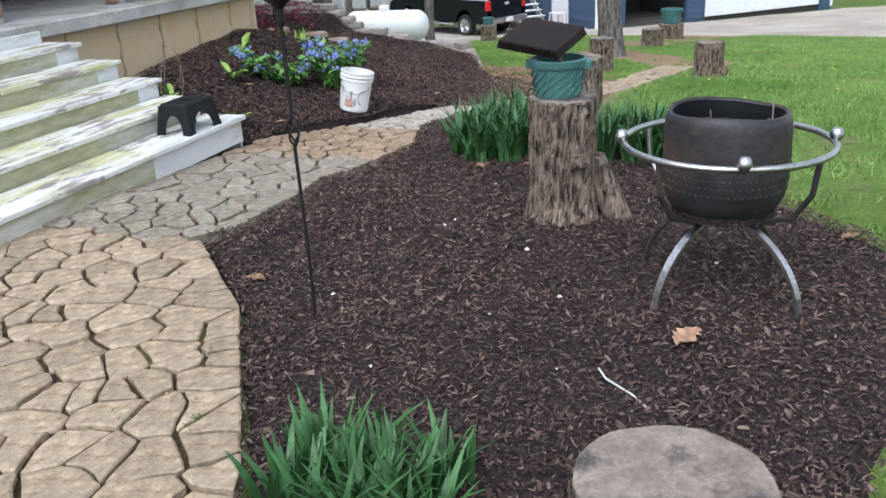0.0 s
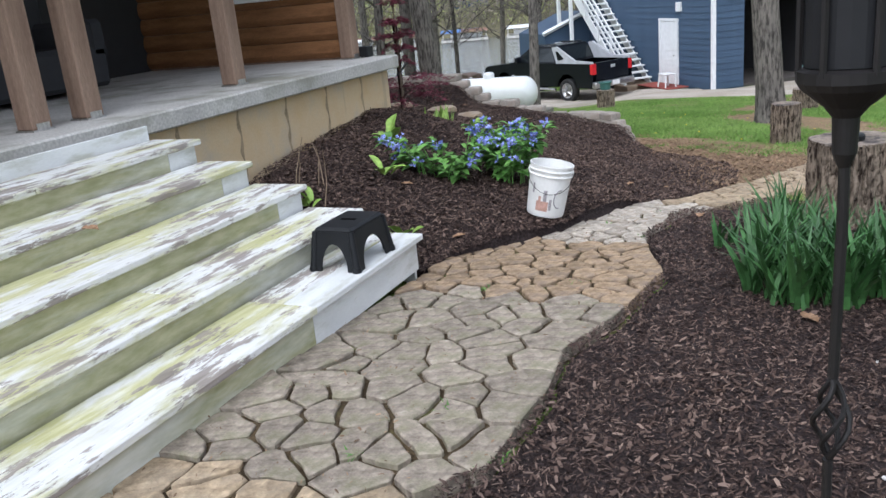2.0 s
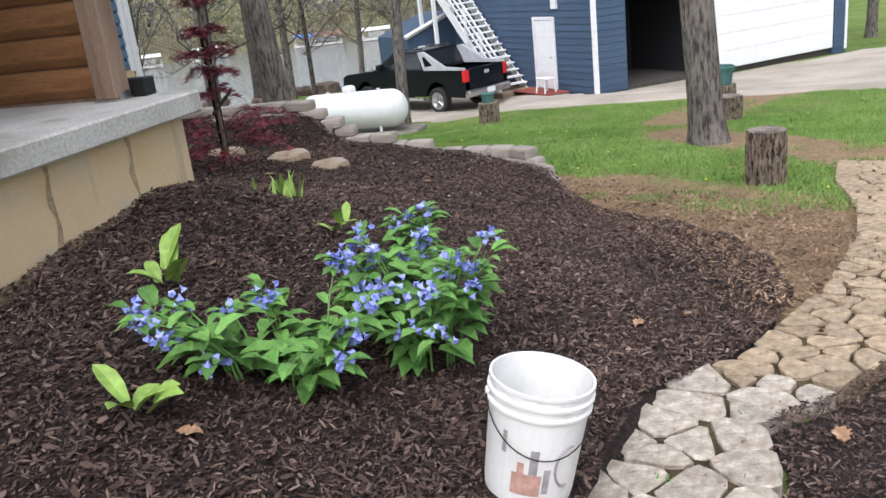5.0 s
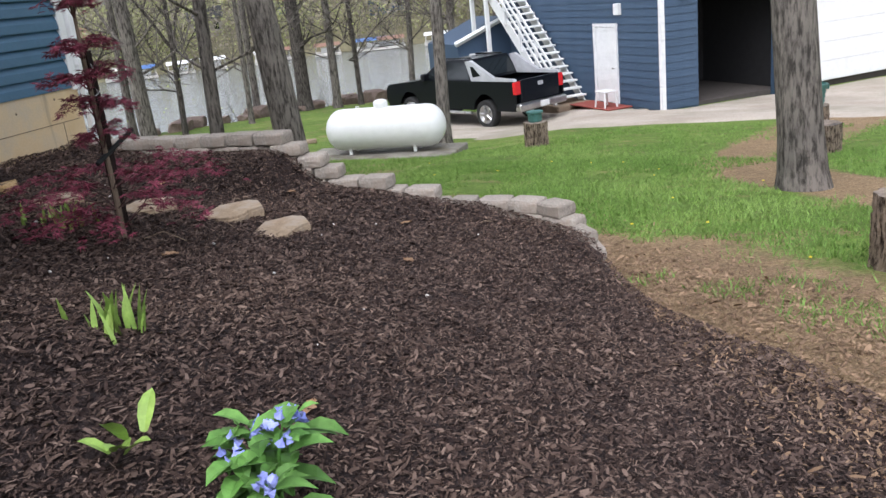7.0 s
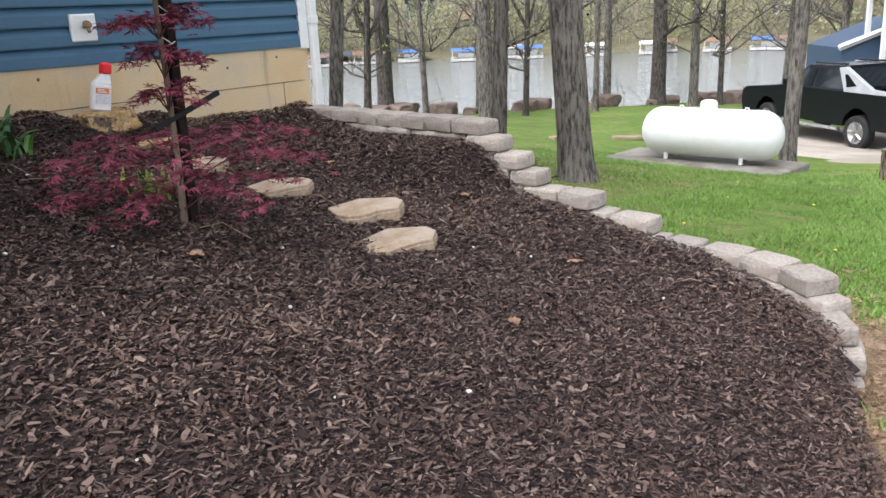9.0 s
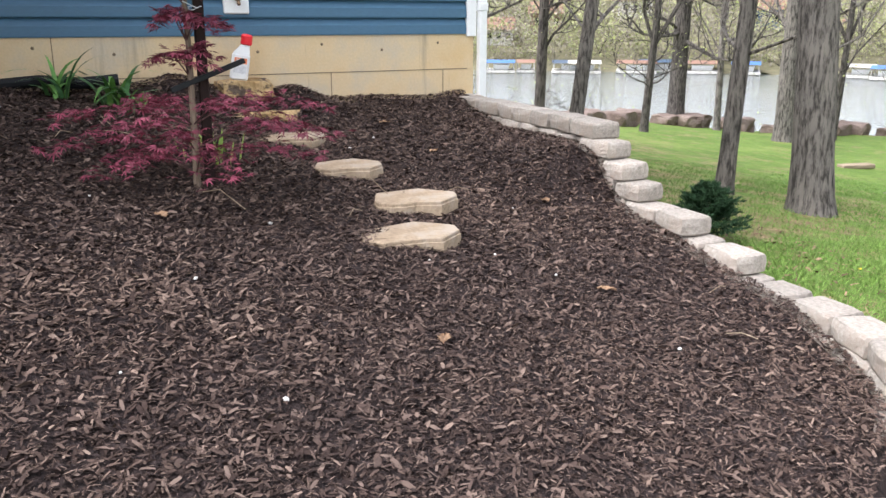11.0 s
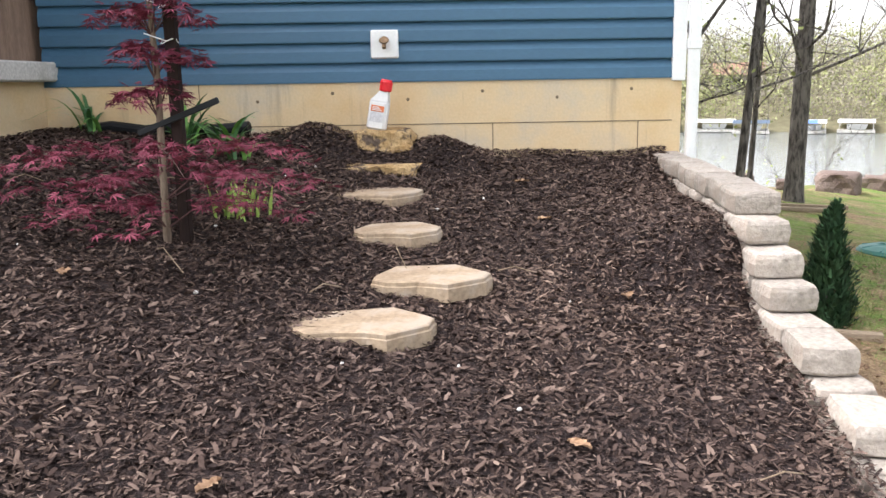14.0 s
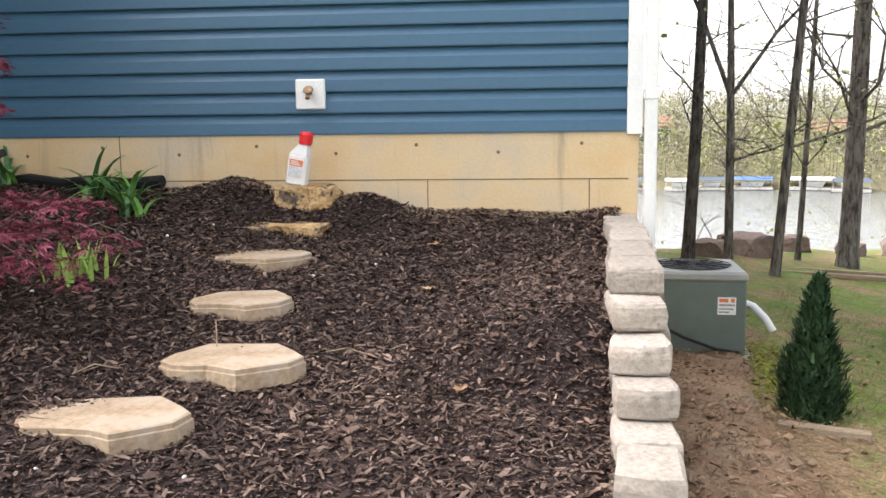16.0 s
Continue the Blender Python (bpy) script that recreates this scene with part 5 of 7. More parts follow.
g = Geo()
g.lathe([(0.034, 0.262), (0.042, 0.268), (0.042, 0.325), (0.034, 0.34), (0.001, 0.342)], 20, pose(0.026, 0, 0))
part("cap", g, plain("red_cap", (0.7, 0.02, 0.03), 0.4), bottle, "bright red cap")
ORANGE = plain("orange_label", (0.72, 0.2, 0.08), 0.5)
for x0, z0, x1, z1, mm in ((-0.045, 0.125, 0.045, 0.165, ORANGE), (-0.045, 0.055, 0.045, 0.12, plain("pale_label", (0.6, 0.6, 0.62), 0.5, wear=0.2, scale=80))):
    g = Geo()
    g.box(x0, -0.0425, z0, x1, -0.0395, z1)
    part("label_panel", g, mm, bottle)
for k in range(3):
    g = Geo()
    g.box(-0.035, -0.044, 0.132 + 0.01 * k, 0.03 - 0.01 * k, -0.0426, 0.137 + 0.01 * k)
    part("label_line", g, WHITE, bottle)
# made-up black tube in place of a shade patch at the foot of the wall
g = Geo()
g.tube([(0.0, 0, 0), (0.25, 0, 0.03), (0.5, 0, 0.0), (0.75, 0.01, 0.02), (1.0, 0, 0.0), (1.25, 0.0, 0.02)], 0.04, 10)
solo("drain_pipe", g, BLACK, "black tube along the foundation, standing for a patch of shade", "pipe", pose(-8.8, 9.75, 0.49, 0, 0, 84))
rock("rock", -8.55, 9.75, 0.42, 0.14, 0.26, 0.08, 15, surface("brick_red_rock", (0.2, 0.11, 0.08), (0.32, 0.2, 0.15), 6, 40, 0.95, 0.1, relief=0.7), "flat reddish stone by the foundation")

# ---- plants ----
def blade(g, x, y, z, a, ln, wd, droop, curl=0.0, n=5):
    """A strap leaf that rises and leans towards a."""
    ca, sa = math.cos(a), math.sin(a)
    k = len(g.v)
    for i in range(n + 1):
        t = i / n
        r = ln * (0.18 * t + droop * t * t)
        h = ln * (t - 0.55 * droop * t * t * (1 + curl * t))
        w = wd * (1 - t ** 2.2) * (0.7 + 0.6 * t if t < 0.5 else 1.0)
        px, py = x + ca * r, y + sa * r
        for s in (-1, 1):
            g.v.append((px - sa * s * w / 2, py + ca * s * w / 2, z + h))
    for i in range(n):
        g.f.append((k + 2 * i, k + 2 * i + 1, k + 2 * i + 3, k + 2 * i + 2))


def iris_clump(x0, y0, x1, y1, count, h, seed, label, height):
    rnd = random.Random(seed)
    g = Geo()
    for _ in range(count):
        fx, fy = rnd.uniform(x0, x1), rnd.uniform(y0, y1)
        base = rnd.uniform(0, 6.28)
        for k in range(rnd.randint(4, 7)):
            a = base + (0 if k % 2 else math.pi) + rnd.uniform(-0.5, 0.5)
            blade(g, fx + rnd.uniform(-0.03, 0.03), fy + rnd.uniform(-0.03, 0.03), height(fx, fy) - 0.01, a, h * rnd.uniform(0.6, 1.1), rnd.uniform(0.022, 0.038), rnd.uniform(0.05, 0.55))
    p = thing("iris_clump", label, "iris")
    part("leaves", g, LEAF_IRIS, p)
    return p


iris_clump(-2.0, 5.6, -1.1, 6.35, 120, 0.46, 1, "dense clump of dark green iris leaves in the mulch", front_height)
iris_clump(-1.15, 5.65, -0.3, 6.3, 96, 0.44, 2, "dense clump of dark green iris leaves in the mulch", front_height)
iris_clump(-2.05, 6.35, -1.75, 7.35, 18, 0.42, 6, "row of dark green iris leaves beside the path", front_height)
iris_clump(-1.25, 1.55, -0.68, 1.98, 64, 0.28, 3, "low clump of green iris leaves by the path", front_height)
iris_clump(-2.28, 6.75, -2.12, 6.95, 3, 0.3, 5, "small tuft of iris leaves in the mulch", front_height)
for k, (px, py, n) in enumerate(((-8.36, 10.93, 4), (-8.5, 10.6, 4), (-8.65, 9.9, 4), (-8.2, 11.05, 3))):
    p = thing("daylily", "arching green strap leaves of a young lily", "lily", (px, py, mound(px, py)))
    rnd = random.Random(90 + k)
    for _ in range(n * 4):
        g = Geo()
        blade(g, rnd.uniform(-0.06, 0.06), rnd.uniform(-0.06, 0.06), -0.01, rnd.uniform(0, 6.28), rnd.uniform(0.28, 0.52), rnd.uniform(0.028, 0.045), rnd.uniform(0.3, 1.1), 0.8, 7)
        part("leaf", g, LEAF_LIGHT if _ % 2 else LEAF_IRIS, p)


def leaf_pad(g, x, y, z, a, ln, wd, rise, n=4):
    """A broad pointed leaf on a short stalk."""
    ca, sa = math.cos(a), math.sin(a)
    k = len(g.v)
    for i in range(n + 1):
        t = i / n
        w = wd * math.sin(math.pi * min(1, 0.12 + t * 0.88)) ** 0.8 * (1 if i < n else 0.05)
        r = ln * (0.25 + t)
        h = rise * ln * (0.5 + t) - 0.45 * ln * t * t
        for s, lift in ((-1, 0.22), (0, 0.0), (1, 0.22)):
            g.v.append((x + ca * r - sa * s * w / 2, y + sa * r + ca * s * w / 2, z + h + lift * w))
    for i in range(n):
        q = k + 3 * i
        g.f += [(q, q + 1, q + 4, q + 3), (q + 1, q + 2, q + 5, q + 4)]


def hosta(x, y, count, ln, seed, label, rise=1.0, mat=None):
    p = thing("hosta", label, "hosta", (x, y, mound(x, y)))
    rnd = random.Random(seed)
    for k in range(count):
        g = Geo()
        leaf_pad(g, rnd.uniform(-0.04, 0.04), rnd.uniform(-0.04, 0.04), 0, rnd.uniform(0, 6.28), ln * rnd.uniform(0.7, 1.15), ln * rnd.uniform(0.45, 0.7), rise * rnd.uniform(0.7, 1.3))
        part("leaf", g, mat or LEAF_HOSTA, p)
    return p


hosta(-4.63, 6.95, 6, 0.13, 1, "young yellow-green hosta leaves coming out of the mulch")
hosta(-4.1, 6.05, 8, 0.13, 2, "fresh green hosta leaves beside the steps")
hosta(-4.9, 6.3, 9, 0.09, 3, "small green hosta shoots among dry stems", 1.1)
hosta(-5.05, 7.85, 7, 0.13, 4, "upright unfolding hosta leaves in the mulch", 1.3)
hosta(-4.72, 8.9, 6, 0.085, 5, "fresh light green hosta leaves in the mulch", 1.2)
for px, py, sd in ((-5.36, 9.66, 7), (-7.18, 11.35, 8)):
    p = thing("hosta_shoots", "cluster of upright pale green hosta shoots", "hosta", (px, py, mound(px, py)))
    rnd = random.Random(sd)
    for _ in range(30):
        g = Geo()
        blade(g, rnd.gauss(0, 0.09), rnd.gauss(0, 0.07), -0.01, rnd.uniform(0, 6.28), rnd.uniform(0.1, 0.2), rnd.uniform(0.022, 0.04), rnd.uniform(0, 0.25))
        part("shoot", g, LEAF_HOSTA, p)
rnd = random.Random(12)
shrub = thing("dry_shrub", "thin bare dry stems of a shrub beside the steps", "shrub")
for k in range(5):
    px, py = -5.05 + rnd.uniform(-0.3, 0.3), 6.55 + rnd.uniform(-0.25, 0.35)
    z = mound(px, py)
    lean = rnd.uniform(-0.12, 0.12)
    g = Geo()
    g.tube([(px, py, z - 0.02), (px + lean * 0.4, py + 0.03, z + 0.2), (px + lean, py + 0.05 + rnd.uniform(-0.1, 0.1), z + rnd.uniform(0.3, 0.5))], [0.005, 0.004, 0.002], 5)
    part("stem", g, TWIG, shrub)


def bluebells(cx, cy, rad, count, seed, label, tall=1.0):
    p = thing("bluebell_plant", label, "flower", (0, 0, 0))
    rnd = random.Random(seed)
    st, lv, fl = Geo(), Geo(), Geo()
    for _ in range(count):
        a, r = rnd.uniform(0, 6.28), rad * math.sqrt(rnd.random()) * 0.5
        x, y = cx + r * math.cos(a), cy + r * math.sin(a)
        z = mound(x, y) - 0.01
        out = rnd.uniform(0.3, 1.0) * rad * 0.75
        b = a + rnd.uniform(-0.6, 0.6)
        h = tall * rnd.uniform(0.24, 0.44) * (1.1 - 0.35 * out / rad)
        pts = [(x + out * t * t * math.cos(b), y + out * t * t * math.sin(b), z + h * (t ** 0.85)) for t in (0, 0.3, 0.6, 0.85, 1.0)]
        st.tube(pts, [0.005, 0.005, 0.004, 0.003, 0.002], 5, False)
        for i, q in enumerate(pts[1:]):
            for _k in range(3):
                ln = rnd.uniform(0.07, 0.15) * (1.15 - 0.16 * i)
                leaf_pad(lv, q[0], q[1], q[2] - 0.03, rnd.uniform(0, 6.28), ln, ln * 0.55, rnd.uniform(0.1, 0.8), 3)
        q = pts[-1]
        if rnd.random() < 0.8:
            for _k in range(rnd.randint(7, 14)):
                fx, fy, fz = q[0] + rnd.gauss(0, 0.022), q[1] + rnd.gauss(0, 0.022), q[2] + rnd.gauss(0, 0.018)
                m = Matrix.Translation((fx, fy, fz)) @ pose(0, 0, 0, rnd.uniform(100, 200), rnd.uniform(-50, 50), rnd.uniform(0, 360))
                fl.lathe([(0.002, 0.0), (0.004, 0.01), (0.01, 0.018), (0.015, 0.023)], 5, m)
    tagged(part("stalk", st, LEAF_LIGHT, p), kind="stuff")
    tagged(part("foliage", lv, LEAF_LIGHT, p), kind="stuff")
    tagged(part("blossom", fl, PETAL, p, "nodding clusters of sky-blue bell flowers"), kind="stuff")


bluebells(-4.38, 7.45, 0.4, 18, 5, "bluebell plant with fresh green leaves and blue flowers", 0.92)
bluebells(-4.0, 7.9, 0.34, 30, 6, "full bluebell plant covered in blue flower clusters", 1.2)

bluebells(-4.32, 8.95, 0.16, 6, 9, "small bluebell plant with a few blue flowers", 0.7)

# Japanese maple, tied to a stake
maple = thing("japanese_maple", "young red-leaved Japanese maple with tiers of fine foliage", "maple", (-6.61, 11.22, mound(-6.61, 11.22) - 0.02))
g = Geo()
g.tube([(0, 0, 0), (0.005, 0.005, 0.3), (-0.005, 0.01, 0.7), (0.0, 0.0, 1.1), (-0.01, 0.02, 1.5), (0.01, 0.0, 1.85)], [0.019, 0.016, 0.014, 0.011, 0.008, 0.004], 9)
part("trunk", g, surface("pale_maple_bark", (0.12, 0.085, 0.065), (0.24, 0.185, 0.135), 3, 30, 0.85, 0.2, relief=0.3, stretch=(4, 4, 0.8)), maple)
rnd = random.Random(33)
tw, lf = Geo(), Geo()


def maple_leaf(g, x, y, z, s, rr):
    """A deeply cut leaf of narrow lobes, hanging almost flat."""
    a0, tx, ty = rr.uniform(0, 6.28), rr.gauss(0, 0.25), rr.gauss(0, 0.25)
    for i in range(5):
        a = a0 + (i - 2) * 0.62
        ln = s * (1.0 - 0.14 * abs(i - 2))
        k = len(g.v)
        for u, v in ((0.0, 0.0), (0.45, 0.09), (1.0, 0.0), (0.45, -0.09)):
            dx, dy = (u * math.cos(a) - v * math.sin(a)) * ln, (u * math.sin(a) + v * math.cos(a)) * ln
            g.v.append((x + dx, y + dy, z + dx * tx + dy * ty - 0.25 * u * u * ln))
        g.f.append((k, k + 1, k + 2, k + 3))


for tier, (z, spread, n) in enumerate(((0.14, 0.62, 5), (0.26, 0.72, 6), (0.38, 0.7, 6), (0.62, 0.2, 5), (0.78, 0.24, 6), (0.95, 0.26, 7), (1.12, 0.24, 6), (1.35, 0.18, 6), (1.65, 0.12, 4))):
    for k in range(n):
        a = 6.28 * k / n + tier * 0.7 + rnd.uniform(-0.25, 0.25)
        r = spread * rnd.uniform(0.65, 1.05)
        up = rnd.uniform(0.02, 0.1)
        pts = [(0, 0, z - 0.06), (r * 0.35 * math.cos(a), r * 0.35 * math.sin(a), z + up), (r * 0.7 * math.cos(a + 0.1), r * 0.7 * math.sin(a + 0.1), z + up * 0.8), (r * math.cos(a + 0.15), r * math.sin(a + 0.15), z - 0.02)]
        tw.tube(pts, [0.004, 0.003, 0.002, 0.001], 5, False)
        for q in range(int(64 * (0.4 + spread))):
            t = rnd.uniform(0.3, 1.05)
            rr = r * t
            aa = a + 0.15 * t + rnd.gauss(0, 0.17)
            maple_leaf(lf, rr * math.cos(aa), rr * math.sin(aa), z + up * math.sin(3.0 * t) + rnd.gauss(0, 0.014), rnd.uniform(0.032, 0.06), rnd)
tagged(part("twig_mass", tw, surface("maple_twig", (0.06, 0.03, 0.03), (0.12, 0.065, 0.06), 12, 40, 0.8, 0.2, relief=0), maple), kind="stuff")
part("leaves", lf, MAPLE_LEAF, maple, "dark red finely cut leaves")["kind"] = "stuff"
stake = thing("stake", "dark brown timber stake with wire ties beside the maple", "stake", (-6.65, 11.29, mound(-6.65, 11.29)))
g = Geo()
g.box(-0.024, -0.024, -0.1, 0.024, 0.024, 1.1, 0.004)
part("post", g, surface("dark_brown_timber", (0.014, 0.008, 0.007), (0.032, 0.018, 0.015), 3, 30, 0.8, 0.2, relief=0.3, stretch=(5, 5, 0.6)), stake)
for z in (0.86, 1.0):
    g = Geo()
    g.tube([(0.035 * math.cos(a), 0.035 * math.sin(a) - 0.01, z + 0.01 * math.sin(a * 2)) for a in [i * 0.63 for i in range(11)]] + [(0.09, -0.08, z + 0.03)], 0.0025, 5)
    part("tie", g, WHITE, stake, "white wire tie")
g = Geo()
g.box(-0.19, -0.009, -0.013, 0.19, 0.009, 0.013, 0.003)
solo("black_bracket", g, BLACK, "black flat bar fixed across the stake at a slant", "bar", pose(-6.605, 11.31, 0.655, 0, 0, 90) @ pose(0, 0, 0, 0, -21, 0))

# ---- behind the retaining wall ----
ac = thing("air_conditioner", "grey-green square outdoor air conditioner with a fan grille", "air conditioner", (-10.98, 14.48, -1.05))
ACG = plain("ac_green_grey", (0.13, 0.16, 0.14), 0.5, 0.2, wear=0.1)
g = Geo()
g.box(-0.38, -0.38, 0.06, 0.38, 0.38, 0.66, 0.012)
part("case", g, ACG, ac)
g = Geo()
g.box(-0.39, -0.39, 0.66, 0.39, 0.39, 0.74, 0.02)
part("top_cover", g, plain("ac_light_grey", (0.3, 0.31, 0.29), 0.5, 0.2), ac, "lighter grey top cover")
# the cover is closed; a black disc paints the dark depth under the grille
g = Geo()
g.lathe([(0.001, 0.742), (0.3, 0.742), (0.3, 0.738), (0.001, 0.738)], 32)
part("fan_opening", g, BLACK, ac)
for k in range(12):
    g = Geo()
    a = k * math.pi / 6
    g.tube([(0.04 * math.cos(a), 0.04 * math.sin(a), 0.755), (0.31 * math.cos(a), 0.31 * math.sin(a), 0.745)], 0.004, 5)
    part("grille_spoke", g, BLACK, ac)
for r in (0.08, 0.16, 0.24, 0.31):
    g = Geo()
    g.tube([(r * math.cos(a), r * math.sin(a), 0.75) for a in [i * 0.2618 for i in range(25)]], 0.004, 5, False)
    part("grille_ring", g, BLACK, ac)
g = Geo()
g.box(0.381, 0.16, 0.4, 0.384, 0.3, 0.54)
lab = part("rating_label", g, WHITE, ac, "white rating sticker")
for k, (y0, y1, z0, z1) in enumerate(((0.17, 0.24, 0.5, 0.53), (0.26, 0.29, 0.5, 0.53), (0.17, 0.29, 0.47, 0.485), (0.17, 0.28, 0.44, 0.452), (0.17, 0.25, 0.415, 0.427))):
    g = Geo()
    g.box(0.3842, y0, z0, 0.3852, y1, z1)
    part("print_line", g, ORANGE if k < 2 else GREYP, lab)
g = Geo()
g.box(-0.45, -0.45, -0.06, 0.45, 0.45, 0.06, 0.01)
part("pad", g, SLAB, ac, "concrete pad")
g = Geo()
g.tube([(0.4, -0.38, 0.35), (0.44, -0.1, 0.22), (0.43, 0.15, 0.13), (0.4, 0.33, 0.1)], 0.012, 6)
part("cable", g, BLACK, ac)
g = Geo()
g.tube([(-10.86, 14.88, -0.6), (-10.82, 14.95, -0.62), (-10.76, 15.03, -0.7), (-10.72, 15.09, -0.8)], 0.03, 12)
solo("vent_pipe", g, WHITE, "short bent white plastic pipe beside the unit", "pipe")


def conifer(x, y, h, r, seed, label, twin=False, spruce=False):
    p = thing("evergreen_shrub", label, "evergreen", (x, y, land(x, y)))
    rr = random.Random(seed)
    g = Geo()
    g.tube([(0, 0, -0.05), (0, 0, h * 0.8)], [0.03, 0.01], 8)
    part("trunk", g, BARK_DARK, p)
    lf = Geo()
    n = 5200 if not spruce else 3600
    for _ in range(n):
        t = rr.random() ** 1.3
        ox = 0.0
        top = h
        if twin and t > 0.45:
            s = rr.choice((-1, 1))
            ox = s * r * 0.35
            top = h * (1.0 if s > 0 else 0.9)
        z = t * top
        env = (min(1, 0.75 + t * 1.2) * (1 - t) ** 0.62 * r * 1.18) if not spruce else r * 1.05 * min(1, 0.8 + t) * (1 - t) ** 0.42
        if twin and t > 0.45:
            env *= 0.75
        a = rr.uniform(0, 6.28)
        lump = 1 + 0.22 * noise.noise((math.cos(a) * 2.2 + seed, math.sin(a) * 2.2, z * 6))
        q = env * lump * rr.uniform(0.55, 1.05)
        px, py = ox + q * math.cos(a), q * math.sin(a)
        ln = rr.uniform(0.03, 0.065)
        d = Vector((math.cos(a) * (0.5 if not spruce else 1.0) + rr.gauss(0, 0.35), math.sin(a) * (0.5 if not spruce else 1.0) + rr.gauss(0, 0.35), 0.9 if not spruce else 0.75)).normalized() * ln
        s = Vector((-math.sin(a), math.cos(a), rr.gauss(0, 0.4))).normalized() * ln * 0.22
        c = Vector((px, py, z))
        k = len(lf.v)
        lf.v += [tuple(c - s), tuple(c + s), tuple(c + d + s * 0.3), tuple(c + d - s * 0.3)]
        lf.f.append((k, k + 1, k + 2, k + 3))
    part("foliage", lf, EVERGREEN, p)
    return p


conifer(-9.13, 15.0, 0.87, 0.2, 4, "small dark green twin-topped arborvitae in the lawn", True)


def spruce(x, y, h, r, seed, label):
    """Whorls of upswept branches set with short needles."""
    p = thing("evergreen_shrub", label, "evergreen", (x, y, land(x, y)))
    rr = random.Random(seed)
    part("trunk", Geo().tube([(0, 0, -0.05), (0.01, 0, h * 0.5), (0, 0, h * 0.95)], [0.03, 0.02, 0.006], 8), BARK_DARK, p)
    lf = Geo()

    def needles(a, b, n):
        d = b - a
        for _ in range(n):
            c = a + d * rr.random()
            u = (d.normalized() * 0.8 + Vector((rr.gauss(0, 0.6), rr.gauss(0, 0.6), rr.gauss(0.25, 0.6)))).normalized() * rr.uniform(0.025, 0.05)
            w = u.cross(Vector((rr.gauss(0, 1), rr.gauss(0, 1), rr.gauss(0, 1)))).normalized() * 0.005
            k = len(lf.v)
            lf.v += [tuple(c - w), tuple(c + w), tuple(c + u)]
            lf.f.append((k, k + 1, k + 2))
    for i in range(60):
        t = (i + rr.random()) / 60
        a = i * 2.4 + rr.gauss(0, 0.3)
        ln = r * (1.05 - 0.85 * t) * rr.uniform(0.75, 1.15)
        base = Vector((0, 0, h * (0.06 + 0.8 * t)))
        out = Vector((math.cos(a), math.sin(a), 0.25 + 0.7 * t)).normalized()
        tip = base + out * ln + Vector((0, 0, 0.04))
        needles(base + (tip - base) * 0.2, tip, 110)
        for q in (0.4, 0.55, 0.7, 0.85):
            for sg in (-1, 1):
                c = base + (tip - base) * q
                e = (out + Vector((-math.sin(a), math.cos(a), 0.15)) * sg * 0.8).normalized() * ln * 0.35 * rr.uniform(0.7, 1.2)
                needles(c, c + e, 46)
    needles(Vector((0, 0, h * 0.8)), Vector((0, 0, h * 1.03)), 60)
    tagged(part("foliage", lf, EVERGREEN, p, "short dark blue-green needles"), kind="stuff")


spruce(-8.25, 15.85, 0.5, 0.38, 5, "small bushy dark green spruce in the lawn")
TIMBER = surface("weathered_timber", (0.25, 0.19, 0.13), (0.38, 0.3, 0.22), 3, 30, 0.9, 0.1, relief=0.5, stretch=(1, 6, 6))
for x, y, a, ln in ((-8.75, 14.98, 75, 0.5), (-8.05, 15.5, 50, 0.6), (-15.9, 17.0, 70, 1.6), (-15.5, 16.7, 70, 1.7)):
    g = Geo()
    g.box(-ln / 2, -0.035, -0.03, ln / 2, 0.035, 0.035, 0.008)
    solo("landscape_timber", g, TIMBER, "short weathered timber lying on the ground", "timber", pose(x, y, land(x, y) + 0.01, 0, 0, a))
g = Geo()
g.lathe([(0.36, -0.05), (0.36, 0.04), (0.33, 0.07), (0.2, 0.1), (0.001, 0.11)], 28)
lid = solo("septic_lid", g, plain("green_lid", (0.035, 0.15, 0.12), 0.5, wear=0.15), "round ribbed green plastic septic lid in the lawn", "lid", pose(-12.3, 16.9, land(-12.3, 16.9)))
for k in range(8):
    a = k * math.pi / 4
    g = Geo()
    g.tube([(0.08 * math.cos(a), 0.08 * math.sin(a), 0.108), (0.32 * math.cos(a), 0.32 * math.sin(a), 0.07)], 0.012, 5)
    part("rib", g, lid.data.materials[0], lid)
for x, y, a in ((-14.2, 27.2, 30), (-15.3, 26.0, 80), (-13.5, 17.8, 10)):
    g = Geo()
    g.box(-0.4, -0.12, 0, 0.4, 0.12, 0.1, 0.02)
    solo("loose_timber", g, TIMBER, "short weathered board lying in the lawn", "board", pose(x, y, land(x, y), 0, 0, a))

# ---- propane tank ----
tank = thing("propane_tank", "long white propane tank on a concrete slab in the lawn", "propane tank", (-10.02, 23.25, -1.87), 4)
TANKW = plain("white_tank_paint", (0.8, 0.81, 0.8), 0.35, wear=0.03)
g = Geo()
half, r = 1.28, 0.43
prof = []
for i in range(9):
    a = math.pi / 2 * i / 8
    prof.append((r * math.sin(a) + 0.001, -half + 0.36 * (1 - math.cos(a))))
prof += [(r, 0.0)] + [(q, -z) for q, z in reversed(prof)]
g.lathe(prof, 40, pose(0, 0, 0.56, 0, 90, 0))
part("vessel", g, TANKW, tank, smooth=True)
g = Geo()
g.lathe([(0.15, 0.96), (0.15, 1.08), (0.13, 1.12), (0.08, 1.14), (0.001, 1.145)], 24, pose(-0.05, 0, 0))
part("dome", g, TANKW, tank, "white valve dome")
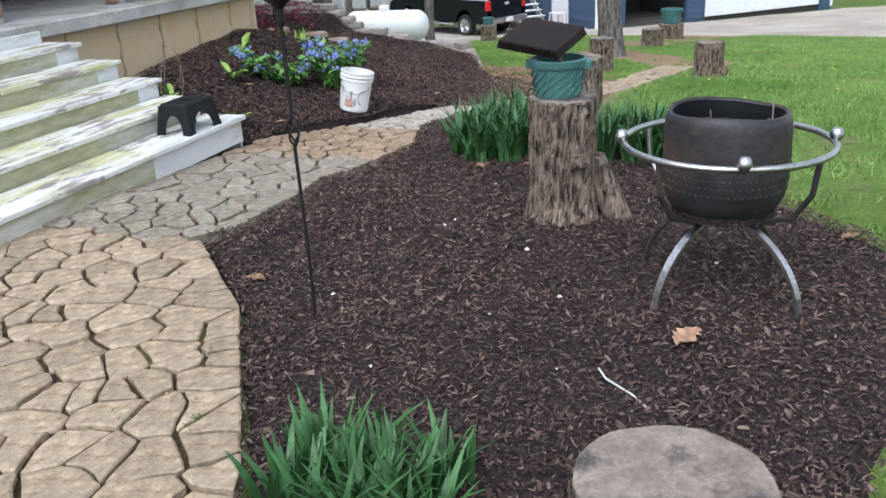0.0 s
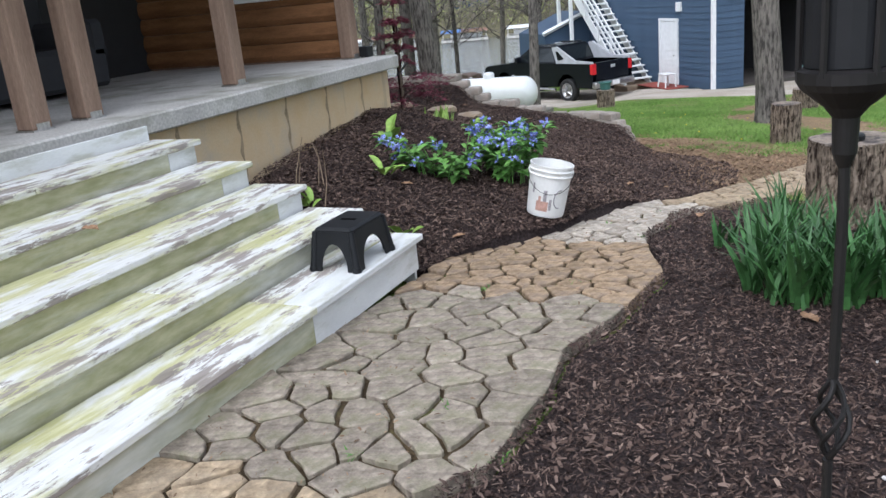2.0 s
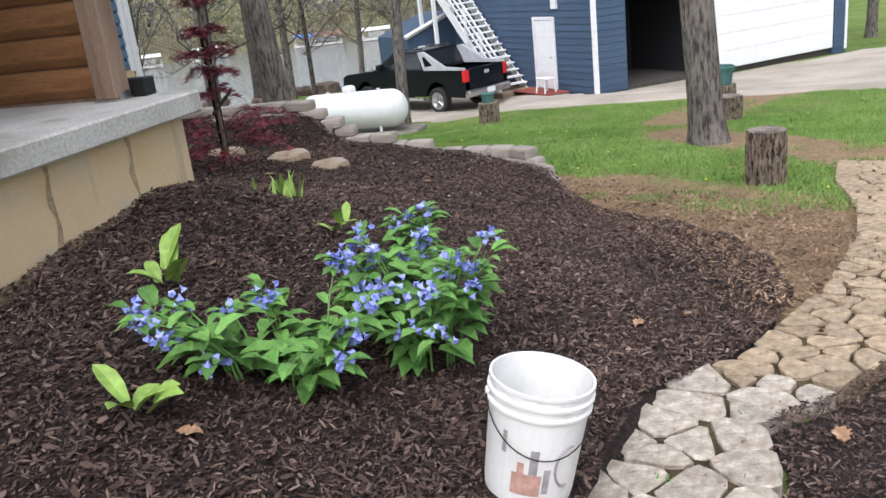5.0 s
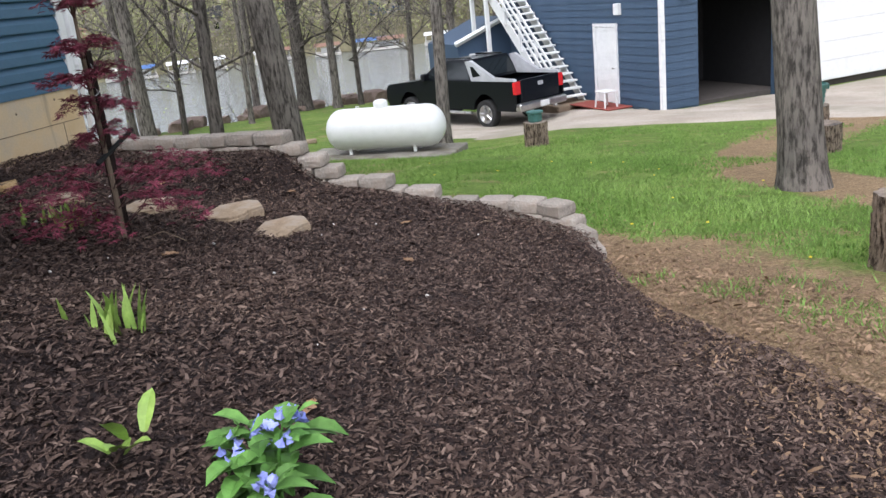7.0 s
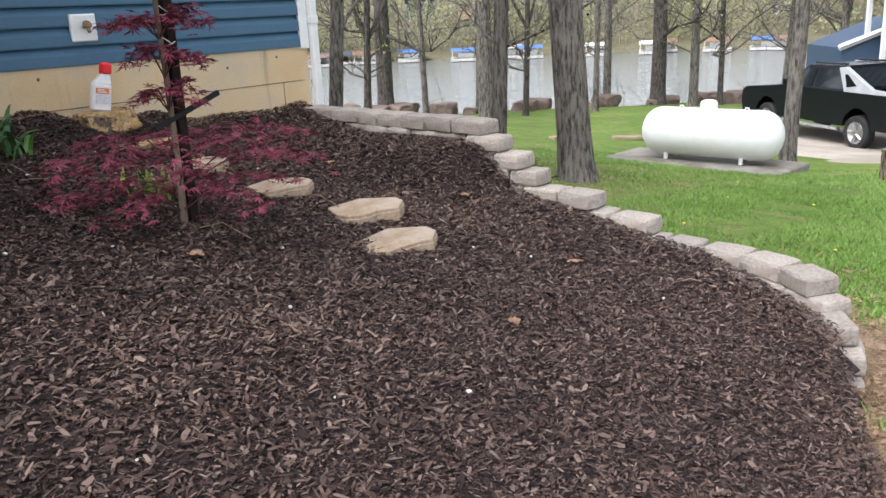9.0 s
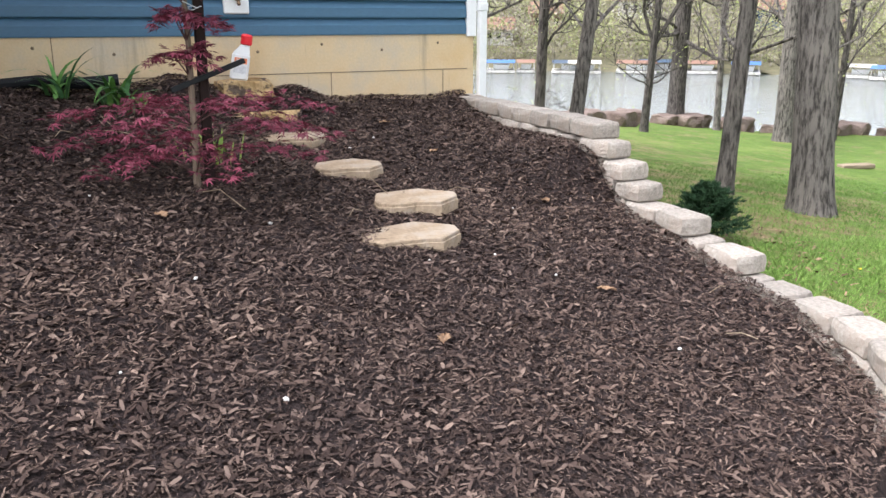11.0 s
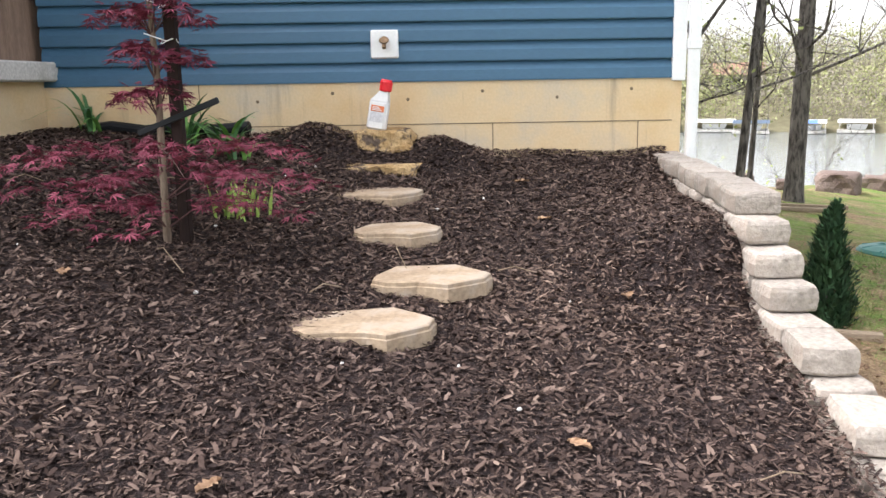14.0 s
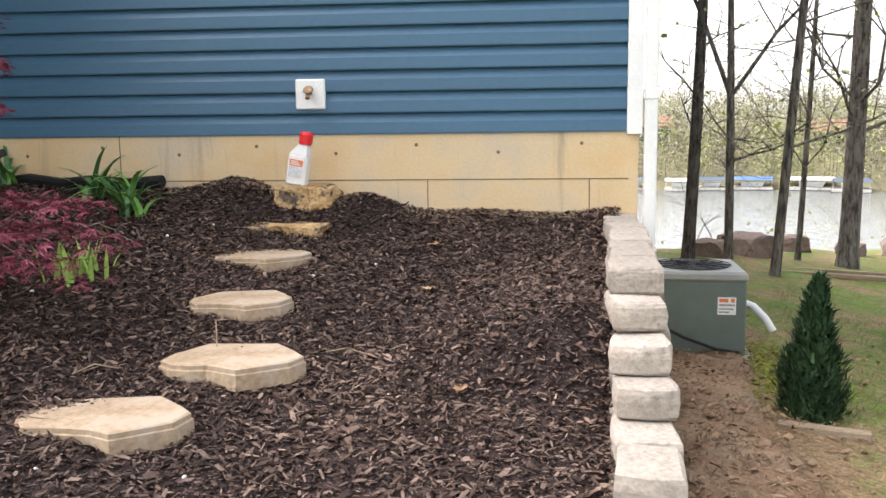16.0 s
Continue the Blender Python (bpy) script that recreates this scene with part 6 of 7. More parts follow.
for x in (-0.75, 0.65):
    for y in (-0.2, 0.2):
        g = Geo()
        g.box(x - 0.03, y - 0.03, 0.07, x + 0.03, y + 0.03, 0.25)
        part("leg", g, TANKW, tank)
for x in (-0.6, 0.6):
    g = Geo()
    g.tube([(x, 0.02, 0.985), (x, 0.02, 1.02), (x + 0.06, 0.02, 1.02), (x + 0.06, 0.02, 0.985)], 0.012, 6)
    part("lifting_lug", g, TANKW, tank)
g = Geo()
g.box(-11.9, 22.65, -2.06, -8.5, 23.95, -1.82, 0.02)
solo("tank_slab", g, SLAB_DARK, "low grey concrete slab under the propane tank", "slab")


# ---- pickup truck ----
truck = thing("pickup_truck", "black crew-cab pickup truck with grey cladding parked on gravel", "pickup truck", (-9.28, 30.62, land(-9.28, 30.62) + 0.04), 150)
CARBLACK = plain("black_car_paint", (0.006, 0.007, 0.01), 0.25, 0.0, 0.25, wear=0.1)
CLAD = plain("grey_plastic_cladding", (0.42, 0.43, 0.45), 0.5)
CARGLASS = glass_material("tinted_car_glass", (0.012, 0.016, 0.018))
TYRE = plain("tyre_rubber", (0.02, 0.02, 0.02), 0.85)
RED = plain("red_lens", (0.6, 0.02, 0.025), 0.25)


def extrude(g, prof, y0, y1):
    n = len(prof)
    k = len(g.v)
    g.v += [(x, y0, z) for x, z in prof] + [(x, y1, z) for x, z in prof]
    g.f += [tuple(k + i for i in range(n)), tuple(k + n + i for i in reversed(range(n)))] + [(k + i, k + n + i, k + n + (i + 1) % n, k + (i + 1) % n) for i in range(n)]


def arch(cx, r, n=9):
    return [(cx + r * math.cos(math.pi * i / n), 0.5 + (r + 0.0) * math.sin(math.pi * i / n)) for i in range(n + 1)]


g = Geo()
side = [(4.35, 0.5), (4.42, 0.75), (4.4, 1.05), (4.2, 1.16), (3.2, 1.25), (2.75, 1.3), (-1.15, 1.3), (-1.2, 1.2), (-1.18, 0.62), (-1.1, 0.5)] + arch(0.0, 0.46)[::-1] + arch(3.3, 0.46)[::-1]
extrude(g, side, 0.97, 0.93)
extrude(g, side, -0.93, -0.97)
inner = [(4.3, 0.55), (4.36, 1.05), (4.15, 1.155), (3.2, 1.245), (2.75, 1.295), (0.75, 1.295), (0.75, 0.62), (0.5, 0.62), (0.5, 0.98), (-0.5, 0.98), (-0.5, 0.6), (-1.1, 0.6), (-1.1, 0.5), (-0.5, 0.5), (-0.5, 0.95), (0.5, 0.95), (0.5, 0.5), (2.8, 0.5), (2.8, 0.95), (3.8, 0.95), (3.8, 0.55)]
extrude(g, inner, -0.93, 0.93)
part("body", g, CARBLACK, truck)
g = Geo()
lo, hi = [(2.75, 0.93), (-0.05, 0.93)], [(1.95, 0.74), (0.75, 0.76)]
vs = []
for s in (-1, 1):
    vs += [(2.8, s * 0.92, 1.29), (1.95, s * 0.76, 1.84), (0.72, s * 0.76, 1.87), (0.42, s * 0.92, 1.29)]
g.add(vs, [(0, 1, 2, 3), (7, 6, 5, 4), (0, 4, 5, 1), (1, 5, 6, 2), (2, 6, 7, 3)])
part("cab", g, CARBLACK, truck)
for s in (-1, 1):
    for x0, x1, xt0, xt1 in ((2.55, 1.68, 1.92, 1.62), (1.58, 0.62, 1.52, 0.8)):
        g = Geo()
        e = 0.012
        g.add([(x0, s * (0.905 + e), 1.34), (x1, s * (0.905 + e), 1.34), (xt1, s * (0.785 + e), 1.78), (xt0, s * (0.785 + e), 1.78)], [(0, 1, 2, 3) if s > 0 else (3, 2, 1, 0)])
        part("side_window", g, CARGLASS, truck)
    g = Geo()
    extrude(g, [(0.5, 1.3), (0.7, 1.84), (0.52, 1.86), (-0.35, 1.4), (-1.12, 1.36), (-1.15, 1.3)], s * 0.95, s * 0.83)
    part("sail_panel", g, CLAD, truck, "grey plastic sail panel behind the cab")
    g = Geo()
    extrude(g, [(0.42, 1.4), (0.5, 1.7), (0.4, 1.7), (0.1, 1.45)], s * 0.952, s * 0.955)
    part("sail_recess", g, CARBLACK, truck)
    g = Geo()
    g.box(-1.215, s * 0.86 - 0.09, 0.95, -1.1, s * 0.86 + 0.118, 1.29, 0.015)
    part("taillight", g, RED, truck, "tall red tail light")
    g = Geo()
    g.box(2.35, s * 1.0 - 0.12, 1.3, 2.5, s * 1.0 + 0.14, 1.5, 0.03)
    part("mirror", g, CARBLACK, truck)
    g = Geo()
    g.tube([(0.55, s * 0.98, 0.42), (2.75, s * 0.98, 0.42)], 0.045, 8)
    part("running_board", g, CHROME, truck)
    g = Geo()
    g.tube([(0.8, s * 0.62, 1.9), (1.9, s * 0.62, 1.88)], 0.025, 6)
    part("roof_rail", g, CARBLACK, truck)
    for cx in (0.0, 3.3):
        w = part("wheel", Geo().lathe([(0.26, -0.12), (0.36, -0.125), (0.39, -0.09), (0.395, 0.0), (0.39, 0.09), (0.36, 0.125), (0.26, 0.12)], 32), TYRE, truck, "black tyre")
        w.matrix_basis = pose(cx, s * 0.86, 0.39, -90 * s, 0, 0)
        part("rim", Geo().lathe([(0.265, 0.1), (0.25, 0.115), (0.2, 0.09), (0.17, 0.06), (0.001, 0.06)], 24), CHROME, w, "bright alloy rim")
        for k in range(5):
            a = k * 2 * math.pi / 5
            gg = Geo()
            gg.tube([(0.05 * math.cos(a), 0.05 * math.sin(a), 0.1), (0.24 * math.cos(a), 0.24 * math.sin(a), 0.105)], 0.035, 6)
            part("spoke", gg, CHROME, w)
g = Geo()
g.add([(-0.02 + 0.45, -0.8, 1.36), (-0.02 + 0.45, 0.8, 1.36), (0.66, 0.7, 1.8), (0.66, -0.7, 1.8)], [(0, 3, 2, 1)])
part("rear_window", g, CARGLASS, truck)
g = Geo()
g.add([(2.79, -0.82, 1.33), (2.79, 0.82, 1.33), (2.02, 0.7, 1.81), (2.02, -0.7, 1.81)], [(0, 1, 2, 3)])
part("windscreen", g, CARGLASS, truck)
g = Geo()
g.box(-1.22, -0.77, 0.72, -1.14, 0.77, 1.32, 0.02)
part("tailgate", g, CARBLACK, truck)
g = Geo()
g.box(-1.225, -0.1, 1.1, -1.219, 0.1, 1.2)
part("tailgate_handle", g, CLAD, truck)
g = Geo()
g.box(-1.34, -0.95, 0.5, -1.12, 0.95, 0.7, 0.04)
part("rear_bumper", g, CHROME, truck, "silver rear bumper")
g = Geo()
g.box(-1.352, -0.17, 0.54, -1.341, 0.17, 0.69)
part("number_plate", g, WHITE, truck)

# ---- by the garage ----
GM = garage.matrix_basis
g = Geo()
g.add([(x, y, z) for x, z in ((0.0, 0.0), (0.0, 2.5), (-2.0, 1.75), (-2.0, 0.0)) for y in (GD - 0.2, GD + 2.5)], [(0, 1, 3, 2), (2, 3, 5, 4), (4, 5, 7, 6), (0, 2, 4, 6), (7, 5, 3, 1)])
shed = solo("lean_to_shed", g, GARAGE_SIDING, "small blue lean-to shed with white trim behind the garage", "shed", GM)
part("fascia", Geo().tube([(0.05, GD - 0.24, 2.55), (-2.1, GD - 0.24, 1.76)], 0.09, 4), WHITE, shed)
part("shed_window", Geo().box(-1.6, GD - 0.25, 0.7, -0.8, GD - 0.2, 1.4), WHITE, shed)
wstool = thing("small_stool", "small white plastic stool beside the garage door", "stool", (0, 0, 0))
wstool.matrix_basis = GM @ pose(-0.6, 1.75, 0.02)
part("seat", Geo().box(-0.2, -0.25, 0.42, 0.2, 0.25, 0.46, 0.01), WHITE, wstool)
for sx in (-1, 1):
    for sy in (-1, 1):
        part("leg", Geo().tube([(sx * 0.16, sy * 0.2, 0.42), (sx * 0.2, sy * 0.24, 0.0)], 0.025, 6), WHITE, wstool)
solo("door_mat", Geo().box(-0.9, 1.2, 0.0, -0.1, 3.2, 0.03, 0.008), plain("red_mat", (0.25, 0.06, 0.045), 0.9), "worn red mat in front of the garage door", "mat", GM)
g = Geo()
g.box(-1.3, 3.2, -0.25, -0.02, 8.4, 0.0, 0.02)
solo("stair_pad", g, surface("brown_pad", (0.2, 0.14, 0.1), (0.33, 0.26, 0.19), 2, 30, 0.9, 0.1), "low brown landing pad below the outside stair", "pad", GM)

# ---- on the porch ----
sofa = thing("porch_sofa", "dark covered sofa in the shade of the porch", "sofa", (-8.2, 6.6, DECK))
COVER = plain("dark_fabric", (0.03, 0.03, 0.034), 0.85)
part("base", Geo().box(-0.4, -1.0, 0.05, 0.45, 1.0, 0.42, 0.04), COVER, sofa)
part("backrest", Geo().box(-0.5, -1.0, 0.4, -0.25, 1.0, 0.95, 0.05), COVER, sofa)
for s in (-1, 1):
    part("armrest", Geo().box(-0.4, s * 0.92 - 0.1, 0.3, 0.45, s * 0.92 + 0.1, 0.65, 0.04), COVER, sofa)
table = thing("bench", "long bench with a pale top on the porch", "bench", (-7.6, 4.2, DECK))
part("top", Geo().box(-0.3, -0.9, 0.42, 0.3, 0.9, 0.48, 0.01), SLAB, table)
for y in (-0.8, 0.8):
    part("support", Geo().box(-0.25, y - 0.04, 0, 0.25, y + 0.04, 0.42), DARK_AND_SHADE, table)
part("skirt", Geo().box(0.2, -0.75, 0.02, 0.24, 0.75, 0.42), DARK_AND_SHADE, table)
g = Geo()
g.lathe([(0.001, 0), (0.1, 0), (0.13, 0.25), (0.12, 0.25), (0.09, 0.02), (0.001, 0.02)], 24, pose(-7.6, 4.95, DECK + 0.481))
solo("blue_pail", g, plain("blue_pail_plastic", (0.03, 0.18, 0.3), 0.4), "small blue plastic pail on the bench", "pail")
g = Geo()
g.box(-0.1, -0.03, 0, 0.1, 0.03, 0.05, 0.01)
solo("yellow_tool", g, plain("yellow_plastic", (0.7, 0.42, 0.03), 0.5), "small yellow tool lying on the porch slab", "tool", pose(-7.2, 5.35, DECK, 0, 0, 40))
g = Geo()
g.box(-0.12, -0.06, 0, 0.12, 0.06, 0.11, 0.008)
solo("planter_box", g, BLACK, "small dark box standing on the end of the porch", "box", pose(-6.2, 9.56, DECK))

pw = thing("porch_window", "white-framed window in the cedar wall of the porch", "window", kind="structure")
for x0, z0, x1, z1 in ((-7.8, 1.62, -6.68, 1.7), (-7.8, 2.5, -6.68, 2.58), (-7.8, 1.7, -7.72, 2.5), (-6.76, 1.7, -6.68, 2.5)):
    part("window_frame", Geo().box(x0, 9.38, z0, x1, 9.42, z1, 0.006), WHITE, pw)
part("pane", Geo().box(-7.72, 9.395, 1.7, -6.76, 9.405, 2.5), CARGLASS, pw)

# ---- trees ----
def tree(x, y, r, h, seed, label, lean=(0, 0), fork=0.0, mat=None, limbs=9, leaves=120, sweep=0.0):
    rr = random.Random(seed)
    t = thing("tree", label, "tree", (x, y, land(x, y) - 0.1))
    g = Geo()
    n = 11
    ph = rr.uniform(0, 6.28)

    def axis(k):
        s = k * h
        return Vector((lean[0] * s + 0.12 * r * 6 * math.sin(ph + k * 5) * k + sweep * math.sin(k * 3), lean[1] * s + 0.1 * r * 6 * math.sin(ph * 2 + k * 4) * k, s))
    ks = [0, 0.006, 0.02, 0.05, 0.12, 0.22, 0.35, 0.5, 0.65, 0.82, 1.0]
    rad = [r * f for f in (1.5, 1.36, 1.18, 1.05, 1.0, 0.93, 0.82, 0.66, 0.48, 0.28, 0.06)]
    g.tube([axis(k) for k in ks], rad, 14, False)
    lf = Geo()

    def twig(p, d, ln, rd, depth):
        pts = [p]
        for i in range(4):
            d = (d + Vector((rr.gauss(0, 0.3), rr.gauss(0, 0.3), rr.gauss(0.1, 0.2)))).normalized()
            pts.append(pts[-1] + d * ln / 4)
        g.tube(pts, [rd, rd * 0.8, rd * 0.6, rd * 0.4, rd * 0.15], (7, 4, 3)[depth], False)
        if depth < 2:
            for i in (1, 2, 3, 4):
                for _ in range(2 if depth == 0 else 1):
                    dd = (d + Vector((rr.gauss(0, 0.8), rr.gauss(0, 0.8), rr.gauss(0.2, 0.5)))).normalized()
                    twig(pts[i], dd, ln * rr.uniform(0.35, 0.6), rd * 0.45, depth + 1)
        if depth >= 1 and leaves:
            for _ in range(1 if rr.random() < leaves / 400 else 0):
                q = pts[rr.randint(2, 4)] + Vector((rr.gauss(0, 0.12), rr.gauss(0, 0.12), rr.gauss(0, 0.12)))
                s = rr.uniform(0.02, 0.045)
                k = len(lf.v)
                u, w = Vector((rr.gauss(0, 1), rr.gauss(0, 1), rr.gauss(0, 1))).normalized() * s, Vector((rr.gauss(0, 1), rr.gauss(0, 1), rr.gauss(0, 1))).normalized() * s
                lf.v += [tuple(q - u), tuple(q + w), tuple(q + u), tuple(q - w)]
                lf.f.append((k, k + 1, k + 2, k + 3))
    if fork:
        p = axis(fork)
        a = rr.uniform(0, 6.28)
        d = Vector((math.cos(a) * 0.45, math.sin(a) * 0.45, 1)).normalized()
        twig(p, d, h * 0.6, r * 0.6, 0)
        twig(p, Vector((-d.x * 0.9, -d.y * 0.7, 0.9)).normalized(), h * 0.5, r * 0.5, 0)
    for i in range(limbs):
        k = 0.15 + 0.77 * rr.random() ** 1.35
        a = rr.uniform(0, 6.28)
        d = Vector((math.cos(a), math.sin(a), rr.uniform(0.1, 0.9))).normalized()
        twig(axis(k), d, h * rr.uniform(0.12, 0.3) * (1.15 - k * 0.6), r * rr.uniform(0.16, 0.34) * (1.2 - k), 0)
    part("trunk", g, mat or BARK_GREY, t, smooth=False)
    if lf.v:
        part("crown", lf, SPRING_LEAF, t, "sparse yellow-green spring leaves")


OAK = "tall oak with furrowed grey bark and bare spring branches"
THIN = "slender bare tree standing on the lake bank"
TREES = [(-2.5, 16.8, 0.22, 14, OAK), (-9.5, 18.5, 0.22, 15, OAK), (-10.65, 18.2, 0.105, 12, OAK), (-9.5, 25.4, 0.14, 12, OAK),
         (-16.05, 15.0, 0.085, 10, THIN), (-16.0, 15.55, 0.06, 8, THIN), (-15.15, 16.0, 0.06, 11, THIN), (-17.0, 16.7, 0.042, 9, THIN), (-16.7, 17.32, 0.13, 13, OAK),
         (-19.8, 20.7, 0.12, 12, THIN), (-14.5, 18.3, 0.12, 13, OAK), (-21.5, 25.0, 0.11, 8, THIN),
         (-25.2, 29.0, 0.27, 15, OAK), (-23.6, 29.4, 0.1, 12, THIN), (-24.2, 32.8, 0.15, 14, OAK), (-21.4, 37.0, 0.15, 13, OAK), (-20.8, 29.4, 0.24, 15, OAK),
         (-21.2, 31.8, 0.1, 10, THIN), (-20.0, 34.2, 0.1, 12, THIN), (-19.6, 37.7, 0.27, 15, OAK), (-18.2, 37.8, 0.16, 13, OAK), (-17.5, 38.5, 0.1, 12, THIN), (-16.0, 40.5, 0.12, 13, THIN),
         (-14.4, 41.5, 0.16, 13, OAK), (-12.8, 43.0, 0.13, 13, THIN), (4.8, 42.0, 0.2, 13, OAK), (8.0, 47.0, 0.2, 13, OAK), (12.5, 45.0, 0.16, 13, THIN)]
LEANS = {2: (0.02, 0.03), 10: (-0.02, 0.13), 0: (-0.06, -0.01), 1: (-0.055, -0.03), 6: (0.02, 0.05)}
for i, (x, y, r, h, lab) in enumerate(TREES):
    big = lab == OAK
    tree(x, y, r, h, 300 + i, lab, LEANS.get(i, (0.03 * math.sin(i * 2.3), 0.03 * math.cos(i * 1.7))), 0.3 if i in (5, 11, 17) else 0.0,
         BARK_DARK if i in (4, 9, 11, 12, 17, 19, 21, 24) else BARK_GREY, 17 if i > 3 else 8, 120 if i > 3 else 40, 0.15 if not big else 0.0)
g = Geo()
rnd = random.Random(909)
for k in range(30):
    y = rnd.uniform(13, 42)
    x = bank(y) - rnd.uniform(0.2, 3.5)
    for _ in range(rnd.randint(2, 5)):
        p = Vector((x + rnd.gauss(0, 0.25), y + rnd.gauss(0, 0.25), land(x, y) - 0.1))
        d = Vector((rnd.gauss(0, 0.3), rnd.gauss(0, 0.3), 1)).normalized()
        pts, w = [p], rnd.uniform(0.006, 0.014)
        for i in range(rnd.randint(4, 7)):
            d = (d + Vector((rnd.gauss(0, 0.35), rnd.gauss(0, 0.35), rnd.gauss(0.1, 0.2)))).normalized()
            pts.append(pts[-1] + d * rnd.uniform(0.18, 0.4))
            if i and rnd.random() < 0.8:
                e = (d + Vector((rnd.gauss(0, 0.9), rnd.gauss(0, 0.9), 0.2))).normalized()
                f = (e + Vector((rnd.gauss(0, 0.4), rnd.gauss(0, 0.4), 0.3))).normalized()
                g.tube([pts[-1], pts[-1] + e * 0.25, pts[-1] + e * 0.25 + f * 0.3], [w * 0.5, w * 0.35, 0.001], 4, False)
        g.tube(pts, [w * (1 - 0.85 * i / (len(pts) - 1)) for i in range(len(pts))], 5, False)
solo("brush", g, BARK_DARK, "thin bare brush along the top of the lake bank", "brush", kind="stuff")
g = Geo()
for k in range(500):
    y = rnd.uniform(13, 44)
    x = bank(y) - rnd.uniform(0.0, 3.5)
    z = land(x, y) + rnd.uniform(0.2, 2.2) * (0.4 + 0.6 * noise.noise((x * 0.8, y * 0.8, 0)))
    s = rnd.uniform(0.02, 0.045)
    q = Vector((x, y, z))
    u, w = Vector((rnd.gauss(0, 1), rnd.gauss(0, 1), rnd.gauss(0, 1))).normalized() * s, Vector((rnd.gauss(0, 1), rnd.gauss(0, 1), rnd.gauss(0, 1))).normalized() * s
    g.add([tuple(q - u), tuple(q + w), tuple(q + u), tuple(q - w)], [(0, 1, 2, 3)])
solo("brush_leaves", g, SPRING_LEAF, "small yellow-green leaves on the brush of the bank", "brush", kind="stuff")

# ---- the far shore ----
# wood colours kept pale, greyed and low in contrast to carry distance haze
FARBARE = surface("far_bare_wood", (0.23, 0.205, 0.165), (0.32, 0.29, 0.225), 0.05, 2, 0.9, 0.1, relief=0, per_island=0.1)
FARGREEN = surface("far_spring_wood", (0.27, 0.29, 0.13), (0.38, 0.39, 0.2), 0.05, 2, 0.9, 0.1, relief=0, per_island=0.1)
rnd = np.random.RandomState(14)
bare, green = Geo(), Geo()
made = 0
while made < 4600:
    head = radians(rnd.uniform(-25, 135))
    rr = 152 + 120 * rnd.rand() ** 1.4
    x, y = -5 - rr * math.sin(head), 12 + rr * math.cos(head)
    z = land(x, y)
    if z < LAKE + 0.5:
        continue
    made += 1
    g = bare if rnd.rand() < 0.5 else green
    hgt, wid, n = rnd.uniform(6, 11), rnd.uniform(2.2, 4.5), 84
    a, e = rnd.uniform(0, 6.28, n), rnd.uniform(0.12, 1.0, n)
    q = wid * np.sqrt(rnd.rand(n)) * np.sin(math.pi * np.minimum(1.0, e * 0.95)) ** 0.6
    c = np.stack([x + q * np.cos(a), y + q * np.sin(a), z + hgt * e], 1)
    s = rnd.uniform(0.16, 0.42, (n, 1))
    u, w = rnd.normal(0, 1, (n, 3)), rnd.normal(0, 1, (n, 3))
    u, w = u / np.linalg.norm(u, axis=1)[:, None] * s, w / np.linalg.norm(w, axis=1)[:, None] * s
    k = len(g.v)
    g.v += np.stack([c - u, c + w, c + u], 1).reshape(-1, 3).tolist()
    g.f += (k + np.arange(3 * n).reshape(n, 3)).tolist()
    k = len(bare.v)
    bare.v += [(x - 0.09, y, z - 1), (x + 0.09, y, z - 1), (x, y, z + hgt * 0.6), (x, y - 0.09, z - 1), (x, y + 0.09, z - 1)]
    bare.f += [(k, k + 1, k + 2), (k + 3, k + 4, k + 2)]
solo("far_woods", bare, FARBARE, "bare grey-brown woods on the far hillside", "woods", kind="stuff")
solo("far_woods", green, FARGREEN, "yellow-green spring woods on the far hillside", "woods", kind="stuff")
rnd = random.Random(61)
BLUEROOF = plain("blue_awning", (0.06, 0.16, 0.42), 0.5)
REDROOF = plain("brown_roof", (0.25, 0.14, 0.1), 0.8)
for k in range(40):
    head = radians(12 + 96 * k / 39 + rnd.uniform(-1.4, 1.4))
    rr = 149 + rnd.uniform(-7, 1)
    x, y = -5 - rr * math.sin(head), 12 + rr * math.cos(head)
    d = thing("boat_dock", "white boat dock with a canopy on the far shore", "dock", (x, y, LAKE), math.degrees(head), group="docks on the far shore")
    w = rnd.uniform(1.4, 3.6)
    part("deck", Geo().box(-w, -3.5, 0.1, w, 3.5, 0.5), SLAB, d)
    for sx in (-1, 1):
        for sy in (-1, 1):
            part("post", Geo().box(sx * w * 0.9 - 0.06, sy * 3 - 0.06, 0.5, sx * w * 0.9 + 0.06, sy * 3 + 0.06, 1.7), SLAB, d)
    g = Geo()
    g.add([(-w, -3.4, 1.7), (w, -3.4, 1.7), (w, 3.4, 1.7), (-w, 3.4, 1.7), (-w, 0, 2.1), (w, 0, 2.1)], [(0, 1, 5, 4), (2, 3, 4, 5), (0, 4, 3), (1, 2, 5), (3, 2, 1, 0)])
    part("canopy", g, rnd.choice((WHITE, REDROOF, BLUEROOF, SLAB, GARAGE_SIDING)), d)
    g = Geo()
    g.add([(-w * 0.5, -2, 0.55), (w * 0.5, -2, 0.55), (w * 0.62, -2.6, 1.4), (-w * 0.5, -2.8, 1.4), (-w * 0.5, -1.2, 1.4), (w * 0.62, -1.4, 1.4)], [(0, 1, 2, 3), (0, 4, 5, 1), (3, 2, 5, 4), (0, 3, 4), (1, 5, 2)])
    part("boat", g, WHITE, d)
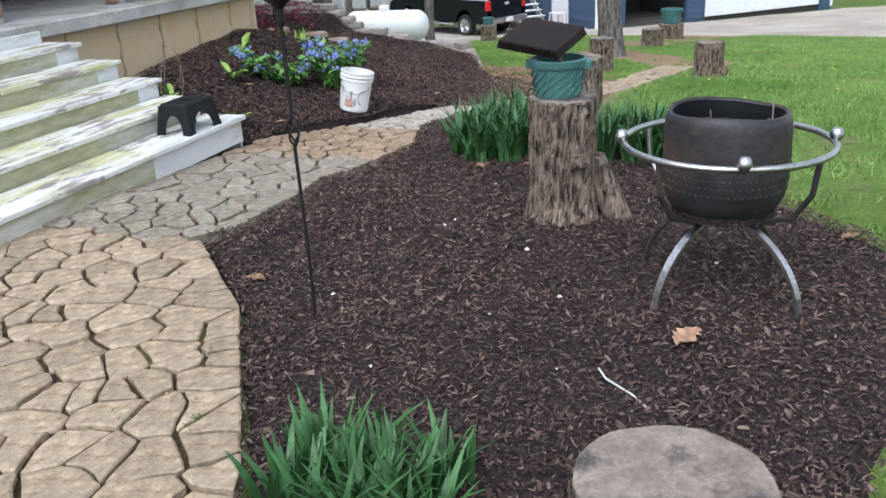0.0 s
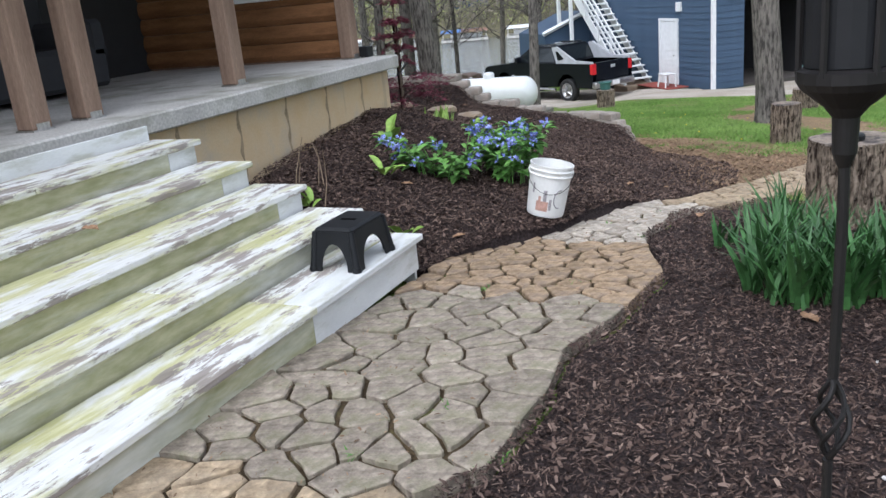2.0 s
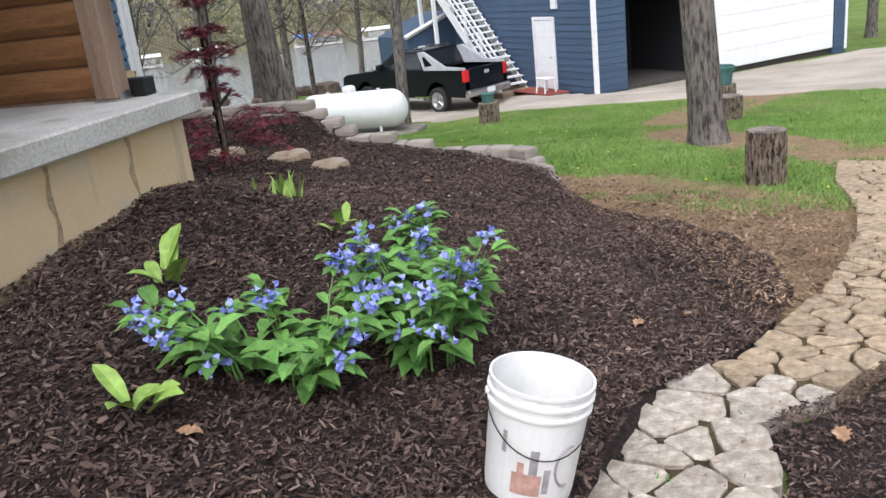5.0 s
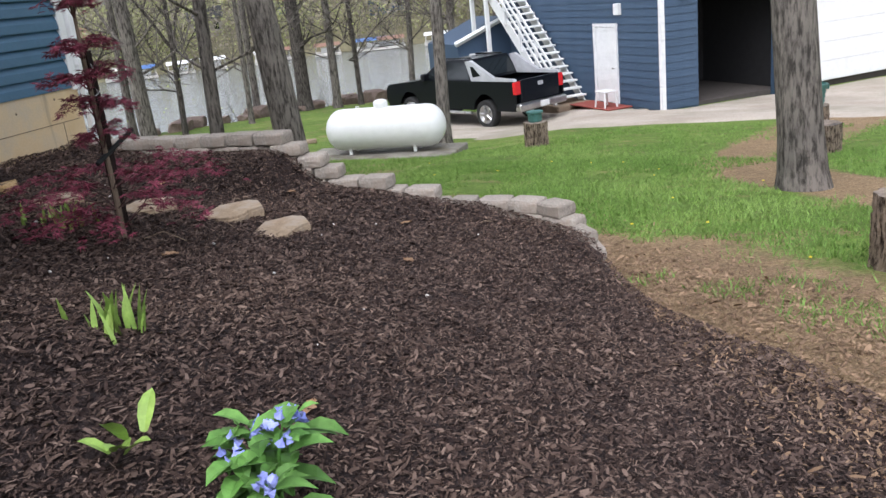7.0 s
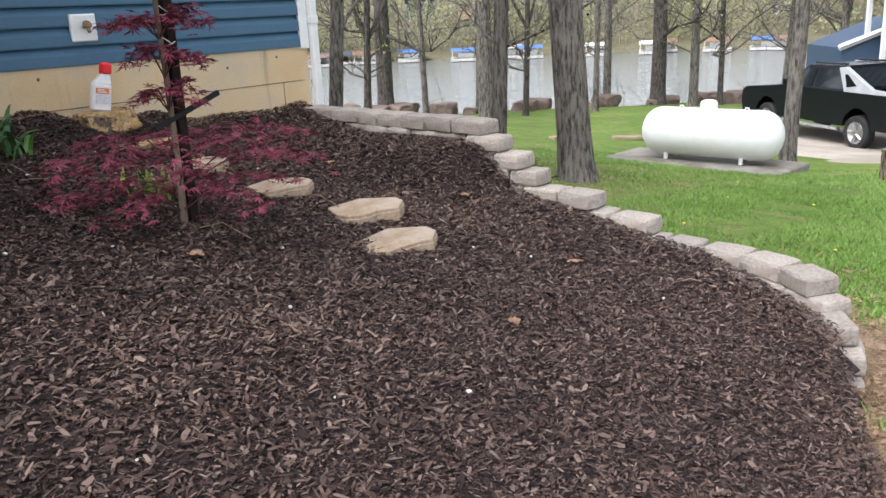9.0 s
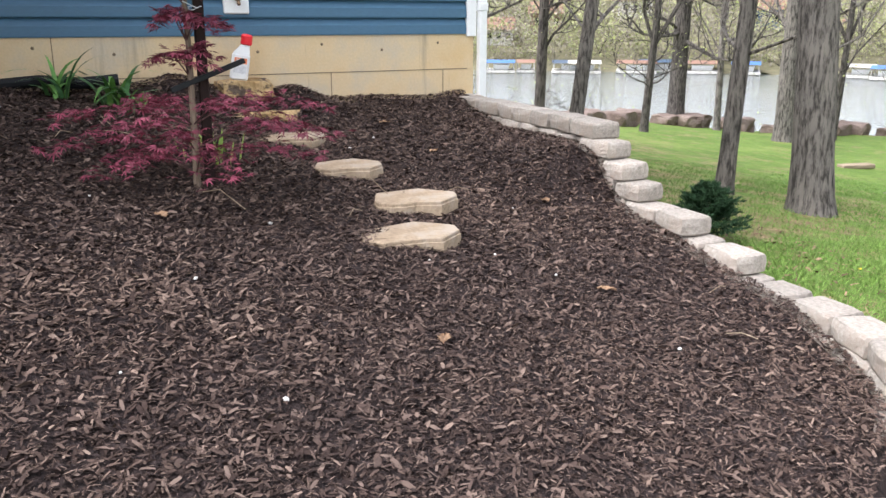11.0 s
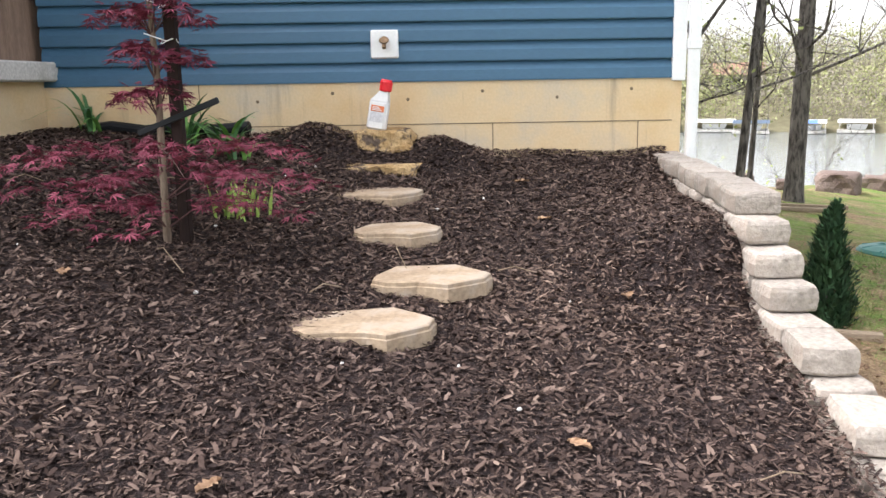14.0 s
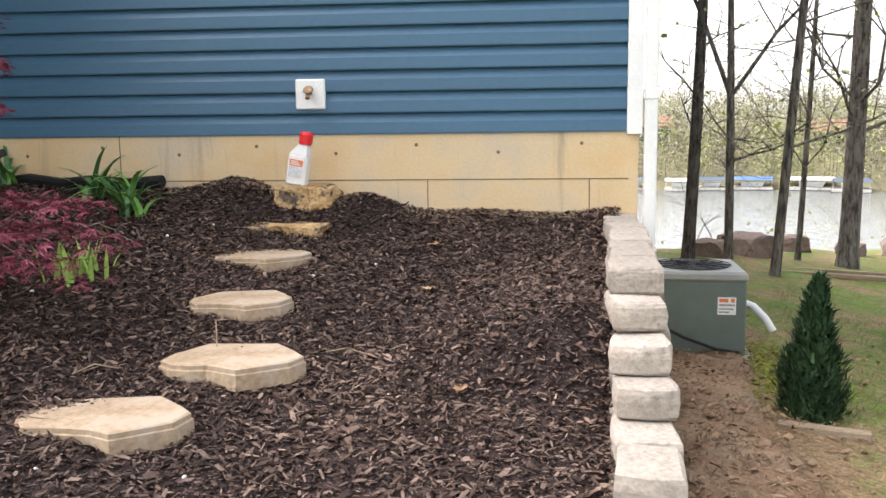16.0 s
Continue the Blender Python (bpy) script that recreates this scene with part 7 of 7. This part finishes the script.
for k in range(18):
    head = radians(12 + 98 * k / 17 + rnd.uniform(-2, 2))
    rr = 168 + rnd.uniform(0, 26)
    x, y = -5 - rr * math.sin(head), 12 + rr * math.cos(head)
    z = land(x, y)
    hs = thing("lake_house", "small house on the far shore among trees", "house", (x, y, z), math.degrees(head), group="houses on the far shore")
    w, hh = rnd.uniform(2.5, 4.5), rnd.uniform(2.2, 3.6)
    part("wall", Geo().box(-w, -4, -2, w, 4, hh), rnd.choice((SLAB, SLAB_DARK, GARAGE_SIDING, POST_WOOD)), hs)
    g = Geo()
    g.add([(-w - 0.5, -4.6, hh), (w + 0.5, -4.6, hh), (w + 0.5, 4.6, hh), (-w - 0.5, 4.6, hh), (-w - 0.5, 0, hh + 2.4), (w + 0.5, 0, hh + 2.4)], [(0, 1, 5, 4), (2, 3, 4, 5), (0, 4, 3), (1, 2, 5), (3, 2, 1, 0)])
    part("roof", g, rnd.choice((REDROOF, DARK_AND_SHADE, SLAB_DARK)), hs)
    for i in range(3):
        part("window", Geo().box(-w * 0.7 + i * w * 0.6, -4.05, hh * 0.35, -w * 0.4 + i * w * 0.6, -3.98, hh * 0.75), CARGLASS, hs)

# ---- grass, fallen leaves and other small things ----
rnd = np.random.RandomState(55)
tuft_x, tuft_y = [], []
for x0, x1, y0, y1, n in ((-0.5, 3.6, 1.5, 12, 26000), (-8, 2.5, 8, 20, 60000), (-14, -4, 14, 24, 34000), (-6, 3, 18, 25, 12000)):
    tuft_x.append(rnd.uniform(x0, x1, n))
    tuft_y.append(rnd.uniform(y0, y1, n))
tuft_x, tuft_y = np.concatenate(tuft_x), np.concatenate(tuft_y)
free = np.ones(len(tuft_x), bool)
for poly in (BED_FRONT, BED_HOUSE, PATH, DRIVE):
    free &= ~within(poly, tuft_x, tuft_y)
g = Geo()
for x, y in zip(tuft_x[free].tolist(), tuft_y[free].tolist()):
    thin = noise.noise((x * 0.7, y * 0.7, 4)) + 0.5 * noise.noise((x * 2.3, y * 2.3, 7)) + 1.25 * worn_ground(x, y) * (0.55 + 0.45 * noise.noise((x * 1.7, y * 1.7, 2)))
    if thin + rnd.normal(0, 0.1) > 0.38:
        continue
    z = land(x, y)
    for _ in range(2):
        a, h = rnd.uniform(0, 6.28), rnd.uniform(0.022, 0.06)
        w, le = rnd.uniform(0.003, 0.006), rnd.uniform(0.3, 1.2) * h
        px, py = x + rnd.normal(0, 0.02), y + rnd.normal(0, 0.02)
        k = len(g.v)
        g.v += [(px - w, py, z - 0.005), (px + w, py, z - 0.005), (px + le * math.cos(a), py + le * math.sin(a), z + h)]
        g.f.append((k, k + 1, k + 2))
solo("grass", g, GRASS, "short spring grass blades of the lawn", "grass", kind="stuff")


MOSS = surface("bright_moss", (0.16, 0.2, 0.03), (0.3, 0.33, 0.06), 6, 40, 0.9, 0.1, relief=0, per_island=0.4)
chips("moss_patch", [(-11.3, 14.95), (-10.4, 14.9), (-9.7, 14.72), (-9.3, 14.85), (-9.5, 15.25), (-10.6, 15.35)], lambda x, y: land(x, y) + 0.012, 5200, 0.022, 23, "low yellow-green moss on the dirt by the unit", MOSS, 0.12)
g = Geo()
for _ in range(520):
    x, y = rnd.uniform(-9.3, -4.6), rnd.uniform(14.0, 14.8)
    r = 0.008 + 0.03 * rnd.rand() ** 3
    c = Vector((x, y, land(x, y) + 0.045 + r * 0.2))
    k = len(g.v)
    g.v += [tuple(c + Vector(q) * r * rnd.uniform(0.6, 1.3)) for q in ((1, 0, 0), (0.3, 0.95, 0.1), (-0.8, 0.6, 0), (-0.8, -0.6, 0.1), (0.3, -0.95, 0), (0.1, 0.1, 0.9), (0, 0, -0.7))]
    g.f += [(k + q, k + (q + 1) % 5, k + 5) for q in range(5)] + [(k + (q + 1) % 5, k + q, k + 6) for q in range(5)]
solo("dirt_clods", g, DIRT, "crumbled clods of reddish dirt behind the wall", "dirt", kind="stuff")
DANDELION = plain("dandelion_yellow", (0.75, 0.6, 0.04), 0.7, wear=0.2)
heads = 0
while heads < 46:
    x, y = rnd.uniform(-8, 2.6), rnd.uniform(9, 20)
    if any(inside(q, x, y) for q in (BED_FRONT, BED_HOUSE, PATH)) or worn_ground(x, y) > 0.6:
        continue
    heads += 1
    d = thing("dandelion", "small yellow dandelion flower in the grass", "flower", (x, y, land(x, y)), group="dandelions in the lawn")
    r, h = rnd.uniform(0.011, 0.018), rnd.uniform(0.03, 0.07)
    part("stalk", Geo().tube([(0, 0, 0), (0.003, 0, h)], 0.0015, 4), LEAF_LIGHT, d)
    part("head", Geo().lathe([(0.001, h - 0.004), (r * 0.8, h), (r, h + 0.005), (r * 0.6, h + 0.009), (0.001, h + 0.01)], 9), DANDELION, d)


def oak_leaf(x, y, z, s, turn, seed, white=False):
    rr = random.Random(seed)
    g = Geo()
    n = 9
    for i in range(n + 1):
        t = i / n
        w = 0.32 * math.sin(math.pi * (0.08 + 0.9 * t)) * (0.65 + 0.4 * (i % 2))
        curl = 0.25 * math.sin(t * 3.1 + rr.uniform(-0.3, 0.3))
        for q in (-1, 0, 1):
            g.v.append(((t - 0.5) * s, q * w * s, s * (0.12 * curl + 0.16 * abs(q) * rr.uniform(0.3, 1.0)) + 0.004))
    for i in range(n):
        k = 3 * i
        g.f += [(k, k + 3, k + 4, k + 1), (k + 1, k + 4, k + 5, k + 2)]
    solo("fallen_leaf", g, DEADLEAF, "curled dry brown oak leaf lying on the ground", "leaf", pose(x, y, z, 0, 0, turn), group="fallen leaves")


for k, (x, y) in enumerate(((-2.13, 3.14), (-0.13, 2.98), (-1.71, 5.44), (-1.35, 5.45), (-2.49, 7.75), (-0.8, 5.3), (0.55, 4.25), (-1.05, 5.5))):
    oak_leaf(x, y, front_height(x, y) + 0.012, 0.17 if k == 1 else 0.11, k * 67, k)
for k, (x, y) in enumerate(((-4.46, 6.94), (-3.82, 6.36), (-4.5, 9.5), (-5.1, 11.9), (-6.13, 11.0), (-3.2, 8.7), (-7.6, 12.9), (-6.6, 13.2), (-5.5, 12.9), (-8.3, 12.8))):
    oak_leaf(x, y, mound(x, y) + 0.015, 0.09, k * 51, 40 + k)
for k, (x, y, z) in enumerate(((-4.75, 4.3, 0.672), (-5.0, 3.9, 0.818), (-4.9, 3.6, 0.673), (-3.9, 4.1, 0.03))):
    oak_leaf(x, y, z, 0.1, k * 80, 60 + k)
PALEBIT = plain("pale_flint", (0.62, 0.6, 0.57), 0.7, wear=0.15, scale=30)
for k in range(34):
    if k < 12:
        x, y = random.Random(k).uniform(-2.0, 0.3), random.Random(k + 50).uniform(2.4, 5.2)
        z = front_height(x, y)
    else:
        x, y = random.Random(k).uniform(-8.3, -4.6), random.Random(k + 50).uniform(9.8, 13.2)
        z = mound(x, y)
    r = 0.004 + 0.007 * random.Random(k + 9).random()
    g = Geo()
    g.lathe([(0.001, r), (r * 0.8, r * 0.7), (r * 1.2, 0.0), (r * 0.8, -r * 0.5), (0.001, -r * 0.6)][::-1], 7, None, lambda q, w, a: (q * (1 + 0.25 * math.sin(2 * a + k)), w))
    solo("pebble", g, PALEBIT, "small pale pebble lying on the mulch", "pebble", pose(x, y, z + 0.012, 0, 0, k * 40), group="pebbles on the mulch")
g = Geo()
g.tube([(-0.42, 2.69, 0.1), (-0.38, 2.6, 0.115), (-0.28, 2.54, 0.1), (-0.22, 2.46, 0.105)], 0.004, 5)
solo("twig", g, PALEBIT, "thin pale curved twig lying on the mulch", "twig")
rnd = random.Random(71)
for k in range(14):
    x, y = rnd.uniform(-8, -4.8), rnd.uniform(10.2, 13.4)
    a = rnd.uniform(0, 6.28)
    g = Geo()
    ln = rnd.uniform(0.1, 0.28)
    g.tube([(x, y, mound(x, y) + 0.02), (x + ln * 0.5 * math.cos(a), y + ln * 0.5 * math.sin(a), mound(x, y) + 0.045), (x + ln * math.cos(a + 0.2), y + ln * math.sin(a + 0.2), mound(x + ln * math.cos(a), y + ln * math.sin(a)) + 0.02)], 0.0025, 5)
    solo("twig", g, TWIG, "thin dry twig lying on the mulch", "twig", group="twigs on the mulch")
# weeds in the joints of the path
rnd = random.Random(72)
g = Geo()
for k in range(60):
    x, y = rnd.uniform(-3.5, -1.6), rnd.uniform(1.8, 8.2)
    if not inside(PATH, x, y) or edge_distance(PATH, x, y) > (0.1 if k % 3 else 1):
        continue
    for _ in range(9):
        blade(g, x + rnd.gauss(0, 0.025), y + rnd.gauss(0, 0.025), land(x, y) + 0.005, rnd.uniform(0, 6.28), rnd.uniform(0.02, 0.05), rnd.uniform(0.006, 0.012), rnd.uniform(0.2, 0.9), 0, 2)
solo("weeds", g, LEAF_LIGHT, "tiny green weeds in the joints of the path", "weeds", kind="stuff")


# ---- stone path, piece by piece ----
path_bed = bed("path_bed", PATH, lambda x, y: land(x, y) + 0.002, 0.12, JOINT, "soil and moss between the path stones", "path")
path = thing("pavement", "path of irregular moulded flagstones in tan and grey concrete", "path", kind="structure")


def clip(poly, px, py, nx, ny):
    """Keeps the part of a polygon on the near side of a line."""
    out = []
    for i in range(len(poly)):
        a, b = poly[i - 1], poly[i]
        da, db = (a[0] - px) * nx + (a[1] - py) * ny, (b[0] - px) * nx + (b[1] - py) * ny
        if da * db < 0:
            t = da / (da - db)
            out.append((a[0] + (b[0] - a[0]) * t, a[1] + (b[1] - a[1]) * t))
        if db <= 0:
            out.append(b)
    return out


def spot_radius(y):
    return 0.2 if y < 2.0 else (0.19 if y < 5.55 else (0.165 if y < 8.3 else 0.165))


def crooked(x, y):
    """Bends the joints the same way for both stones that share them."""
    k = 0.035 if y < 6.1 else 0.02
    keep = min(1.0, edge_distance(PATH, x, y) / 0.12) if y > 1.0 else 1.0
    return (x + keep * (k * noise.noise((x * 5, y * 5, 1)) + 0.012 * noise.noise((x * 17, y * 17, 4))),
            y + keep * (k * noise.noise((x * 5, y * 5, 6)) + 0.012 * noise.noise((x * 17, y * 17, 9))))


rnd = random.Random(21)
seeds = []
tries = 0
while tries < 9000:
    tries += 1
    y = rnd.uniform(0.6, 14.4)
    x = rnd.uniform(-4.0, -0.3)
    if inside(PATH, x, y) and edge_distance(PATH, x, y) > 0.05 and all(math.hypot(x - a, y - b) > spot_radius(y) * rnd.uniform(0.42, 1.08) for a, b in seeds):
        seeds.append((x, y))
for sx, sy in seeds:
    cell = [(sx - 0.5, sy - 0.5), (sx + 0.5, sy - 0.5), (sx + 0.5, sy + 0.5), (sx - 0.5, sy + 0.5)]
    for ax, ay in seeds:
        d = math.hypot(ax - sx, ay - sy)
        if 0 < d < 1.0:
            cell = clip(cell, (sx + ax) / 2, (sy + ay) / 2, (ax - sx) / d, (ay - sy) / d)
    for i in range(len(PATH)):
        (ax, ay), (bx, by) = PATH[i - 1], PATH[i]
        dx, dy = bx - ax, by - ay
        ln = math.hypot(dx, dy)
        t = ((sx - ax) * dx + (sy - ay) * dy) / ln ** 2
        if -0.1 < t < 1.1 and abs((sx - ax) * dy - (sy - ay) * dx) / ln < 0.5:
            cell = clip(cell, ax, ay, dy / ln, -dx / ln)
    if len(cell) < 3:
        continue
    gap = rnd.uniform(0.006, 0.0125) if sy < 5.55 else (rnd.uniform(0.006, 0.015) if sy < 8.6 else rnd.uniform(0.008, 0.016))
    n = len(cell)
    inner = cell
    for i in range(n):
        (ax, ay), (bx, by) = cell[i - 1], cell[i]
        ln = math.hypot(bx - ax, by - ay)
        if ln < 1e-4:
            continue
        nx, ny = (by - ay) / ln, -(bx - ax) / ln
        inner = clip(inner, ax - nx * gap, ay - ny * gap, nx, ny)
    if len(inner) < 3:
        continue
    # rounded, slightly wavy outline
    ring = []
    m = len(inner)
    for i in range(m):
        a, b, c = inner[i - 1], inner[i], inner[(i + 1) % m]
        la, lc = math.hypot(a[0] - b[0], a[1] - b[1]), math.hypot(c[0] - b[0], c[1] - b[1])
        k = 0.06 if sy < 5.55 else 0.25
        ka, kc = k * min(1, 0.12 / max(la, 0.01)), k * min(1, 0.12 / max(lc, 0.01))
        ring.append((b[0] + (a[0] - b[0]) * ka, b[1] + (a[1] - b[1]) * ka))
        ring.append((b[0] + (c[0] - b[0]) * kc, b[1] + (c[1] - b[1]) * kc))
    area = sum(ring[i - 1][0] * ring[i][1] - ring[i][0] * ring[i - 1][1] for i in range(len(ring))) / 2
    if abs(area) < 0.004:
        continue
    fine = []
    for i in range(len(ring)):
        (ax, ay), (bx, by) = ring[i - 1], ring[i]
        parts = max(1, int(math.hypot(bx - ax, by - ay) / 0.05))
        for q in range(1, parts + 1):
            fine.append(crooked(ax + (bx - ax) * q / parts, ay + (by - ay) * q / parts))
    local = [(x - sx + rnd.uniform(-0.002, 0.002), y - sy + rnd.uniform(-0.002, 0.002)) for x, y in fine]
    if area < 0:
        local.reverse()
    g = Geo()
    g.prism(local, -0.05, 0.02, 0.005, wob=0.002)
    tone = sy + 0.08 * math.sin(sx * 2.3)
    mat = GREY_STONE if 3.5 < tone < 5.5 else (TAN_STONE if tone < 3.5 or tone > 8.25 else (RUST_STONE if tone < 6.7 else PALE_STONE))
    ob = part("flagstone", g, mat, path)
    ob.matrix_basis = pose(sx, sy, land(sx, sy) + rnd.uniform(-0.005, 0.008), -2.5 if sy > 4.2 else -0.5)
